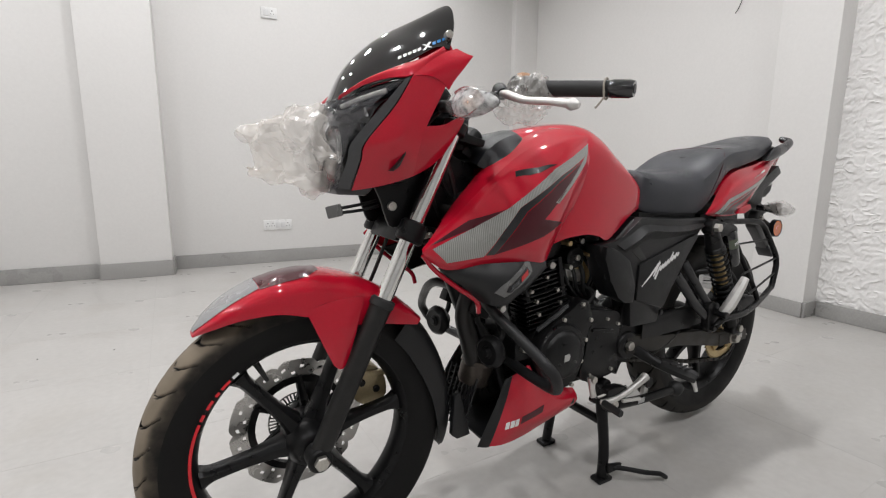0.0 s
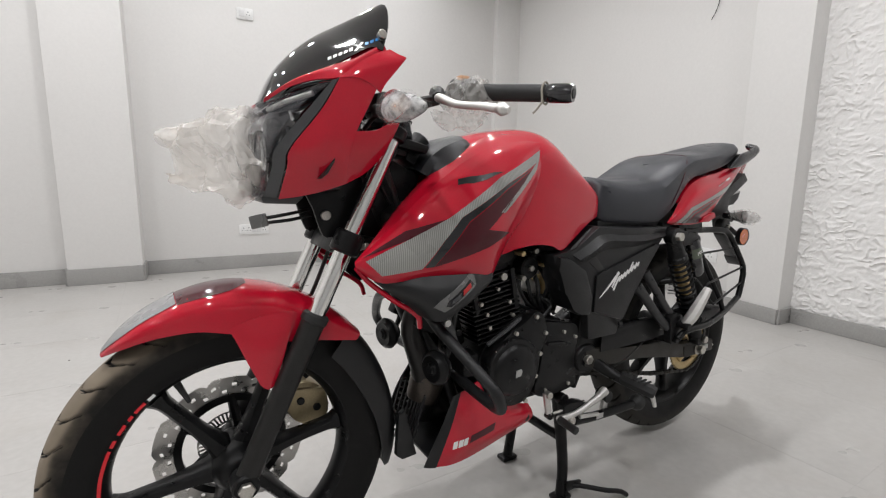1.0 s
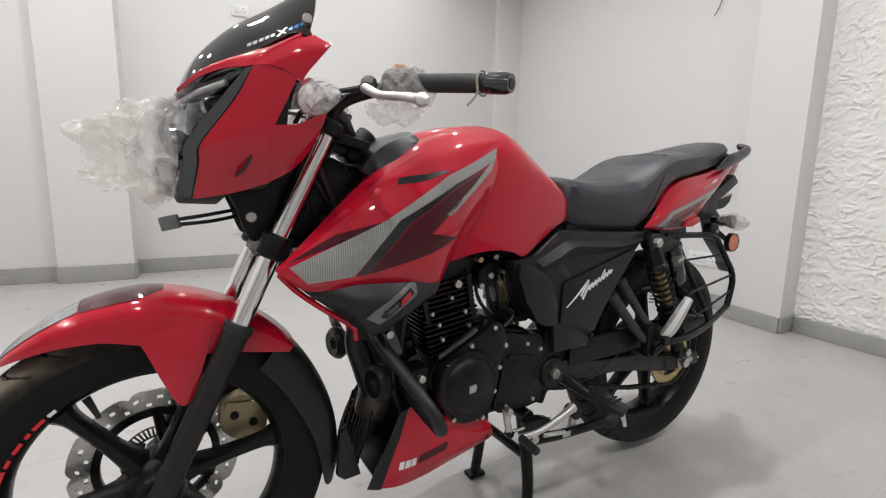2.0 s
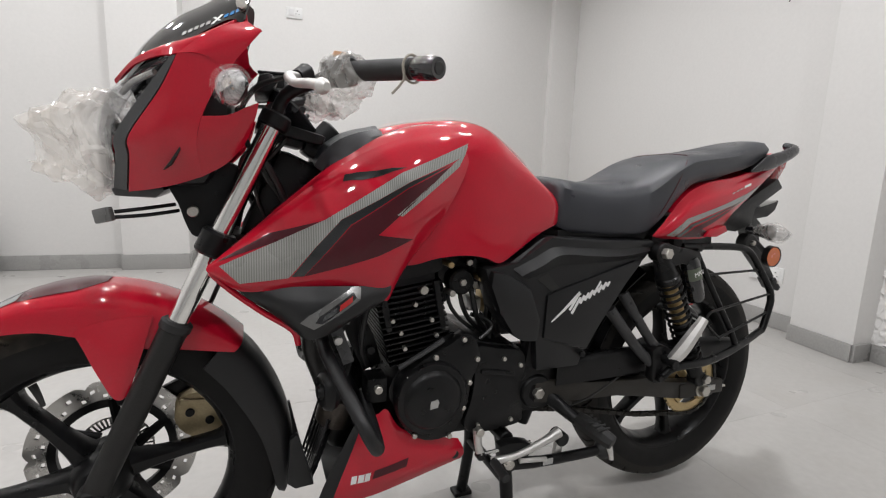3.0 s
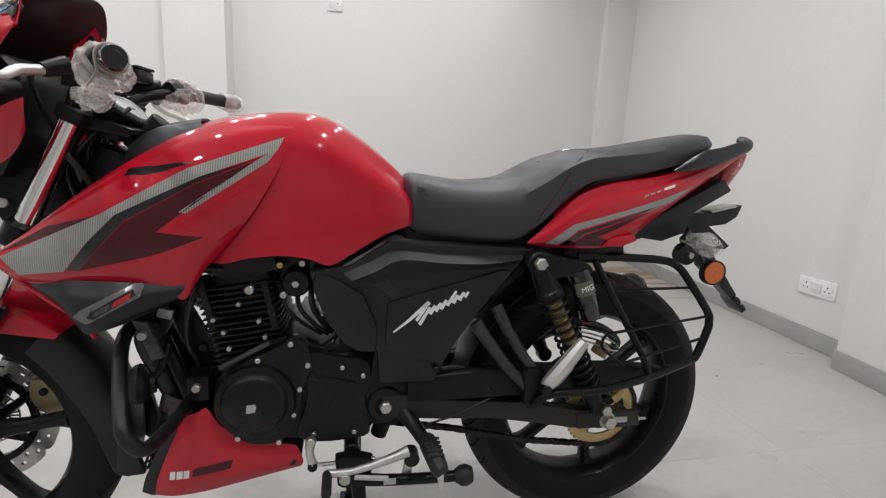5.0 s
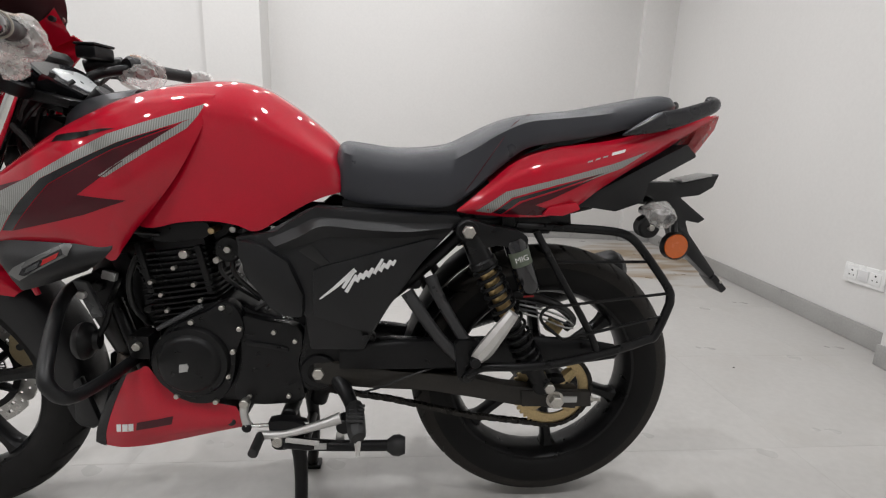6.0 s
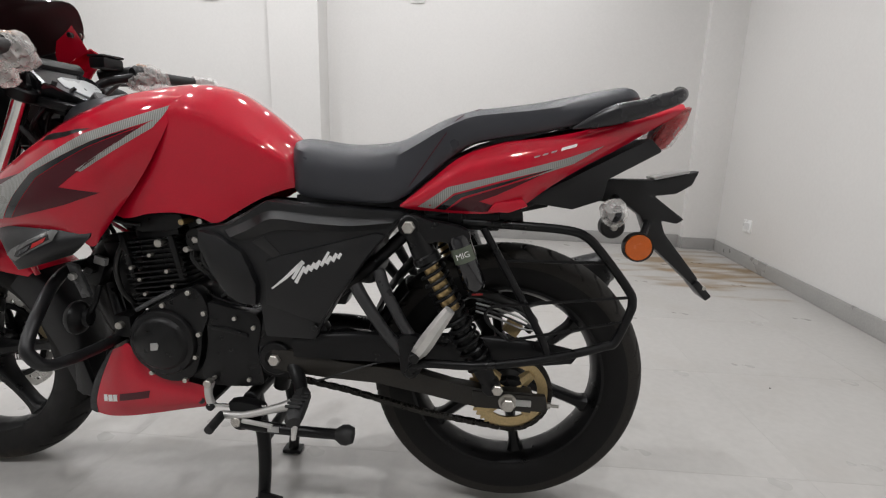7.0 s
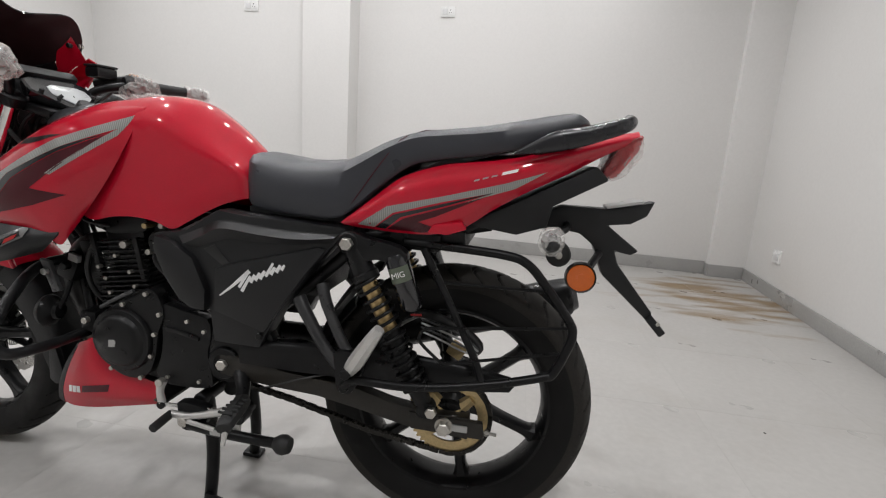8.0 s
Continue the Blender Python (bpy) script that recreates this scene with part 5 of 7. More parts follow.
    part("cowl_backing", patch([[p + Vector((0.014, -sy * 0.010, -0.004)) for p in lo[:4]], [p + Vector((0.030, -sy * 0.030, -0.020)) for p in lo[:4]]], 4, 3, 0.003, (-0.45, 0, 0.9)), PLASTIC, fp)
    part("cowl_shelf", patch([[p + Vector((0.008, -sy * 0.006, 0.0)) for p in lo[:4]], [p + Vector((0.016, -sy * 0.034, 0.002)) for p in hi[:4]]], 4, 3, 0.003, (-0.45, 0, 0.9)), PLASTIC, fp)
    # grey bezel between cheek and lens
    a = S([(-0.499, 0.156, 0.981), (-0.525, 0.143, 0.933), (-0.569, 0.117, 0.870), (-0.572, 0.104, 0.841), (-0.581, 0.076, 0.790)])
    b = S([(-0.507, 0.152, 0.979), (-0.541, 0.134, 0.934), (-0.586, 0.105, 0.872), (-0.590, 0.090, 0.840), (-0.600, 0.064, 0.792)])
    part("lamp_bezel", patch([a, [p.lerp(q, 0.5) for p, q in zip(a, b)], b], 4, 3, 0.004, (-0.45, 0, 0.88)), GREY, fp, "dark grey lamp bezel")
    part("cowl_slot", prism([(-0.523, 0.824), (-0.514, 0.836), (-0.499, 0.861), (-0.500, 0.853), (-0.512, 0.832)], sy * 0.112, sy * 0.1385, 0.0005), CABLE, fp)
    fair[sy] = fp
head = part("headlamp", patch([[(-0.500 - 0.055 * (1 - u * u), 0.135 * u, 0.968) for u in (-1, -0.5, 0, 0.5, 1)], [(-0.545 - 0.035 * (1 - u * u), 0.112 * u, 0.93) for u in (-1, -0.5, 0, 0.5, 1)], [(-0.560 - 0.02 * (1 - u * u), 0.092 * u, 0.87) for u in (-1, -0.5, 0, 0.5, 1)], [(-0.565 - 0.015 * (1 - u * u), 0.062 * u, 0.795) for u in (-1, -0.5, 0, 0.5, 1)]], 4, 4, 0.004, (-0.4, 0, 0.88)), GLOSSBLACK, bike, "headlamp with a clear lens over dark housing")
part("lens", patch([[(-0.512 - 0.085 * (1 - abs(u) ** 1.6), 0.150 * u, 0.977 - 0.026 * (1 - u * u)) for u in (-1, -0.66, -0.33, 0, 0.33, 0.66, 1)], [(-0.560 - 0.058 * (1 - u * u), 0.124 * u, 0.93) for u in (-1, -0.66, -0.33, 0, 0.33, 0.66, 1)], [(-0.592 - 0.038 * (1 - u * u), 0.098 * u, 0.87) for u in (-1, -0.66, -0.33, 0, 0.33, 0.66, 1)], [(-0.602 - 0.028 * (1 - u * u), 0.068 * u, 0.790) for u in (-1, -0.66, -0.33, 0, 0.33, 0.66, 1)]], 4, 5, 0.003, (-0.45, 0, 0.88)), DARKLENS, head, "smoked clear lamp lens")
for sy in (-1, 1):
    part("reflector", lathe([(-0.012, 0.034), (0.004, 0.026), (0.018, 0.008), (0.018, 0.0)], (-0.586, sy * 0.040, 0.862), 28, "X"), REFLECTOR, head, "bright lamp reflector bowl")
for sy in (-1, 1):
    # stepped bright facets beside the bowls, and a pale light strip along the upper rim
    for k in range(4):
        part("facet", block((-0.566 + 0.004 * k, sy * (0.078 + 0.006 * k), 0.846 + 0.026 * k), (0.006, 0.026, 0.017), 0.002, (0, -14, sy * 34)), REFLECTOR if k % 2 else GREY, head)
    part("light_strip", tube([(-0.585, sy * 0.050, 0.936), (-0.562, sy * 0.092, 0.948), (-0.530, sy * 0.124, 0.960)], 0.0045, 10, 4), ALLOY, head, "pale position light strip")
    part("bowl_ring", lathe([(-0.016, 0.036), (-0.018, 0.040), (-0.010, 0.041), (-0.010, 0.036)], (-0.586, sy * 0.040, 0.862), 28, "X"), CHROME, head, "bright ring round the lamp bowl")
part("lamp_chin", prism([(-0.605, 0.792), (-0.560, 0.800), (-0.530, 0.792), (-0.545, 0.778), (-0.600, 0.780)], -0.064, 0.064, 0.004), GREY, head)
part("lamp_back", prism([(-0.55, 0.965), (-0.46, 1.0), (-0.43, 0.96), (-0.44, 0.86), (-0.47, 0.80), (-0.55, 0.80)], -0.098, 0.098, 0.02), PLASTIC, bike)
stay = part("lamp_stay", prism(smooth_poly([(-0.530, 0.800), (-0.440, 0.840), (-0.420, 0.800), (-0.452, 0.735), (-0.490, 0.716), (-0.505, 0.738), (-0.515, 0.770)], 3), -0.062, -0.054, 0.002), SATIN, bike)
part("stay_bolt", rod((-0.493, -0.070, 0.758), (-0.493, -0.058, 0.758), 0.009, 16), ZINC, stay, "pale bolt head")
part("lamp_stay", prism(smooth_poly([(-0.530, 0.800), (-0.440, 0.840), (-0.420, 0.800), (-0.452, 0.735), (-0.490, 0.716), (-0.505, 0.738), (-0.515, 0.770)], 3), 0.054, 0.062, 0.002), SATIN, bike)
br = part("plate_stay", tube([(-0.520, -0.05, 0.768), (-0.560, -0.068, 0.762), (-0.598, -0.078, 0.757)], 0.003, 8, 2), SATIN, bike)
part("lower_rod", tube([(-0.515, -0.05, 0.758), (-0.556, -0.070, 0.752), (-0.598, -0.080, 0.749)], 0.003, 8, 2), SATIN, br)
part("stay_plate", block((-0.611, -0.081, 0.752), (0.028, 0.010, 0.022), 0.003, (0, -14, -25)), BADGE, br, "small pale grey plate")

# ---- handlebar ----
def bars(sy, end, inner):
    end, inner = Vector(end), Vector(inner)
    d = (end - inner).normalized()
    hb = part("handlebar", tube([(-0.372, sy * 0.088, 0.905), (-0.352, sy * 0.102, 0.950), (-0.308, sy * 0.135, 0.971), inner, end - d * 0.02], 0.0105, 14, 5), SATIN, bike)
    part("grip", tube([inner, inner + d * 0.01, end - d * 0.045, end - d * 0.038], [0.0138, 0.0143, 0.0138, 0.0132], 20, 2), GRIPRUB, hb, "ribbed black rubber grip")
    bw = part("bar_end", tube([end - d * 0.040, end - d * 0.036, end - d * 0.008, end], [0.0138, 0.0152, 0.0152, 0.0130], 24, 1), GLOSSBLACK, hb, "gloss black bar end weight")
    part("end_bore", rod(end - d * 0.001, end + d * 0.0012, 0.0078, 16), CABLE, bw)
    sw = part("switch_box", tube([inner - d * 0.052, inner - d * 0.045, inner - d * 0.006, inner], [0.017, 0.023, 0.023, 0.018], 16, 1), PLASTIC, hb)
    part("switch_button", block(inner - d * 0.024 + Vector((-0.004, 0, 0.022)), (0.018, 0.016, 0.010), 0.002), AMBER, sw, "orange switch button")
    return hb, inner, end, d


L = bars(-1, (-0.191, -0.358, 0.966), (-0.268, -0.205, 0.979))
R_ = bars(1, (-0.204, 0.335, 0.980), (-0.277, 0.190, 0.981))
for sy, (hb, inner, end, d) in ((-1, L), (1, R_)):
    piv = Vector((-0.345, sy * 0.205, 0.962))
    lv = part("lever", tube([piv, piv + Vector((-0.012, sy * 0.03, -0.006)), (-0.352, sy * 0.275, 0.943), (-0.340, sy * 0.325, 0.936), (-0.331, sy * 0.360, 0.929)], [0.007, 0.0075, 0.0060, 0.0060, 0.0068], 12, 4), ALLOY, hb, "bare aluminium lever")
    part("lever_ball", tube([(-0.335, sy * 0.348, 0.931), (-0.331, sy * 0.360, 0.929), (-0.327, sy * 0.371, 0.927)], [0.0045, 0.0095, 0.0045], 12, 4), ALLOY, lv)
    part("lever_perch", tube([(-0.330, sy * 0.175, 0.974), piv], [0.014, 0.010], 10, 2), SATIN, lv)
    part("cable", tube([piv + Vector((-0.01, 0, 0)), (-0.40, sy * 0.13, 0.95), (-0.42, sy * 0.06, 0.90), (-0.37, sy * 0.05, 0.80), (-0.30, sy * 0.04, 0.70)], 0.0042, 8), CABLE, hb)
part("bar_clamp", prism([(-0.372, 0.880), (-0.320, 0.868), (-0.318, 0.884), (-0.340, 0.902), (-0.366, 0.905)], -0.045, 0.045, 0.006), SATIN, bike)
box = part("brake_reservoir", block((-0.360, 0.138, 1.003), (0.050, 0.052, 0.026), 0.006, (0, 0, -12)), PLASTIC, bike)
part("reservoir_cap", block((-0.360, 0.138, 1.019), (0.053, 0.055, 0.006), 0.003, (0, 0, -12)), PLASTIC, box)
part("master_cylinder", rod((-0.392, 0.150, 0.976), (-0.322, 0.176, 0.990), 0.0145, 16), PLASTIC, box)
def front_indicator(sy):
    """Teardrop lamp on a short stalk: clear lens in front, black shell behind, point outwards."""
    def ring(y, xc, zc, fx, rx, h, front):
        out = []
        for k in range(13):
            a = math.pi * (k / 12 - 0.5)
            out.append(Vector((xc - (fx if front else -rx) * math.cos(a), sy * y, zc + h * math.sin(a))))
        flat = [Vector((xc + (0.001 if front else -0.001), sy * y, p.z)) for p in reversed(out[1:-1])]
        return out + flat
    rows = [(0.192, -0.428, 0.937, 0.005, 0.004, 0.007), (0.197, -0.428, 0.937, 0.016, 0.010, 0.018), (0.209, -0.427, 0.937, 0.0215, 0.013, 0.0225), (0.227, -0.425, 0.937, 0.0225, 0.013, 0.0230),
            (0.247, -0.421, 0.936, 0.0195, 0.011, 0.0205), (0.266, -0.416, 0.935, 0.0135, 0.008, 0.0145), (0.279, -0.412, 0.934, 0.007, 0.005, 0.0075), (0.285, -0.410, 0.934, 0.002, 0.002, 0.0020)]
    ind = part("front_indicator", loft([ring(*r, False) for r in rows], 3), PLASTIC, bike, "front turn indicator with a clear lens and black shell")
    part("lens", loft([ring(*r, True) for r in rows], 3), LENS, ind, "clear faceted indicator lens")
    part("stalk", tube([(-0.424, sy * 0.215, 0.938), (-0.418, sy * 0.180, 0.938), (-0.424, sy * 0.130, 0.942)], [0.014, 0.010, 0.011], 14, 3), GRIPRUB, ind)
    part("bulb", rod((-0.430, sy * 0.218, 0.938), (-0.430, sy * 0.240, 0.938), 0.0085, 14, bev=0.004), AMBER, ind, "amber bulb")
    part("bowl", patch([[(-0.426 - 0.014 * abs(u) ** 1.5, sy * y, 0.938 + u * h) for u in (-1, -0.5, 0, 0.5, 1)] for y, h in ((0.196, 0.018), (0.215, 0.023), (0.240, 0.022), (0.266, 0.014))], 3, 3, 0.001, (-0.40, sy * 0.23, 0.938)), REFLECTOR, ind)


for sy in (-1, 1):
    front_indicator(sy)
# instrument panel: a shield-shaped tilted face narrowing towards the rider, over a deeper dark body
def shield(k, drop, u0=0.046, y0=0.006):
    """The panel's outline, drawn in by k and set drop below its face."""
    tilt = radians(41)
    pts = [(0, -0.020), (0, 0.032), (0.046, 0.088), (0.082, 0.084), (0.096, 0.055), (0.096, -0.043), (0.082, -0.072), (0.046, -0.076)]
    out = []
    for u, y in pts:
        u, y = u0 + (u - u0) * k, y0 + (y - y0) * k
        out.append(Vector((-0.294 - u * math.cos(tilt) - drop * math.sin(tilt), y, 0.904 + u * math.sin(tilt) - drop * math.cos(tilt))))
    return out


inst = part("instrument_panel", loft([shield(0.97, -0.001), shield(1.0, 0.003), shield(0.98, 0.012), shield(0.80, 0.036), shield(0.70, 0.042)], 1), GLOSSBLACK, bike, "black shield-shaped digital instrument panel with a pale display", smooth=25)
part("display", loft([shield(0.62, -0.0005, 0.030, 0.036), shield(0.62, -0.0028, 0.030, 0.036), shield(0.60, -0.0034, 0.030, 0.036)], 1), PAPERY, inst, "pale grey display pane", smooth=25)
part("hood", prism([(-0.398, 0.955), (-0.392, 0.984), (-0.374, 0.990), (-0.361, 0.974), (-0.374, 0.958)], -0.062, 0.074, 0.006), PLASTIC, inst)
for y in (-0.058, 0.070):
    part("panel_button", rod((-0.324, y, 0.931), (-0.321, y, 0.939), 0.005, 12), GRIPRUB, inst)
part("ignition_switch", rod((-0.300, 0, 0.87), (-0.262, 0, 0.912), 0.022, 20), PLASTIC, bike)
part("ignition_cover", block((-0.285, 0, 0.862), (0.070, 0.080, 0.030), 0.010, (0, 28, 0)), SATIN, bike)
for i, (y0, y1, x1, z1) in enumerate(((-0.02, -0.05, -0.40, 0.80), (0.02, -0.02, -0.38, 0.78), (0.04, 0.05, -0.37, 0.76), (-0.05, -0.07, -0.36, 0.80), (0.0, 0.02, -0.42, 0.82))):
    part("cable", tube([(-0.31 - 0.01 * i, y0, 0.93), (-0.36 - 0.01 * i, (y0 + y1) / 2 - 0.03, 0.87), (x1, y1, z1), (x1 + 0.05, y1 * 0.7, z1 - 0.12), (x1 + 0.10, y1 * 0.5, z1 - 0.20)], 0.004 + 0.0006 * i, 8), CABLE, bike)

# ---- frame ----
fr = part("frame", tube([(-0.385, 0, 0.86), (-0.345, 0, 0.70), (-0.300, 0, 0.56), (-0.215, 0, 0.36), (-0.18, 0, 0.29)], [0.032, 0.034, 0.022, 0.021, 0.020], 14, 4), SATIN, bike, "black tubular frame")
for sy in (-1, 1):
    part("top_tube", tube([(-0.36, sy * 0.03, 0.74), (-0.20, sy * 0.07, 0.70), (0.05, sy * 0.08, 0.69), (0.25, sy * 0.085, 0.69), (0.50, sy * 0.085, 0.70), (0.70, sy * 0.07, 0.745)], 0.016, 12), SATIN, fr)
    part("down_brace", tube([(0.02, sy * 0.08, 0.69), (0.12, sy * 0.09, 0.56), (0.17, sy * 0.09, 0.40), (0.15, sy * 0.08, 0.30)], 0.018, 12), SATIN, fr)
    part("rear_strut", tube([(0.20, sy * 0.09, 0.46), (0.34, sy * 0.09, 0.58), (0.46, sy * 0.09, 0.70)], 0.013, 10), SATIN, fr)
    part("cradle_tube", tube([(-0.27, sy * 0.03, 0.50), (-0.225, sy * 0.055, 0.40), (-0.19, sy * 0.06, 0.31)], 0.013, 10), SATIN, fr)
part("battery_box", block((0.265, 0, 0.625), (0.19, 0.17, 0.15), 0.012), PLASTIC, fr)
part("steering_head", block((-0.355, 0, 0.775), (0.085, 0.088, 0.17), 0.018, (0, 24, 0)), SATIN, fr)
part("frame_cover", block((-0.25, 0, 0.74), (0.24, 0.19, 0.13), 0.03, (0, -18, 0)), PLASTIC, fr)
part("pivot_plate", prism(smooth_poly([(0.134, 0.515), (0.262, 0.470), (0.255, 0.430), (0.225, 0.400), (0.205, 0.355), (0.165, 0.340), (0.125, 0.350), (0.118, 0.400), (0.128, 0.460)], 3), -0.118, -0.09, 0.005), SATIN, fr)
pv = part("pivot_boss", lathe([(0.0, 0), (0.0, 0.018), (-0.003, 0.022), (-0.001, 0.034), (0.004, 0.038), (0.03, 0.038)], (0.158, -0.124, 0.386), 36), SATIN, fr)
part("pivot_bolt", rod((0.158, -0.137, 0.386), (0.158, -0.122, 0.386), 0.0125, 6), ZINC, pv, "pale swingarm pivot bolt")

# ---- engine ----
eng = part("engine", prism(smooth_poly([(-0.165, 0.405), (-0.145, 0.460), (-0.085, 0.505), (-0.020, 0.530), (0.025, 0.505), (0.130, 0.475), (0.150, 0.40), (0.130, 0.322), (0.02, 0.308), (-0.05, 0.312), (-0.12, 0.335)], 3), -0.098, 0.11, 0.006), CAST, bike, "black finned single-cylinder engine with pale bolts")
cover = part("generator_cover", prism(smooth_poly([(-0.155, 0.395), (-0.150, 0.448), (-0.105, 0.486), (-0.050, 0.513), (-0.020, 0.532), (0.004, 0.518), (0.016, 0.475), (0.000, 0.430), (-0.006, 0.385), (-0.022, 0.340), (-0.050, 0.318), (-0.095, 0.318), (-0.135, 0.345)], 3), -0.124, -0.094, 0.006), CAST, eng)
part("cover_dome", lathe([(0.01, 0.074), (-0.006, 0.074), (-0.012, 0.070), (-0.014, 0.060), (-0.020, 0.056), (-0.025, 0.050), (-0.026, 0.040), (-0.028, 0.036), (-0.029, 0.0)], (-0.086, -0.122, 0.408), 56), CAST, cover)
part("cover_emblem", prism([(-0.098, 0.398), (-0.097, 0.414), (-0.083, 0.416), (-0.080, 0.410), (-0.083, 0.400)], -0.1525, -0.150, 0), SILVER, cover, "small pale emblem")
part("sprocket_cover", prism(smooth_poly([(0.006, 0.498), (0.060, 0.492), (0.118, 0.480), (0.126, 0.440), (0.118, 0.400), (0.128, 0.345), (0.118, 0.318), (0.020, 0.312), (-0.010, 0.335), (0.002, 0.38), (0.008, 0.43)], 3), -0.120, -0.094, 0.006), CAST, eng)
part("cover_rib", prism([(0.02, 0.452), (0.065, 0.447), (0.10, 0.438), (0.10, 0.428), (0.06, 0.437), (0.02, 0.442)], -0.126, -0.116, 0.004), CAST, eng)
for x, z in ((-0.023, 0.521), (-0.081, 0.490), (-0.135, 0.455), (0.008, 0.478), (-0.006, 0.430), (-0.017, 0.378), (-0.150, 0.394), (-0.044, 0.322), (-0.118, 0.334)):
    part("cover_bolt", rod((x, -0.131, z), (x, -0.120, z), 0.0052, 8), ZINC, cover, "pale zinc bolt")
for x, z in ((0.072, 0.470), (0.098, 0.333), (0.020, 0.332), (0.112, 0.452)):
    part("case_bolt", rod((x, -0.127, z), (x, -0.118, z), 0.0046, 8), ZINC, eng)
cyl = part("cylinder", prism([(-0.132, 0.49), (-0.176, 0.655), (-0.070, 0.655), (-0.040, 0.49)], -0.074, 0.074, 0.012), CAST, eng)
for k in range(14):
    z = 0.502 + 0.0114 * k
    w = 0.096 if k < 8 else 0.089
    x0, x1 = -0.164 - 0.0026 * k, -0.030 - 0.0022 * k
    pts = smooth_poly([(x0, -w * 0.8), (x0 + 0.012, -w), (x1 - 0.022, -w), (x1, -w * 0.8), (x1, w * 0.8), (x1 - 0.022, w), (x0 + 0.012, w), (x0, w * 0.8)], 2)
    f = part("fin", prism(pts, -0.0017, 0.0017, 0.0009, axis="Z"), CAST, cyl)
    f.location = (0, 0, z - 0.010)
    f.rotation_euler = (0, radians(-9), 0)
part("cylinder_head", prism(smooth_poly([(-0.192, 0.644), (-0.186, 0.672), (-0.14, 0.690), (-0.09, 0.694), (-0.062, 0.678), (-0.056, 0.655), (-0.08, 0.642), (-0.15, 0.634)], 3), -0.076, 0.076, 0.008), CAST, eng)
part("head_bolt", rod((-0.100, -0.100, 0.616), (-0.100, -0.078, 0.616), 0.0088, 8), ZINC, eng, "large pale head bolt")
for x, z in ((-0.145, 0.535), (-0.072, 0.525), (-0.083, 0.557), (-0.162, 0.560), (-0.136, 0.503), (-0.118, 0.590)):
    part("stud_nut", rod((x, -0.104, z), (x, -0.092, z), 0.0048, 6), ZINC, cyl)
for k, x in enumerate((-0.165, -0.055)):
    part("cooling_rib", block((x - 0.010, -0.088, 0.585), (0.012, 0.014, 0.100), 0.003, (0, -12, 0)), CAST, cyl)
part("starter_motor", rod((-0.135, -0.055, 0.495), (-0.13, 0.06, 0.505), 0.032, 20), CAST, eng)
part("engine_strap", tube([(-0.150, -0.112, 0.470), (-0.10, -0.118, 0.500), (-0.062, -0.115, 0.520)], 0.005, 8), GREY, eng)
carb = part("carburettor", rod((0.000, -0.045, 0.622), (0.062, -0.045, 0.614), 0.017, 20), ALLOY, bike, "pale metal carburettor behind the cylinder")
part("slide_top", rod((0.030, -0.045, 0.620), (0.030, -0.045, 0.668), 0.021, 20), CAST, carb)
part("throttle_body", block((-0.020, -0.020, 0.650), (0.078, 0.075, 0.060), 0.010, (0, -8, 0)), CAST, carb)
part("sensor_box", block((0.030, -0.070, 0.668), (0.045, 0.030, 0.034), 0.005, (0, 12, 0)), PLASTIC, carb)
part("inlet_flange", block((-0.055, -0.020, 0.600), (0.030, 0.085, 0.050), 0.008, (0, -20, 0)), CAST, carb)
for k in range(5):
    part("breather_hose", tube([(-0.035 + 0.022 * k, -0.060, 0.630), (-0.040 + 0.026 * k, -0.078 - 0.004 * k, 0.585), (-0.010 + 0.020 * k, -0.070, 0.545), (0.030 + 0.012 * k, -0.060, 0.515)], 0.0042 + 0.0008 * (k % 3), 8), CABLE, carb)
for k, (x, z) in enumerate(((-0.046, 0.664), (-0.006, 0.668), (0.022, 0.634), (-0.040, 0.606), (0.044, 0.606))):
    part("hose_clip", rod((x, -0.098, z), (x, -0.060, z), 0.0065, 10), ZINC if k % 2 else BRASSY, carb)
part("solenoid_plate", block((0.012, -0.066, 0.578), (0.040, 0.004, 0.022), 0.001, (0, 24, 0)), ALLOY, carb)
part("engine_mount", prism([(-0.262, 0.600), (-0.228, 0.604), (-0.186, 0.520), (-0.168, 0.460), (-0.205, 0.446), (-0.238, 0.520)], -0.052, -0.042, 0.003), SATIN, eng)
part("mount_bolt", rod((-0.192, -0.062, 0.490), (-0.192, -0.046, 0.490), 0.009, 8), CAST, eng)
part("oil_line", tube([(-0.196, -0.050, 0.455), (-0.214, -0.070, 0.500), (-0.212, -0.080, 0.560), (-0.196, -0.070, 0.610)], 0.0060, 10), CABLE, eng)
part("spark_lead", tube([(-0.150, -0.075, 0.650), (-0.205, -0.085, 0.660), (-0.235, -0.060, 0.690)], 0.0042, 8), CABLE, eng)
part("float_bowl", block((0.026, -0.045, 0.572), (0.030, 0.04, 0.030), 0.006), ALLOY, carb)
part("choke_plate", block((0.048, -0.05, 0.578), (0.004, 0.05, 0.05), 0.001), BRASSY, carb)
part("cam_cover", rod((-0.018, -0.092, 0.628), (-0.018, -0.05, 0.628), 0.027, 28), CAST, carb)
part("cam_bolt", rod((-0.018, -0.099, 0.628), (-0.018, -0.088, 0.628), 0.0075, 6), ZINC, carb)
part("intake_boot", rod((-0.03, -0.03, 0.628), (0.005, -0.04, 0.622), 0.020, 18), GRIPRUB, carb)
for k in range(3):
    part("hose", tube([(0.04 - 0.01 * k, -0.06, 0.55), (0.06, -0.085 + 0.01 * k, 0.53), (0.03 + 0.02 * k, -0.09, 0.505)], 0.0045, 8), CABLE, carb)
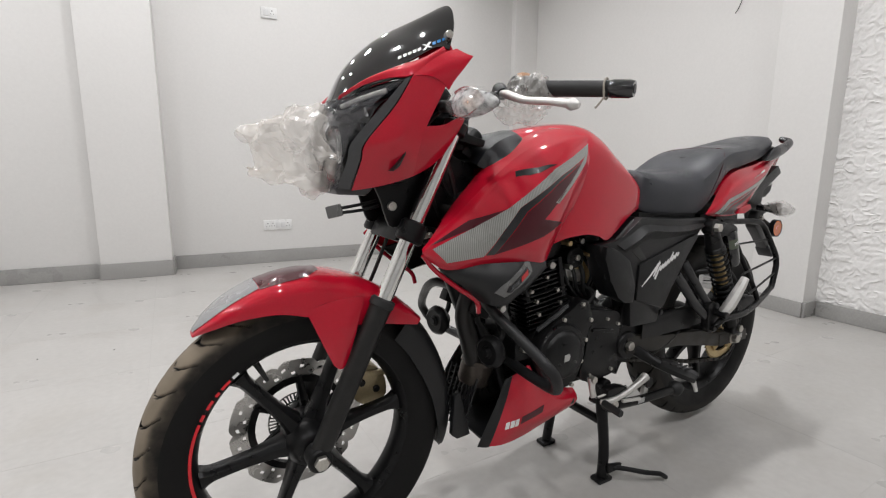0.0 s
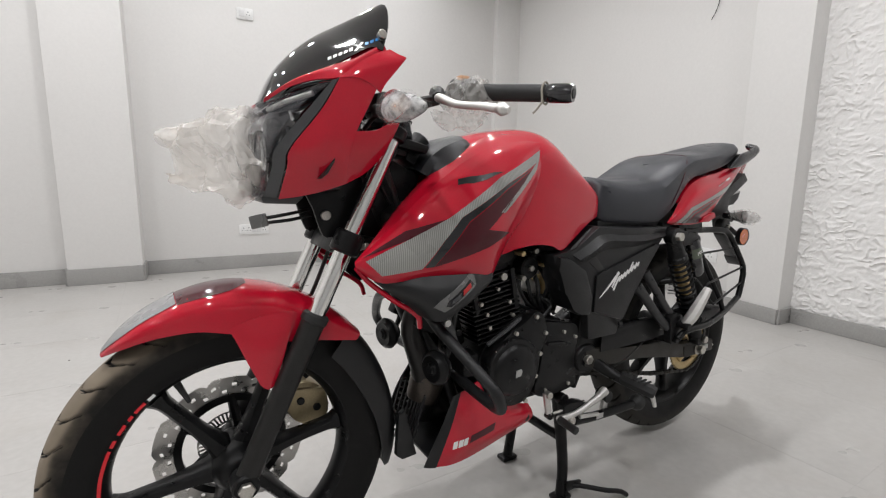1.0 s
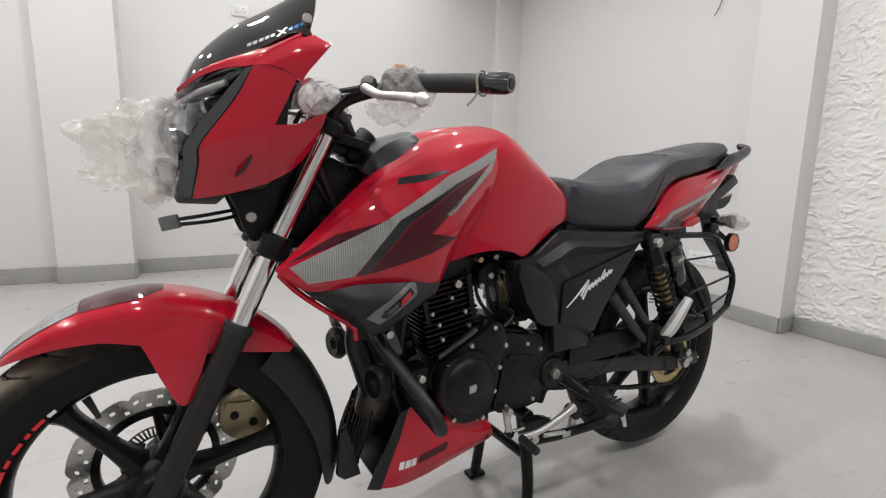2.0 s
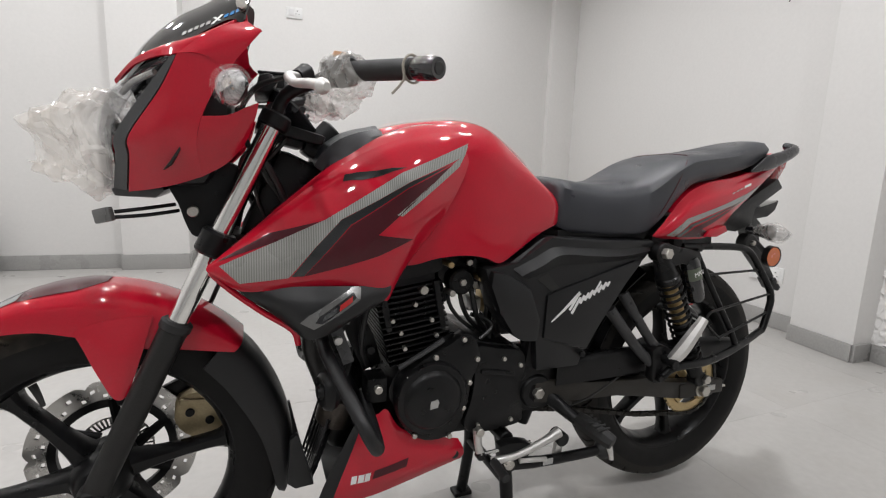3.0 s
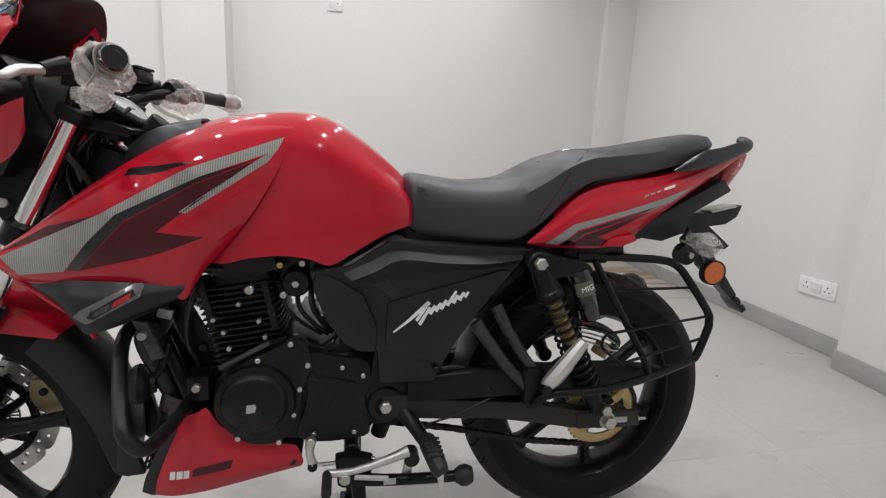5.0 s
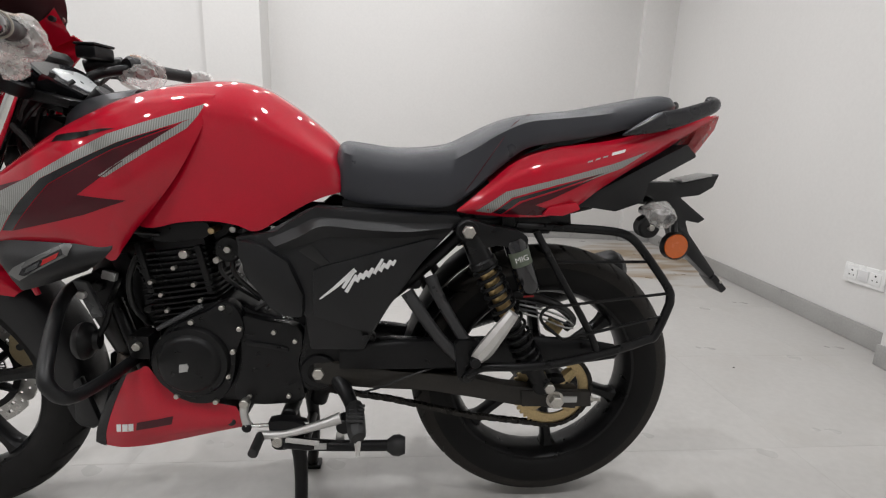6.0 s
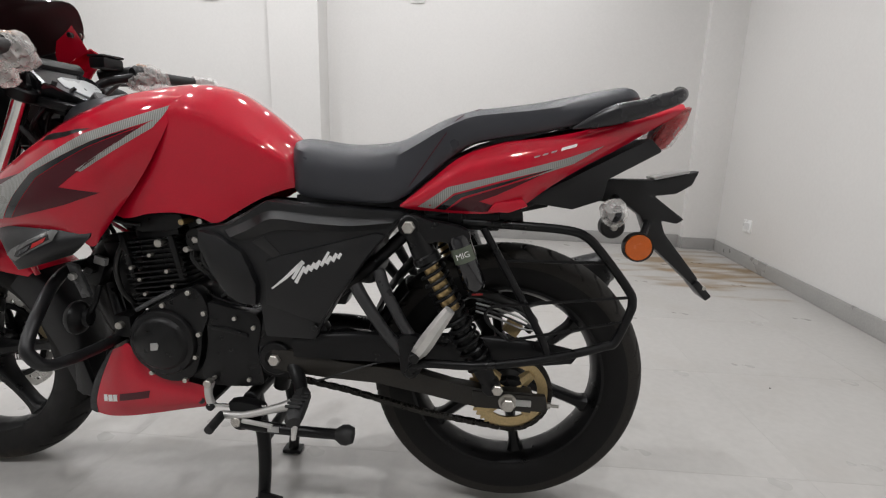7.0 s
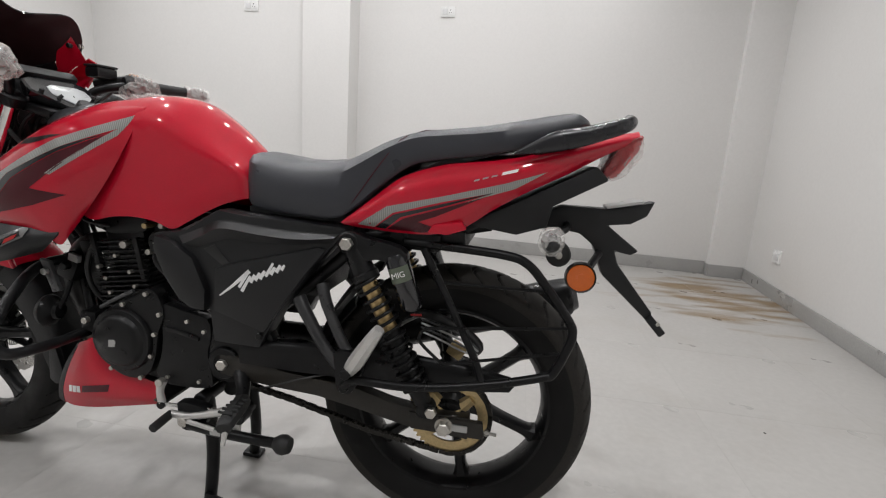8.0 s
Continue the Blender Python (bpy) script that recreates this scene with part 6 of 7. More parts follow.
ex = part("exhaust_pipe", tube([(-0.185, -0.01, 0.605), (-0.262, -0.030, 0.592), (-0.300, -0.034, 0.515), (-0.278, -0.028, 0.44), (-0.246, -0.012, 0.35), (-0.225, 0.02, 0.27), (0.05, 0.10, 0.245), (0.22, 0.13, 0.29), (0.36, 0.165, 0.36)], [0.019, 0.019, 0.021, 0.024, 0.024, 0.024, 0.024, 0.024, 0.026], 16, 5), EXH, bike, "black exhaust pipe and silencer")
part("silencer", tube([(0.34, 0.165, 0.35), (0.38, 0.170, 0.365), (0.50, 0.178, 0.41), (0.75, 0.188, 0.495), (0.885, 0.193, 0.540), (0.905, 0.194, 0.546)], [0.026, 0.040, 0.047, 0.050, 0.048, 0.040], 20, 4), SATIN, ex)
part("end_cap", tube([(0.900, 0.194, 0.545), (0.916, 0.195, 0.550)], [0.041, 0.034], 20, 1), GREY, ex)
for sy in (-1, 1):
    hx, hy, hz = (-0.287, -0.118, 0.446) if sy < 0 else (-0.304, 0.085, 0.460)
    horn = part("horn", lathe([(-0.012, 0.0), (-0.012, 0.012), (-0.008, 0.014), (-0.010, 0.027), (-0.004, 0.034), (0.004, 0.037), (0.014, 0.033), (0.022, 0.020), (0.030, 0.018), (0.030, 0.0)], (0, 0, 0), 32), SATIN, bike, "round black disc horn")
    horn.matrix_basis = pose(hx, hy, hz, 0, 0, -78)
    part("horn_stay", tube([(0, 0.02, 0.0), (0.0, 0.04, 0.03), (-0.01, 0.05, 0.07)], 0.006, 8), SATIN, horn)
    part("horn_centre", lathe([(-0.016, 0), (-0.016, 0.008), (-0.011, 0.010)], (0, 0, 0), 20), CAST, horn)

# crash guard
for sy in (-1, 1):
    cg = part("crash_guard", tube([(-0.285, sy * 0.045, 0.555), (-0.294, sy * 0.105, 0.553), (-0.293, sy * 0.150, 0.534), (-0.272, sy * 0.215, 0.493), (-0.252, sy * 0.264, 0.455), (-0.241, sy * 0.274, 0.432), (-0.226, sy * 0.256, 0.405), (-0.216, sy * 0.185, 0.397), (-0.210, sy * 0.115, 0.397), (-0.204, sy * 0.05, 0.400)], 0.0116, 14, 5), PLASTIC, bike, "matt black leg guard bar")
    part("guard_bracket", block((-0.272, sy * 0.062, 0.538), (0.045, 0.03, 0.06), 0.005, (0, 25, 0)), SATIN, cg)
    part("guard_bolt", rod((-0.268, sy * 0.092, 0.545), (-0.268, sy * 0.07, 0.545), 0.010, 8), CAST, cg)
    part("lower_bracket", block((-0.190, sy * 0.085, 0.428), (0.04, 0.05, 0.05), 0.006), SATIN, cg)
    part("lower_bolt", rod((-0.190, sy * 0.122, 0.434), (-0.190, sy * 0.10, 0.434), 0.008, 8), ZINC, cg)
part("wire_clip", block((-0.250, -0.075, 0.565), (0.026, 0.012, 0.018), 0.002, (0, 15, 0)), SILVER, bike, "pale wire clip")

# belly pan
pans = {}
for sy in (-1, 1):
    g = [[(-0.272, 0.108, 0.214), (-0.262, 0.118, 0.255), (-0.240, 0.120, 0.315), (-0.216, 0.112, 0.374)],
         [(-0.235, 0.115, 0.213), (-0.220, 0.127, 0.258), (-0.205, 0.128, 0.322), (-0.190, 0.118, 0.386)],
         [(-0.185, 0.114, 0.217), (-0.175, 0.128, 0.262), (-0.168, 0.128, 0.322), (-0.172, 0.118, 0.392)],
         [(-0.130, 0.110, 0.226), (-0.126, 0.124, 0.258), (-0.126, 0.124, 0.302), (-0.142, 0.114, 0.347)],
         [(-0.060, 0.106, 0.240), (-0.058, 0.118, 0.262), (-0.062, 0.118, 0.288), (-0.073, 0.110, 0.316)],
         [(-0.004, 0.102, 0.250), (0.000, 0.108, 0.264), (-0.004, 0.108, 0.280), (-0.014, 0.104, 0.298)]]
    g = [[Vector((x, sy * y, z)) for x, y, z in r] for r in g]
    pan = part("belly_pan", patch(g, 4, 5, 0.003, (-0.13, 0, 0.3)), [RED, PLASTIC], bike, "glossy red belly pan with white and dark marks")
    gb = [[(-0.272, 0.109, 0.213), (-0.262, 0.1185, 0.255), (-0.240, 0.1205, 0.315), (-0.216, 0.1125, 0.374)], [(-0.285, 0.105, 0.214), (-0.274, 0.114, 0.255), (-0.250, 0.117, 0.315), (-0.224, 0.109, 0.370)], [(-0.297, 0.100, 0.216), (-0.285, 0.108, 0.256), (-0.259, 0.112, 0.314), (-0.230, 0.105, 0.366)]]
    pan_lip = part("pan_edge", patch([[Vector((x, sy * y, z)) for x, y, z in r] for r in gb], 3, 4, 0.003, (-0.13, 0, 0.3)), PLASTIC, pan, "black plastic leading edge")
    part("pan_grommet", rod((-0.022, sy * 0.100, 0.266), (-0.022, sy * 0.1125, 0.267), 0.009, 18), GRIPRUB, pan)
    pans[sy] = pan
P = pans[-1]
for a, w in ((0.0, 0.010), (0.0125, 0.011), (0.025, 0.010)):
    decal("pan_mark", [[(-0.240 + a, 0.254 + a * 0.13), (-0.238 + a, 0.271 + a * 0.13), (-0.238 + a + w, 0.2725 + a * 0.13), (-0.240 + a + w, 0.2555 + a * 0.13)]], P, WHITE, P, step=0.03)
decal("pan_mark", [[(-0.200, 0.260), (-0.196, 0.278), (-0.128, 0.290), (-0.132, 0.272)]], P, MAROON, P, "dark mark kept as a plain bar", step=0.02)
band = part("exhaust_band", lathe([(-0.030, 0.026), (-0.032, 0.034), (-0.024, 0.038), (0.010, 0.040), (0.022, 0.037), (0.026, 0.026), (-0.030, 0.026)], (0, 0, 0), 32, "Z"), BRONZE, bike, "bronze-tinted exhaust clamp band")
band.matrix_basis = pose(-0.248, -0.013, 0.356, 0, 17, 0)
part("band_rim", lathe([(0.018, 0.037), (0.018, 0.0425), (0.026, 0.0425), (0.026, 0.037)], (0, 0, 0), 32, "Z"), BRONZE, band)
part("guard_plate", prism([(-0.286, 0.570), (-0.262, 0.566), (-0.238, 0.500), (-0.258, 0.494)], -0.128, -0.118, 0.002), GREY, bike)
part("plate_bolt", rod((-0.269, -0.137, 0.543), (-0.269, -0.126, 0.543), 0.008, 8), ALLOY, bike)
fnd = part("front_fender_screen", prism([(-0.350, 0.245), (-0.345, 0.335), (-0.330, 0.345), (-0.318, 0.30), (-0.300, 0.235), (-0.335, 0.232)], -0.075, -0.060, 0.004), PLASTIC, bike, "black plastic engine guard with a mesh")
msh = bmesh.new()
for k in range(9):
    z = 0.235 + 0.014 * k
    tube([(-0.305 + 0.004 * k, -0.055, z), (-0.285 + 0.005 * k, 0.0, z), (-0.305 + 0.004 * k, 0.055, z)], 0.0028, 6, 3, msh)
for k in range(9):
    y = -0.055 + 0.0138 * k
    tube([(-0.312 + 0.01 * (1 - (y / 0.055) ** 2), y, 0.225), (-0.272 + 0.01 * (1 - (y / 0.055) ** 2), y, 0.355)], 0.0028, 6, 1, msh)
part("mesh_screen", msh, PLASTIC, fnd)
part("screen_frame", prism([(-0.36, 0.245), (-0.35, 0.335), (-0.335, 0.345), (-0.325, 0.30), (-0.31, 0.235), (-0.34, 0.228)], 0.060, 0.075, 0.004), PLASTIC, fnd)
part("pan_floor", block((-0.14, 0, 0.236), (0.27, 0.19, 0.008), 0.003, (0, -7, 0)), PLASTIC, fnd)

# swingarm, chain, sprocket
sw = part("swingarm", prism([(0.150, 0.412), (0.230, 0.404), (0.300, 0.392), (0.360, 0.387), (0.465, 0.379), (0.535, 0.362), (0.617, 0.352), (0.700, 0.353), (0.700, 0.306), (0.567, 0.314), (0.485, 0.330), (0.377, 0.348), (0.269, 0.352), (0.150, 0.362)], -0.127, -0.098, 0.004), DUSTSTEEL, bike, "dusty black steel swingarm")
part("right_arm", tube([(0.158, 0.095, 0.386), (0.30, 0.098, 0.385), (0.50, 0.105, 0.35), (0.725, 0.113, 0.33)], [0.026, 0.024, 0.021, 0.018], 12, 4), SATIN, sw)
part("cross_tube", rod((0.158, -0.10, 0.386), (0.158, 0.10, 0.386), 0.03, 20), SATIN, sw)
part("arm_web", prism([(0.22, 0.435), (0.30, 0.450), (0.45, 0.445), (0.475, 0.40), (0.44, 0.362), (0.36, 0.372), (0.24, 0.372), (0.19, 0.40), (0.19, 0.44)], -0.105, -0.080, 0.003), SATIN, sw)
part("end_plate", prism([(0.575, 0.350), (0.727, 0.348), (0.733, 0.312), (0.580, 0.312)], -0.130, -0.116, 0.004), DUSTSTEEL, sw)
part("web_bolt", rod((0.306, -0.114, 0.405), (0.306, -0.100, 0.405), 0.0105, 20), ZINC, sw)
part("axle_nut", rod((0.650, -0.148, 0.330), (0.650, -0.128, 0.330), 0.0145, 6), ZINC, sw, "pale rear axle nut")
part("axle_washer", rod((0.650, -0.133, 0.330), (0.650, -0.129, 0.330), 0.019, 20), ZINC, sw)
part("adjuster_slot", block((0.682, -0.1315, 0.331), (0.032, 0.004, 0.014), 0.0015), SILVER, sw)
part("adjuster_bolt", rod((0.725, -0.115, 0.322), (0.757, -0.115, 0.320), 0.0035, 8), ZINC, sw)
part("adjuster_nut", rod((0.732, -0.115, 0.3215), (0.740, -0.115, 0.321), 0.0068, 6), ZINC, sw)
part("chain_guard", patch([[(x, -0.112 - 0.010 * e, z) for x, z, e in ((0.20, 0.446, 1), (0.32, 0.458, 1), (0.42, 0.464, 1), (0.52, 0.470, 1), (0.60, 0.470, 1), (0.70, 0.463, 0.7), (0.772, 0.450, 0.2))],
    [(x, -0.122 - 0.009 * e, z) for x, z, e in ((0.20, 0.436, 1), (0.32, 0.448, 1), (0.42, 0.454, 1), (0.52, 0.460, 1), (0.60, 0.460, 1), (0.70, 0.454, 0.7), (0.782, 0.440, 0.2))],
    [(x, -0.122 - 0.009 * e, z) for x, z, e in ((0.20, 0.398, 1), (0.32, 0.398, 1), (0.42, 0.402, 1), (0.52, 0.408, 1), (0.60, 0.412, 1), (0.70, 0.414, 0.7), (0.772, 0.422, 0.2))]], 4, 3, 0.002, (0.5, 0, 0.3)), SATIN, sw, "dusty black chain guard")
SPC = (0.655, -0.090, 0.333)
bm = bmesh.new()
seg = 44 * 4
ring_o, ring_i = [], []
for k in range(seg):
    a = 2 * math.pi * k / seg
    r = 0.084 + (0.0045 if k % 4 in (0, 1) else -0.001)
    for lst, y in ((ring_o, -0.0025), (ring_i, 0.0025)):
        lst.append([bm.verts.new((SPC[0] + q * math.cos(a), SPC[1] + y, SPC[2] + q * math.sin(a))) for q in (0.060, r)])
for k in range(seg):
    n = (k + 1) % seg
    bm.faces.new([ring_o[k][0], ring_o[n][0], ring_o[n][1], ring_o[k][1]])
    bm.faces.new([ring_i[k][0], ring_i[k][1], ring_i[n][1], ring_i[n][0]])
    for j in (0, 1):
        bm.faces.new([ring_o[k][j], ring_o[n][j], ring_i[n][j], ring_i[k][j]])
spk = part("sprocket", bm, BRASSY, bike, "yellow passivated rear sprocket")
bm = bmesh.new()
for k in range(4):
    a = radians(45 + 90 * k)
    tube([(SPC[0], SPC[1], SPC[2]), (SPC[0] + 0.064 * math.cos(a), SPC[1], SPC[2] + 0.064 * math.sin(a))], [0.02, 0.012], 8, 1, bm)
part("sprocket_arms", bm, BRASSY, spk)
part("sprocket_hub", rod((SPC[0], -0.105, SPC[2]), (SPC[0], -0.065, SPC[2]), 0.042, 28), SATIN, spk)
# chain run, link by link in one part
fr_c, fr_r, rr = Vector((0.105, 0.372)), 0.030, 0.0865
path = []
for k in range(60):
    a = radians(-98 + 190 * k / 59)
    path.append(Vector((SPC[0] + rr * math.cos(a), SPC[2] + rr * math.sin(a))))
for k in range(30):
    a = radians(92 + 170 * k / 29)
    path.append(Vector((fr_c.x + fr_r * math.cos(a), fr_c.y + fr_r * math.sin(a))))
path.append(Vector((0.30, 0.309)))
path.append(Vector((0.48, 0.268)))
path.append(path[0])
dense = []
for a, b in zip(path, path[1:]):
    n = max(1, int((b - a).length / 0.001))
    dense += [a.lerp(b, i / n) for i in range(n)]
bm = bmesh.new()
acc, last, pitch, flip = 0.0, dense[0], 0.0127, False
prev = dense[0]
for p in dense:
    acc += (p - last).length
    last = p
    if acc >= pitch:
        mid, d = (prev + p) / 2, (p - prev)
        ang = -math.degrees(math.atan2(d.y, d.x))
        for sy in (-1, 1):
            block((mid.x, SPC[1] + sy * (0.0062 if flip else 0.0045), mid.y), (0.0185, 0.0016, 0.0095), 0.0006, (0, ang, 0), bm)
        tube([(p.x, SPC[1] - 0.007, p.y), (p.x, SPC[1] + 0.007, p.y)], 0.0038, 8, 1, bm)
        prev, acc, flip = p, 0.0, not flip
part("drive_chain", bm, CHAIN, bike, "dark oiled drive chain", smooth=30)

# shocks
for sy in (-1, 1):
    y = sy * 0.142
    t0, b0 = Vector((0.440, y, 0.690)), Vector((0.612, y, 0.372))
    d = (b0 - t0).normalized()
    sh = part("shock_absorber", rod(t0 + d * 0.055, t0 + d * 0.205, 0.0165, 18), GOLD, bike, "gas shock absorber with a black spring and gold body")
    part("top_eye", rod(t0 + Vector((0, -0.016, 0)), t0 + Vector((0, 0.016, 0)), 0.022, 24), SATIN, sh)
    part("top_nut", rod(t0 + Vector((0, sy * 0.012, 0)), t0 + Vector((0, sy * 0.030, 0)), 0.0125, 6), ZINC, sh, "bright top nut")
    part("upper_body", tube([t0, t0 + d * 0.025, t0 + d * 0.05, t0 + d * 0.066], [0.018, 0.020, 0.023, 0.024], 18, 2), SATIN, sh)
    part("preload_collar", rod(t0 + d * 0.062, t0 + d * 0.080, 0.027, 24), CAST, sh)
    part("lower_body", tube([t0 + d * 0.185, t0 + d * 0.20, t0 + d * 0.325, b0], [0.012, 0.019, 0.019, 0.015], 18, 2), SATIN, sh)
    u = d.cross(Vector((0, 1, 0))).normalized()
    v = d.cross(u)
    pts = []
    turns = 14
    for k in range(int(turns * 16) + 1):
        a = 2 * math.pi * k / 16
        pts.append(t0 + d * (0.078 + 0.245 * (k / (turns * 16))) + (u * math.cos(a) + v * math.sin(a)) * 0.0250)
    part("spring", tube(pts, 0.0036, 8, 1), SATIN, sh, "black coil spring")
    part("bottom_eye", rod(b0 + Vector((0, -0.015, 0)), b0 + Vector((0, 0.015, 0)), 0.019, 20), SATIN, sh)
    part("bottom_bolt", rod((0.625, y + sy * 0.010, 0.372), (0.625, y + sy * 0.024, 0.372), 0.0115, 6), ZINC, sh)
    r0, r1 = Vector((0.530, y, 0.676)), Vector((0.572, y, 0.572))
    rv = part("gas_reservoir", tube([r0, r0.lerp(r1, 0.08), r0.lerp(r1, 0.92), r1], [0.018, 0.0225, 0.0225, 0.017], 24, 1), GLOSSBLACK, sh, "black gas reservoir with a grey-green label")
    part("reservoir_arm", prism(smooth_poly([(0.424, 0.700), (0.444, 0.713), (0.475, 0.704), (0.535, 0.694), (0.556, 0.678), (0.545, 0.656), (0.500, 0.664), (0.462, 0.655), (0.440, 0.668)], 3), y - 0.014, y + 0.014, 0.005), CAST, rv)
    if sy < 0:
        dd = (r1 - r0).normalized()
        a0, a1 = r0 + dd * 0.022, r0 + dd * 0.052
        n1 = Vector((0, -1, 0))
        n2 = dd.cross(n1)
        rows = []
        for p in (a0, a1):
            rows.append([p + (n1 * math.cos(q) + n2 * math.sin(q)) * 0.0230 for q in [radians(-62 + 124 * k / 10) for k in range(11)]])
        bm = bmesh.new()
        sheet(bm, rows)
        part("reservoir_label", bm, mat("label_green_grey", (0.10, 0.12, 0.085), 0.4, vary=0.08, bump=0.0), rv)
        cu = bpy.data.curves.new("label_text", "FONT")
        cu.body, cu.size, cu.align_x, cu.align_y, cu.extrude = "MIG", 0.0155, "CENTER", "CENTER", 0.0002
        tmp = new("label_text_curve", cu)
        bpy.context.view_layer.update()
        me = bpy.data.meshes.new_from_object(tmp.evaluated_get(bpy.context.evaluated_depsgraph_get()))
        bpy.data.objects.remove(tmp)
        lt = new("label_text", me)
        me.materials.append(WHITE)
        lt.parent = rv
        c = (a0 + a1) / 2 + Vector((0, -0.0236, 0))
        lt.matrix_basis = pose(c.x, c.y, c.z, 90, 0, 0) @ pose(0, 0, 0, 0, 0, 22)

# foot controls
for sy in (-1, 1):
    o = lambda v: (v[0], sy * v[1], v[2])
    arm = part("footrest_bracket", tube([o((0.330, 0.125, 0.560)), o((0.352, 0.135, 0.530)), o((0.400, 0.150, 0.470)), o((0.452, 0.160, 0.425))], [0.014, 0.013, 0.012, 0.013], 10, 4), CASTGREY, bike, "black cast pillion footrest bracket")
    part("upper_arm", tube([o((0.375, 0.115, 0.590)), o((0.392, 0.130, 0.555)), o((0.430, 0.148, 0.495)), o((0.462, 0.160, 0.455))], [0.013, 0.012, 0.011, 0.012], 10, 4), CASTGREY, arm)
    part("bracket_end", prism(smooth_poly([(0.425, 0.470), (0.462, 0.478), (0.485, 0.455), (0.470, 0.400), (0.450, 0.388), (0.432, 0.405)], 3), sy * 0.150, sy * 0.172, 0.004), SATIN, arm)
    part("bracket_bolt", rod(o((0.452, 0.170, 0.404)), o((0.452, 0.182, 0.404)), 0.0095, 8), CAST, arm)
    pg = part("pillion_peg", tube([o((0.464, 0.186, 0.447)), o((0.480, 0.196, 0.472)), o((0.508, 0.204, 0.520)), o((0.526, 0.207, 0.549))], [0.012, 0.0165, 0.014, 0.011], 8, 3), ALLOY, arm, "bare aluminium folded pillion peg")
    part("peg_pivot", rod(o((0.462, 0.165, 0.450)), o((0.462, 0.205, 0.446)), 0.0105, 12), SATIN, pg)
    # rider's peg
    rp = part("rider_peg", tube([o((0.190, 0.110, 0.372)), o((0.215, 0.140, 0.350)), o((0.232, 0.175, 0.336)), o((0.240, 0.19, 0.334))], [0.017, 0.015, 0.013, 0.011], 10, 4), SATIN, bike, "black footpeg with a rubber pad")
    part("peg_rubber", tube([o((0.232, 0.172, 0.340)), o((0.236, 0.182, 0.338)), o((0.246, 0.250, 0.332)), o((0.249, 0.262, 0.330))], [0.014, 0.018, 0.017, 0.013], 8, 2), GRIPRUB, rp, "ribbed rubber pad")
    for k in range(5):
        part("pad_rib", rod(o((0.226, 0.190 + 0.013 * k, 0.3505)), o((0.256, 0.190 + 0.013 * k, 0.3505)), 0.0028, 6), GRIPRUB, rp)
    part("peg_feeler", tube([o((0.248, 0.252, 0.324)), o((0.249, 0.260, 0.306)), o((0.249, 0.263, 0.296))], [0.007, 0.005, 0.0045], 10, 2), ALLOY, rp, "short bright feeler bolt")
gl = part("gear_lever", tube([(0.045, -0.150, 0.262), (0.10, -0.155, 0.268), (0.165, -0.155, 0.288), (0.205, -0.150, 0.300)], [0.009, 0.0075, 0.009, 0.012], 10, 4), ALLOY, bike, "bare aluminium gear lever")
part("lever_tip", rod((0.048, -0.205, 0.258), (0.048, -0.150, 0.262), 0.0095, 16), GRIPRUB, gl)
part("lever_boss", rod((0.212, -0.160, 0.284), (0.212, -0.125, 0.284), 0.0155, 18), CAST, gl)
part("link_rod", rod((0.022, -0.142, 0.277), (0.140, -0.142, 0.283), 0.0042, 10), CHROME, gl, "bright link rod")
part("link_joint", rod((0.020, -0.150, 0.276), (0.020, -0.134, 0.276), 0.0095, 14), CAST, gl)
part("shaft_arm", tube([(0.016, -0.135, 0.328), (0.014, -0.140, 0.305), (0.020, -0.142, 0.280)], [0.011, 0.008, 0.0085], 12, 3), ALLOY, gl, "bright gear shaft arm")
part("shaft_bolt", rod((0.016, -0.148, 0.327), (0.016, -0.132, 0.327), 0.009, 12), ZINC, gl)
part("return_tab", block((0.205, -0.150, 0.262), (0.018, 0.012, 0.04), 0.003, (0, 8, 0)), ALLOY, gl)

# stands
cs = part("centre_stand", tube([(0.095, -0.095, 0.285), (0.112, -0.098, 0.18), (0.116, -0.108, 0.09), (0.110, -0.112, 0.012)], [0.017, 0.015, 0.014, 0.014], 12, 3), SATIN, bike, "black steel centre stand, down on the floor")
part("right_leg", tube([(0.095, 0.075, 0.285), (0.108, 0.080, 0.18), (0.108, 0.092, 0.09), (0.100, 0.096, 0.012)], [0.017, 0.015, 0.014, 0.014], 12, 3), SATIN, cs)
part("stand_bridge", rod((0.112, -0.098, 0.17), (0.108, 0.080, 0.17), 0.012, 12), SATIN, cs)
part("stand_pivot", rod((0.095, -0.12, 0.285), (0.095, 0.10, 0.285), 0.016, 16), SATIN, cs)
for sy, x in ((-1, 0.110), (1, 0.100)):
    part("foot_plate", block((x, -0.112 if sy < 0 else 0.096, 0.0127), (0.05, 0.034, 0.012), 0.004), SATIN, cs)
part("stand_tang", tube([(0.115, -0.112, 0.040), (0.150, -0.140, 0.045), (0.200, -0.180, 0.040), (0.240, -0.195, 0.032), (0.262, -0.200, 0.018)], 0.0065, 10, 4), SATIN, cs)
part("tang_gusset", prism([(0.112, 0.062), (0.165, 0.050), (0.160, 0.036), (0.112, 0.034)], -0.132, -0.124, 0.002), SATIN, cs)
sd = part("side_stand", tube([(0.095, -0.150, 0.248), (0.16, -0.158, 0.245), (0.25, -0.163, 0.246), (0.305, -0.164, 0.247)], [0.014, 0.0115, 0.011, 0.011], 12, 3), SATIN, bike, "black side stand, folded up")
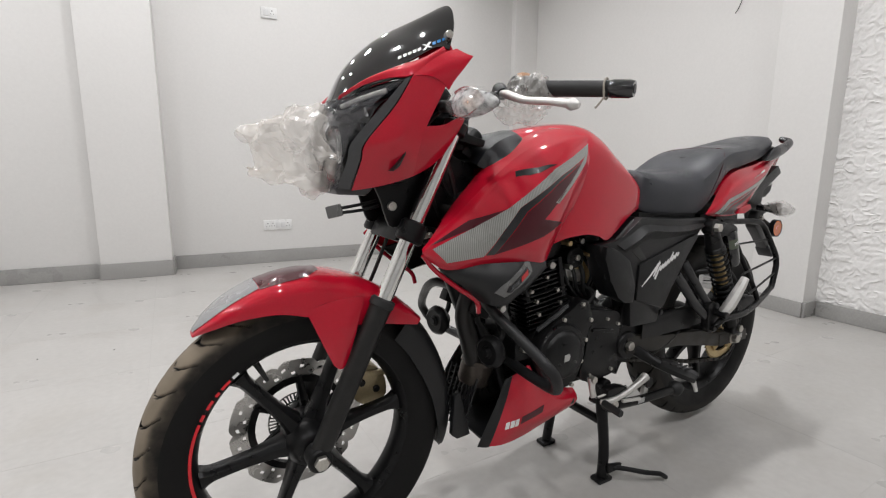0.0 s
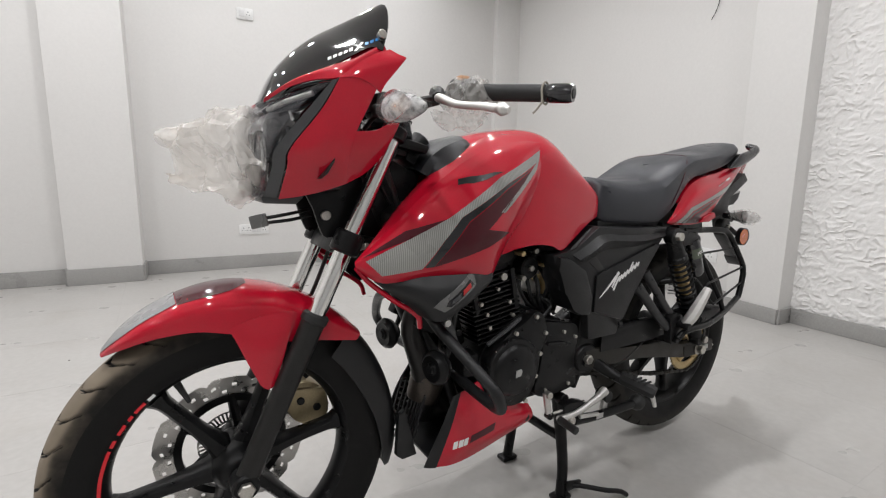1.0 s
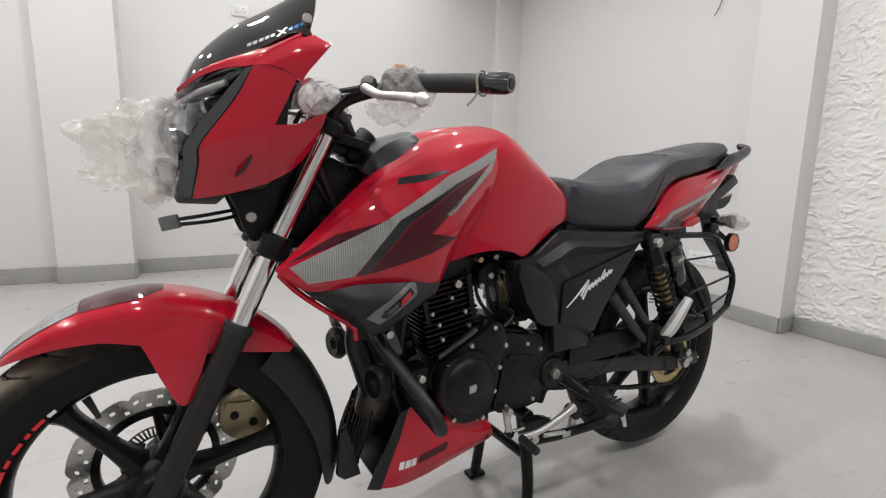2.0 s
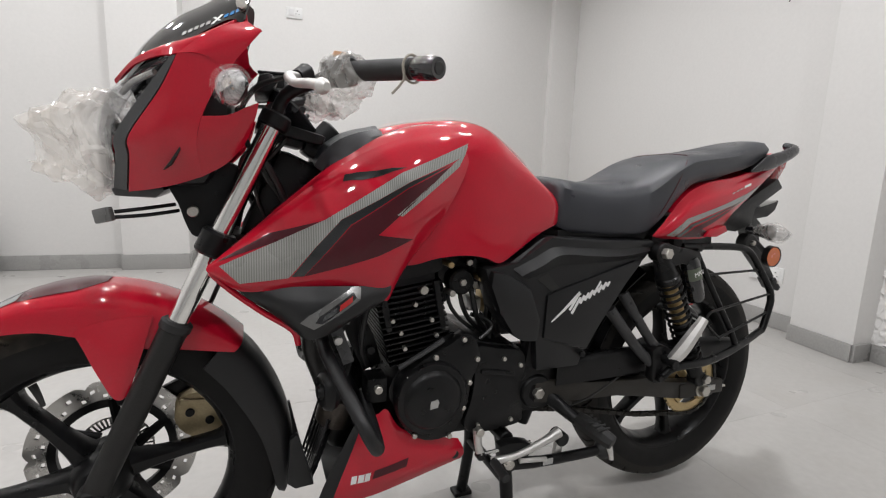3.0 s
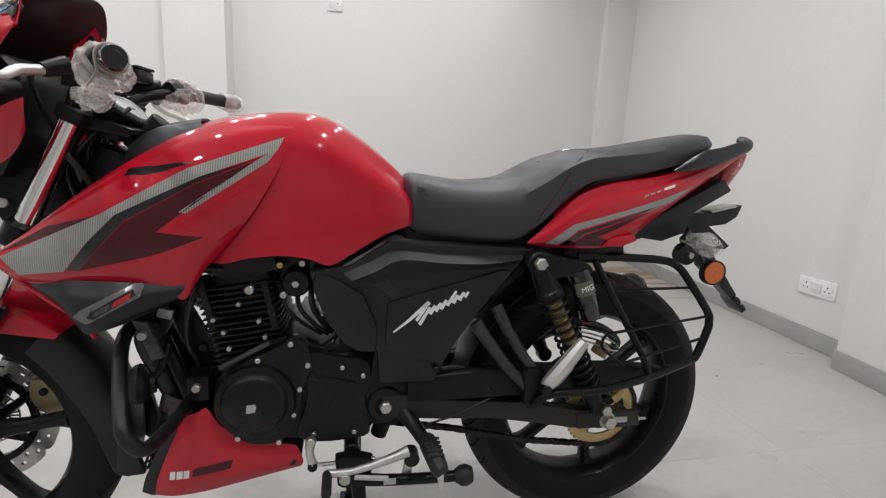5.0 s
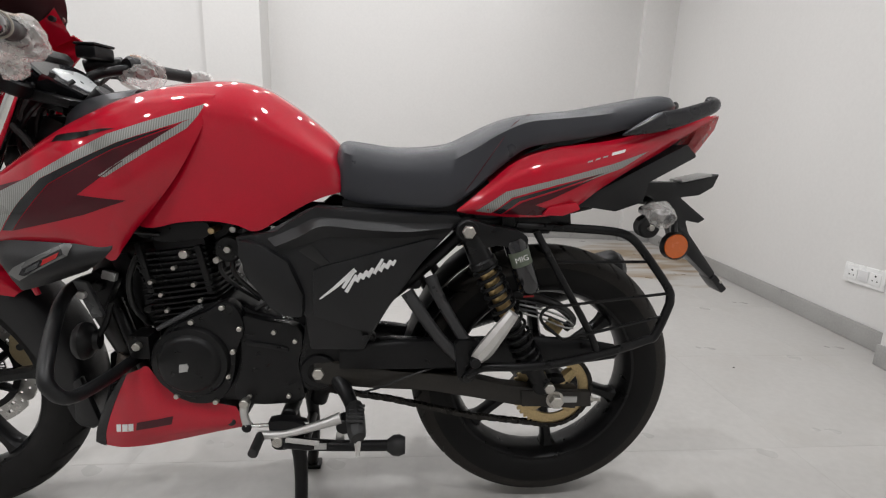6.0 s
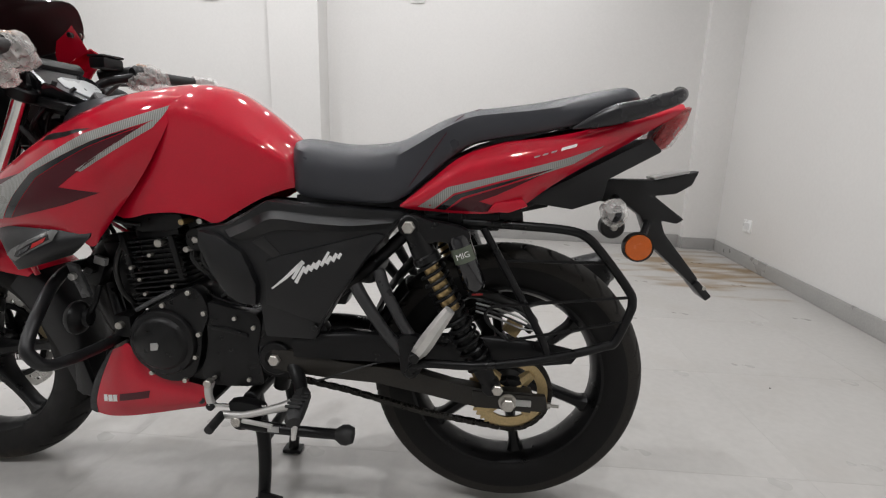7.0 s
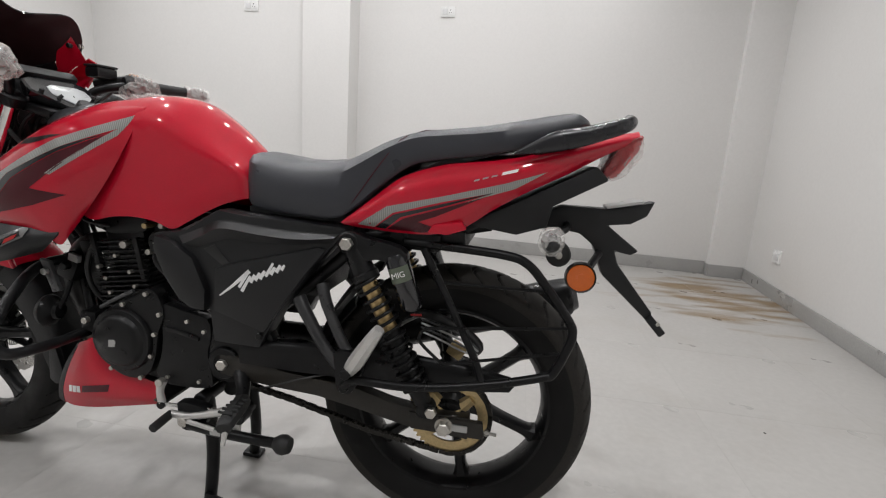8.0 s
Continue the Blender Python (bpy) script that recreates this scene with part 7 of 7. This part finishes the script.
part("stand_foot", tube([(0.300, -0.164, 0.247), (0.312, -0.164, 0.247), (0.324, -0.164, 0.247), (0.336, -0.164, 0.247)], [0.012, 0.020, 0.021, 0.016], 14, 1), GRIPRUB, sd)
part("stand_bracket", prism(smooth_poly([(0.062, 0.290), (0.135, 0.285), (0.125, 0.245), (0.095, 0.228), (0.068, 0.235)], 3), -0.150, -0.125, 0.003), SATIN, sd)
part("stand_bolt", rod((0.082, -0.162, 0.252), (0.082, -0.148, 0.252), 0.0115, 14), ZINC, sd, "pale pivot bolt")
part("stand_spring", rod((0.10, -0.166, 0.262), (0.165, -0.168, 0.255), 0.005, 8), ALLOY, sd)
part("stand_label", block((0.168, -0.1705, 0.250), (0.024, 0.002, 0.013), 0.0005), SILVER, sd)

# carrier (saree guard) on the near side
gd = part("side_guard", tube([(0.540, -0.112, 0.697), (0.640, -0.112, 0.696), (0.738, -0.112, 0.692), (0.779, -0.113, 0.680), (0.814, -0.115, 0.646), (0.868, -0.120, 0.580), (0.876, -0.122, 0.555), (0.872, -0.125, 0.535), (0.850, -0.130, 0.478), (0.830, -0.133, 0.468), (0.760, -0.148, 0.452), (0.660, -0.170, 0.438), (0.570, -0.185, 0.432), (0.480, -0.186, 0.430), (0.452, -0.180, 0.410)], 0.0088, 12, 4), SATIN, bike, "black tubular side guard over the rear wheel")
part("guard_strut", tube([(0.580, -0.118, 0.688), (0.640, -0.130, 0.590), (0.700, -0.148, 0.490), (0.718, -0.155, 0.448)], 0.0075, 10, 3), SATIN, gd)
for a, b in (((0.625, -0.124, 0.628), (0.818, -0.116, 0.632)), ((0.606, -0.160, 0.545), (0.872, -0.122, 0.568)), ((0.640, -0.165, 0.480), (0.868, -0.126, 0.520))):
    part("guard_rung", tube([a, ((a[0] + b[0]) / 2, (a[1] + b[1]) / 2, (a[2] + b[2]) / 2), b], 0.0032, 8, 2), SATIN, gd)
part("rung_bend", tube([(0.606, -0.160, 0.545), (0.594, -0.162, 0.535), (0.596, -0.163, 0.515), (0.640, -0.165, 0.480)], 0.0032, 8, 4), SATIN, gd)
part("guard_mount", block((0.560, -0.100, 0.700), (0.10, 0.03, 0.035), 0.005), SATIN, gd)
part("rear_inner_guard", patch([[Vector((RXC + r * math.cos(radians(a)), s * w, RZ + r * math.sin(radians(a)) - (s * s) * 0.02)) for s in (-1, -0.6, 0, 0.6, 1)] for a, r, w in ((168, 0.330, 0.05), (150, 0.335, 0.06), (132, 0.345, 0.066), (118, 0.352, 0.066))], 3, 5, 0.004, (RXC, 0, RZ)), PLASTIC, bike, "black inner rear mudguard")
part("tyre_hugger", patch([[Vector((RXC + (0.318 - 0.02 * s * s) * math.cos(radians(a)), s * 0.062, RZ + (0.318 - 0.02 * s * s) * math.sin(radians(a)))) for s in (-1, -0.6, 0, 0.6, 1)] for a in (178, 165, 150, 138)], 3, 4, 0.004, (RXC, 0, RZ)), PLASTIC, bike)
part("rear_brake_drum", lathe([(-0.02, 0.0), (-0.02, 0.05), (0.0, 0.062), (0.02, 0.065)], (RXC, 0.05, RZ), 40), SATIN, bike)
part("under_tray", prism([(0.46, 0.722), (0.654, 0.726), (0.659, 0.692), (0.585, 0.682), (0.46, 0.690)], -0.098, 0.098, 0.005), PLASTIC, bike, "black plastic tray under the tail")
part("red_tag", block((0.575, -0.125, 0.556), (0.022, 0.002, 0.004), 0.0005, (0, -6, 0)), REDWIRE, bike, "small red tag")
part("sensor_wire", tube([(0.245, -0.13, 0.345), (0.29, -0.14, 0.365), (0.34, -0.135, 0.385), (0.40, -0.12, 0.40)], 0.0022, 6), CABLE, bike)
loom = part("wire_loom", tube([(0.56, -0.04, 0.53), (0.60, -0.06, 0.535), (0.66, -0.06, 0.515), (0.70, -0.05, 0.48), (0.69, -0.04, 0.455)], 0.010, 10), CABLE, bike, "black wire loom with pale leads and a brass clip")
for k in range(4):
    part("lead", tube([(0.575, -0.06, 0.525 - 0.009 * k), (0.62, -0.078, 0.522 - 0.010 * k), (0.67, -0.075, 0.505 - 0.011 * k), (0.70, -0.06, 0.475 - 0.004 * k)], 0.0022, 6), SILVER if k % 2 else GREY, loom)
part("loom_clip", block((0.655, -0.062, 0.468), (0.035, 0.02, 0.03), 0.004, (0, 30, 0)), BRASSY, loom)


# ---- packing film and ties (loose things) ----
def film_tube(name, path, radii, amount, scale, label, seed, material=None):
    bm = tube(path, radii, 40, 14, cap=False)
    crinkle(bm, amount * 2.2, scale * 1.7, seed)
    ob = part(name, bm, material or THINFILM, None, label, smooth=22)
    ob.matrix_world = ON_STAND
    return tagged(ob, category="plastic wrap")


def bag():
    """Film bag pulled over the headlamp, its loose end standing out in front."""
    rings = []
    for x, yc, zc, hy, hz in ((-0.604, 0.012, 0.862, 0.084, 0.074), (-0.620, -0.004, 0.861, 0.074, 0.080), (-0.640, -0.008, 0.862, 0.056, 0.078), (-0.658, -0.010, 0.862, 0.040, 0.074), (-0.676, 0.002, 0.860, 0.026, 0.066), (-0.696, 0.020, 0.858, 0.018, 0.058), (-0.718, 0.038, 0.862, 0.014, 0.050), (-0.734, 0.050, 0.868, 0.010, 0.036)):
        rings.append([Vector((x - 0.012 * math.sin(3 * a), yc + hy * math.cos(a), zc + hz * math.sin(a))) for a in [2 * math.pi * k / 64 for k in range(64)]])
    bm = loft(rings, 10, cap=False)
    folds(bm, 0.013, 19, 3.0)
    crinkle(bm, 0.012, 34, 1.0)
    loose = bm.copy()
    for mesh, keep in ((bm, lambda x: x >= -0.664), (loose, lambda x: x < -0.664)):
        bmesh.ops.delete(mesh, geom=[f for f in mesh.faces if not keep(f.calc_center_median().x)], context="FACES")
    ob = part("plastic_bag", bm, FILM, None, "crumpled clear plastic bag pulled over the headlamp", smooth=20)
    part("loose_end", loose, FILM, ob, "gathered loose end of the bag", smooth=20)
    ob.matrix_world = ON_STAND
    return tagged(ob, category="plastic bag")


bag()
for sy, s in ((-1, 1.0), (1, 5.0)):
    hb, inner, end, d = L if sy < 0 else R_
    sag = Vector((0, 0, -0.007))
    film_tube("plastic_wrap", [inner - d * 0.050, inner - d * 0.040 + sag, inner - d * 0.015 + sag, inner + d * 0.012 + sag, inner + d * 0.026], [0.019, 0.030, 0.033, 0.028, 0.018], 0.006, 34, "crumpled clear film wrapped round the handlebar switches", s)
film_tube("plastic_wrap", [(-0.199, 0.340, 0.980), (-0.207, 0.328, 0.979), (-0.220, 0.300, 0.979), (-0.231, 0.281, 0.979)], [0.0150, 0.0195, 0.0195, 0.0165], 0.003, 40, "white packing film round the bar end", 8.0, WHITEFILM)
film_tube("plastic_wrap", [(-0.420, -0.165, 0.940), (-0.426, -0.190, 0.938), (-0.428, -0.222, 0.938), (-0.424, -0.256, 0.937), (-0.412, -0.294, 0.935)], [0.010, 0.0225, 0.0255, 0.0210, 0.004], 0.0012, 40, "clear film wrapped round the front indicator", 2.0, SHEER)
film_tube("plastic_wrap", [(-0.325, -0.150, 0.940), (-0.305, -0.175, 0.930), (-0.280, -0.205, 0.930), (-0.262, -0.225, 0.942)], [0.006, 0.013, 0.016, 0.009], 0.006, 34, "loose clear film hanging under the switches", 6.0)
film_tube("plastic_wrap", [(0.818, -0.094, 0.738), (0.816, -0.122, 0.736), (0.814, -0.152, 0.732), (0.814, -0.178, 0.729)], [0.012, 0.0190, 0.0225, 0.010], 0.003, 40, "clear film wrapped round the rear indicator", 4.0)
film_tube("plastic_wrap", [(0.905, 0, 0.850), (0.925, 0, 0.875), (0.948, 0, 0.910), (0.965, 0, 0.935)], [0.012, 0.030, 0.031, 0.010], 0.003, 34, "clear film over the tail lamp", 9.0)
hb, inner, end, d = L
loop = []
for k in range(17):
    a = 2 * math.pi * k / 16
    u = d.cross(Vector((0, 0, 1))).normalized()
    loop.append(end - d * 0.046 + (u * math.cos(a) + Vector((0, 0, 1)) * math.sin(a)) * 0.0172)
tie = part("string_tie", tube(loop + [loop[-1] + Vector((0.002, 0, -0.016)), loop[-1] + Vector((-0.012, 0.004, -0.034))], 0.0017, 6, 2), JUTE, None, "thin pale string tied round the grip")
tie.matrix_world = ON_STAND
tagged(tie, category="string")

# grit on the floor
random.seed(7)
bm = bmesh.new()
for k in range(16):
    x, y = random.uniform(-2.2, 2.2), random.uniform(-0.6, 3.3)
    r = random.uniform(0.0015, 0.004)
    block((x, y, r * 0.4), (r * 2.2, r * 1.4, r * 0.8), r * 0.25, (0, 0, random.uniform(0, 180)), bm)
tagged(part("grit", bm, LITTER, None, "small dark crumbs of grit on the floor"), category="dirt", kind="stuff")
floor_tiles()
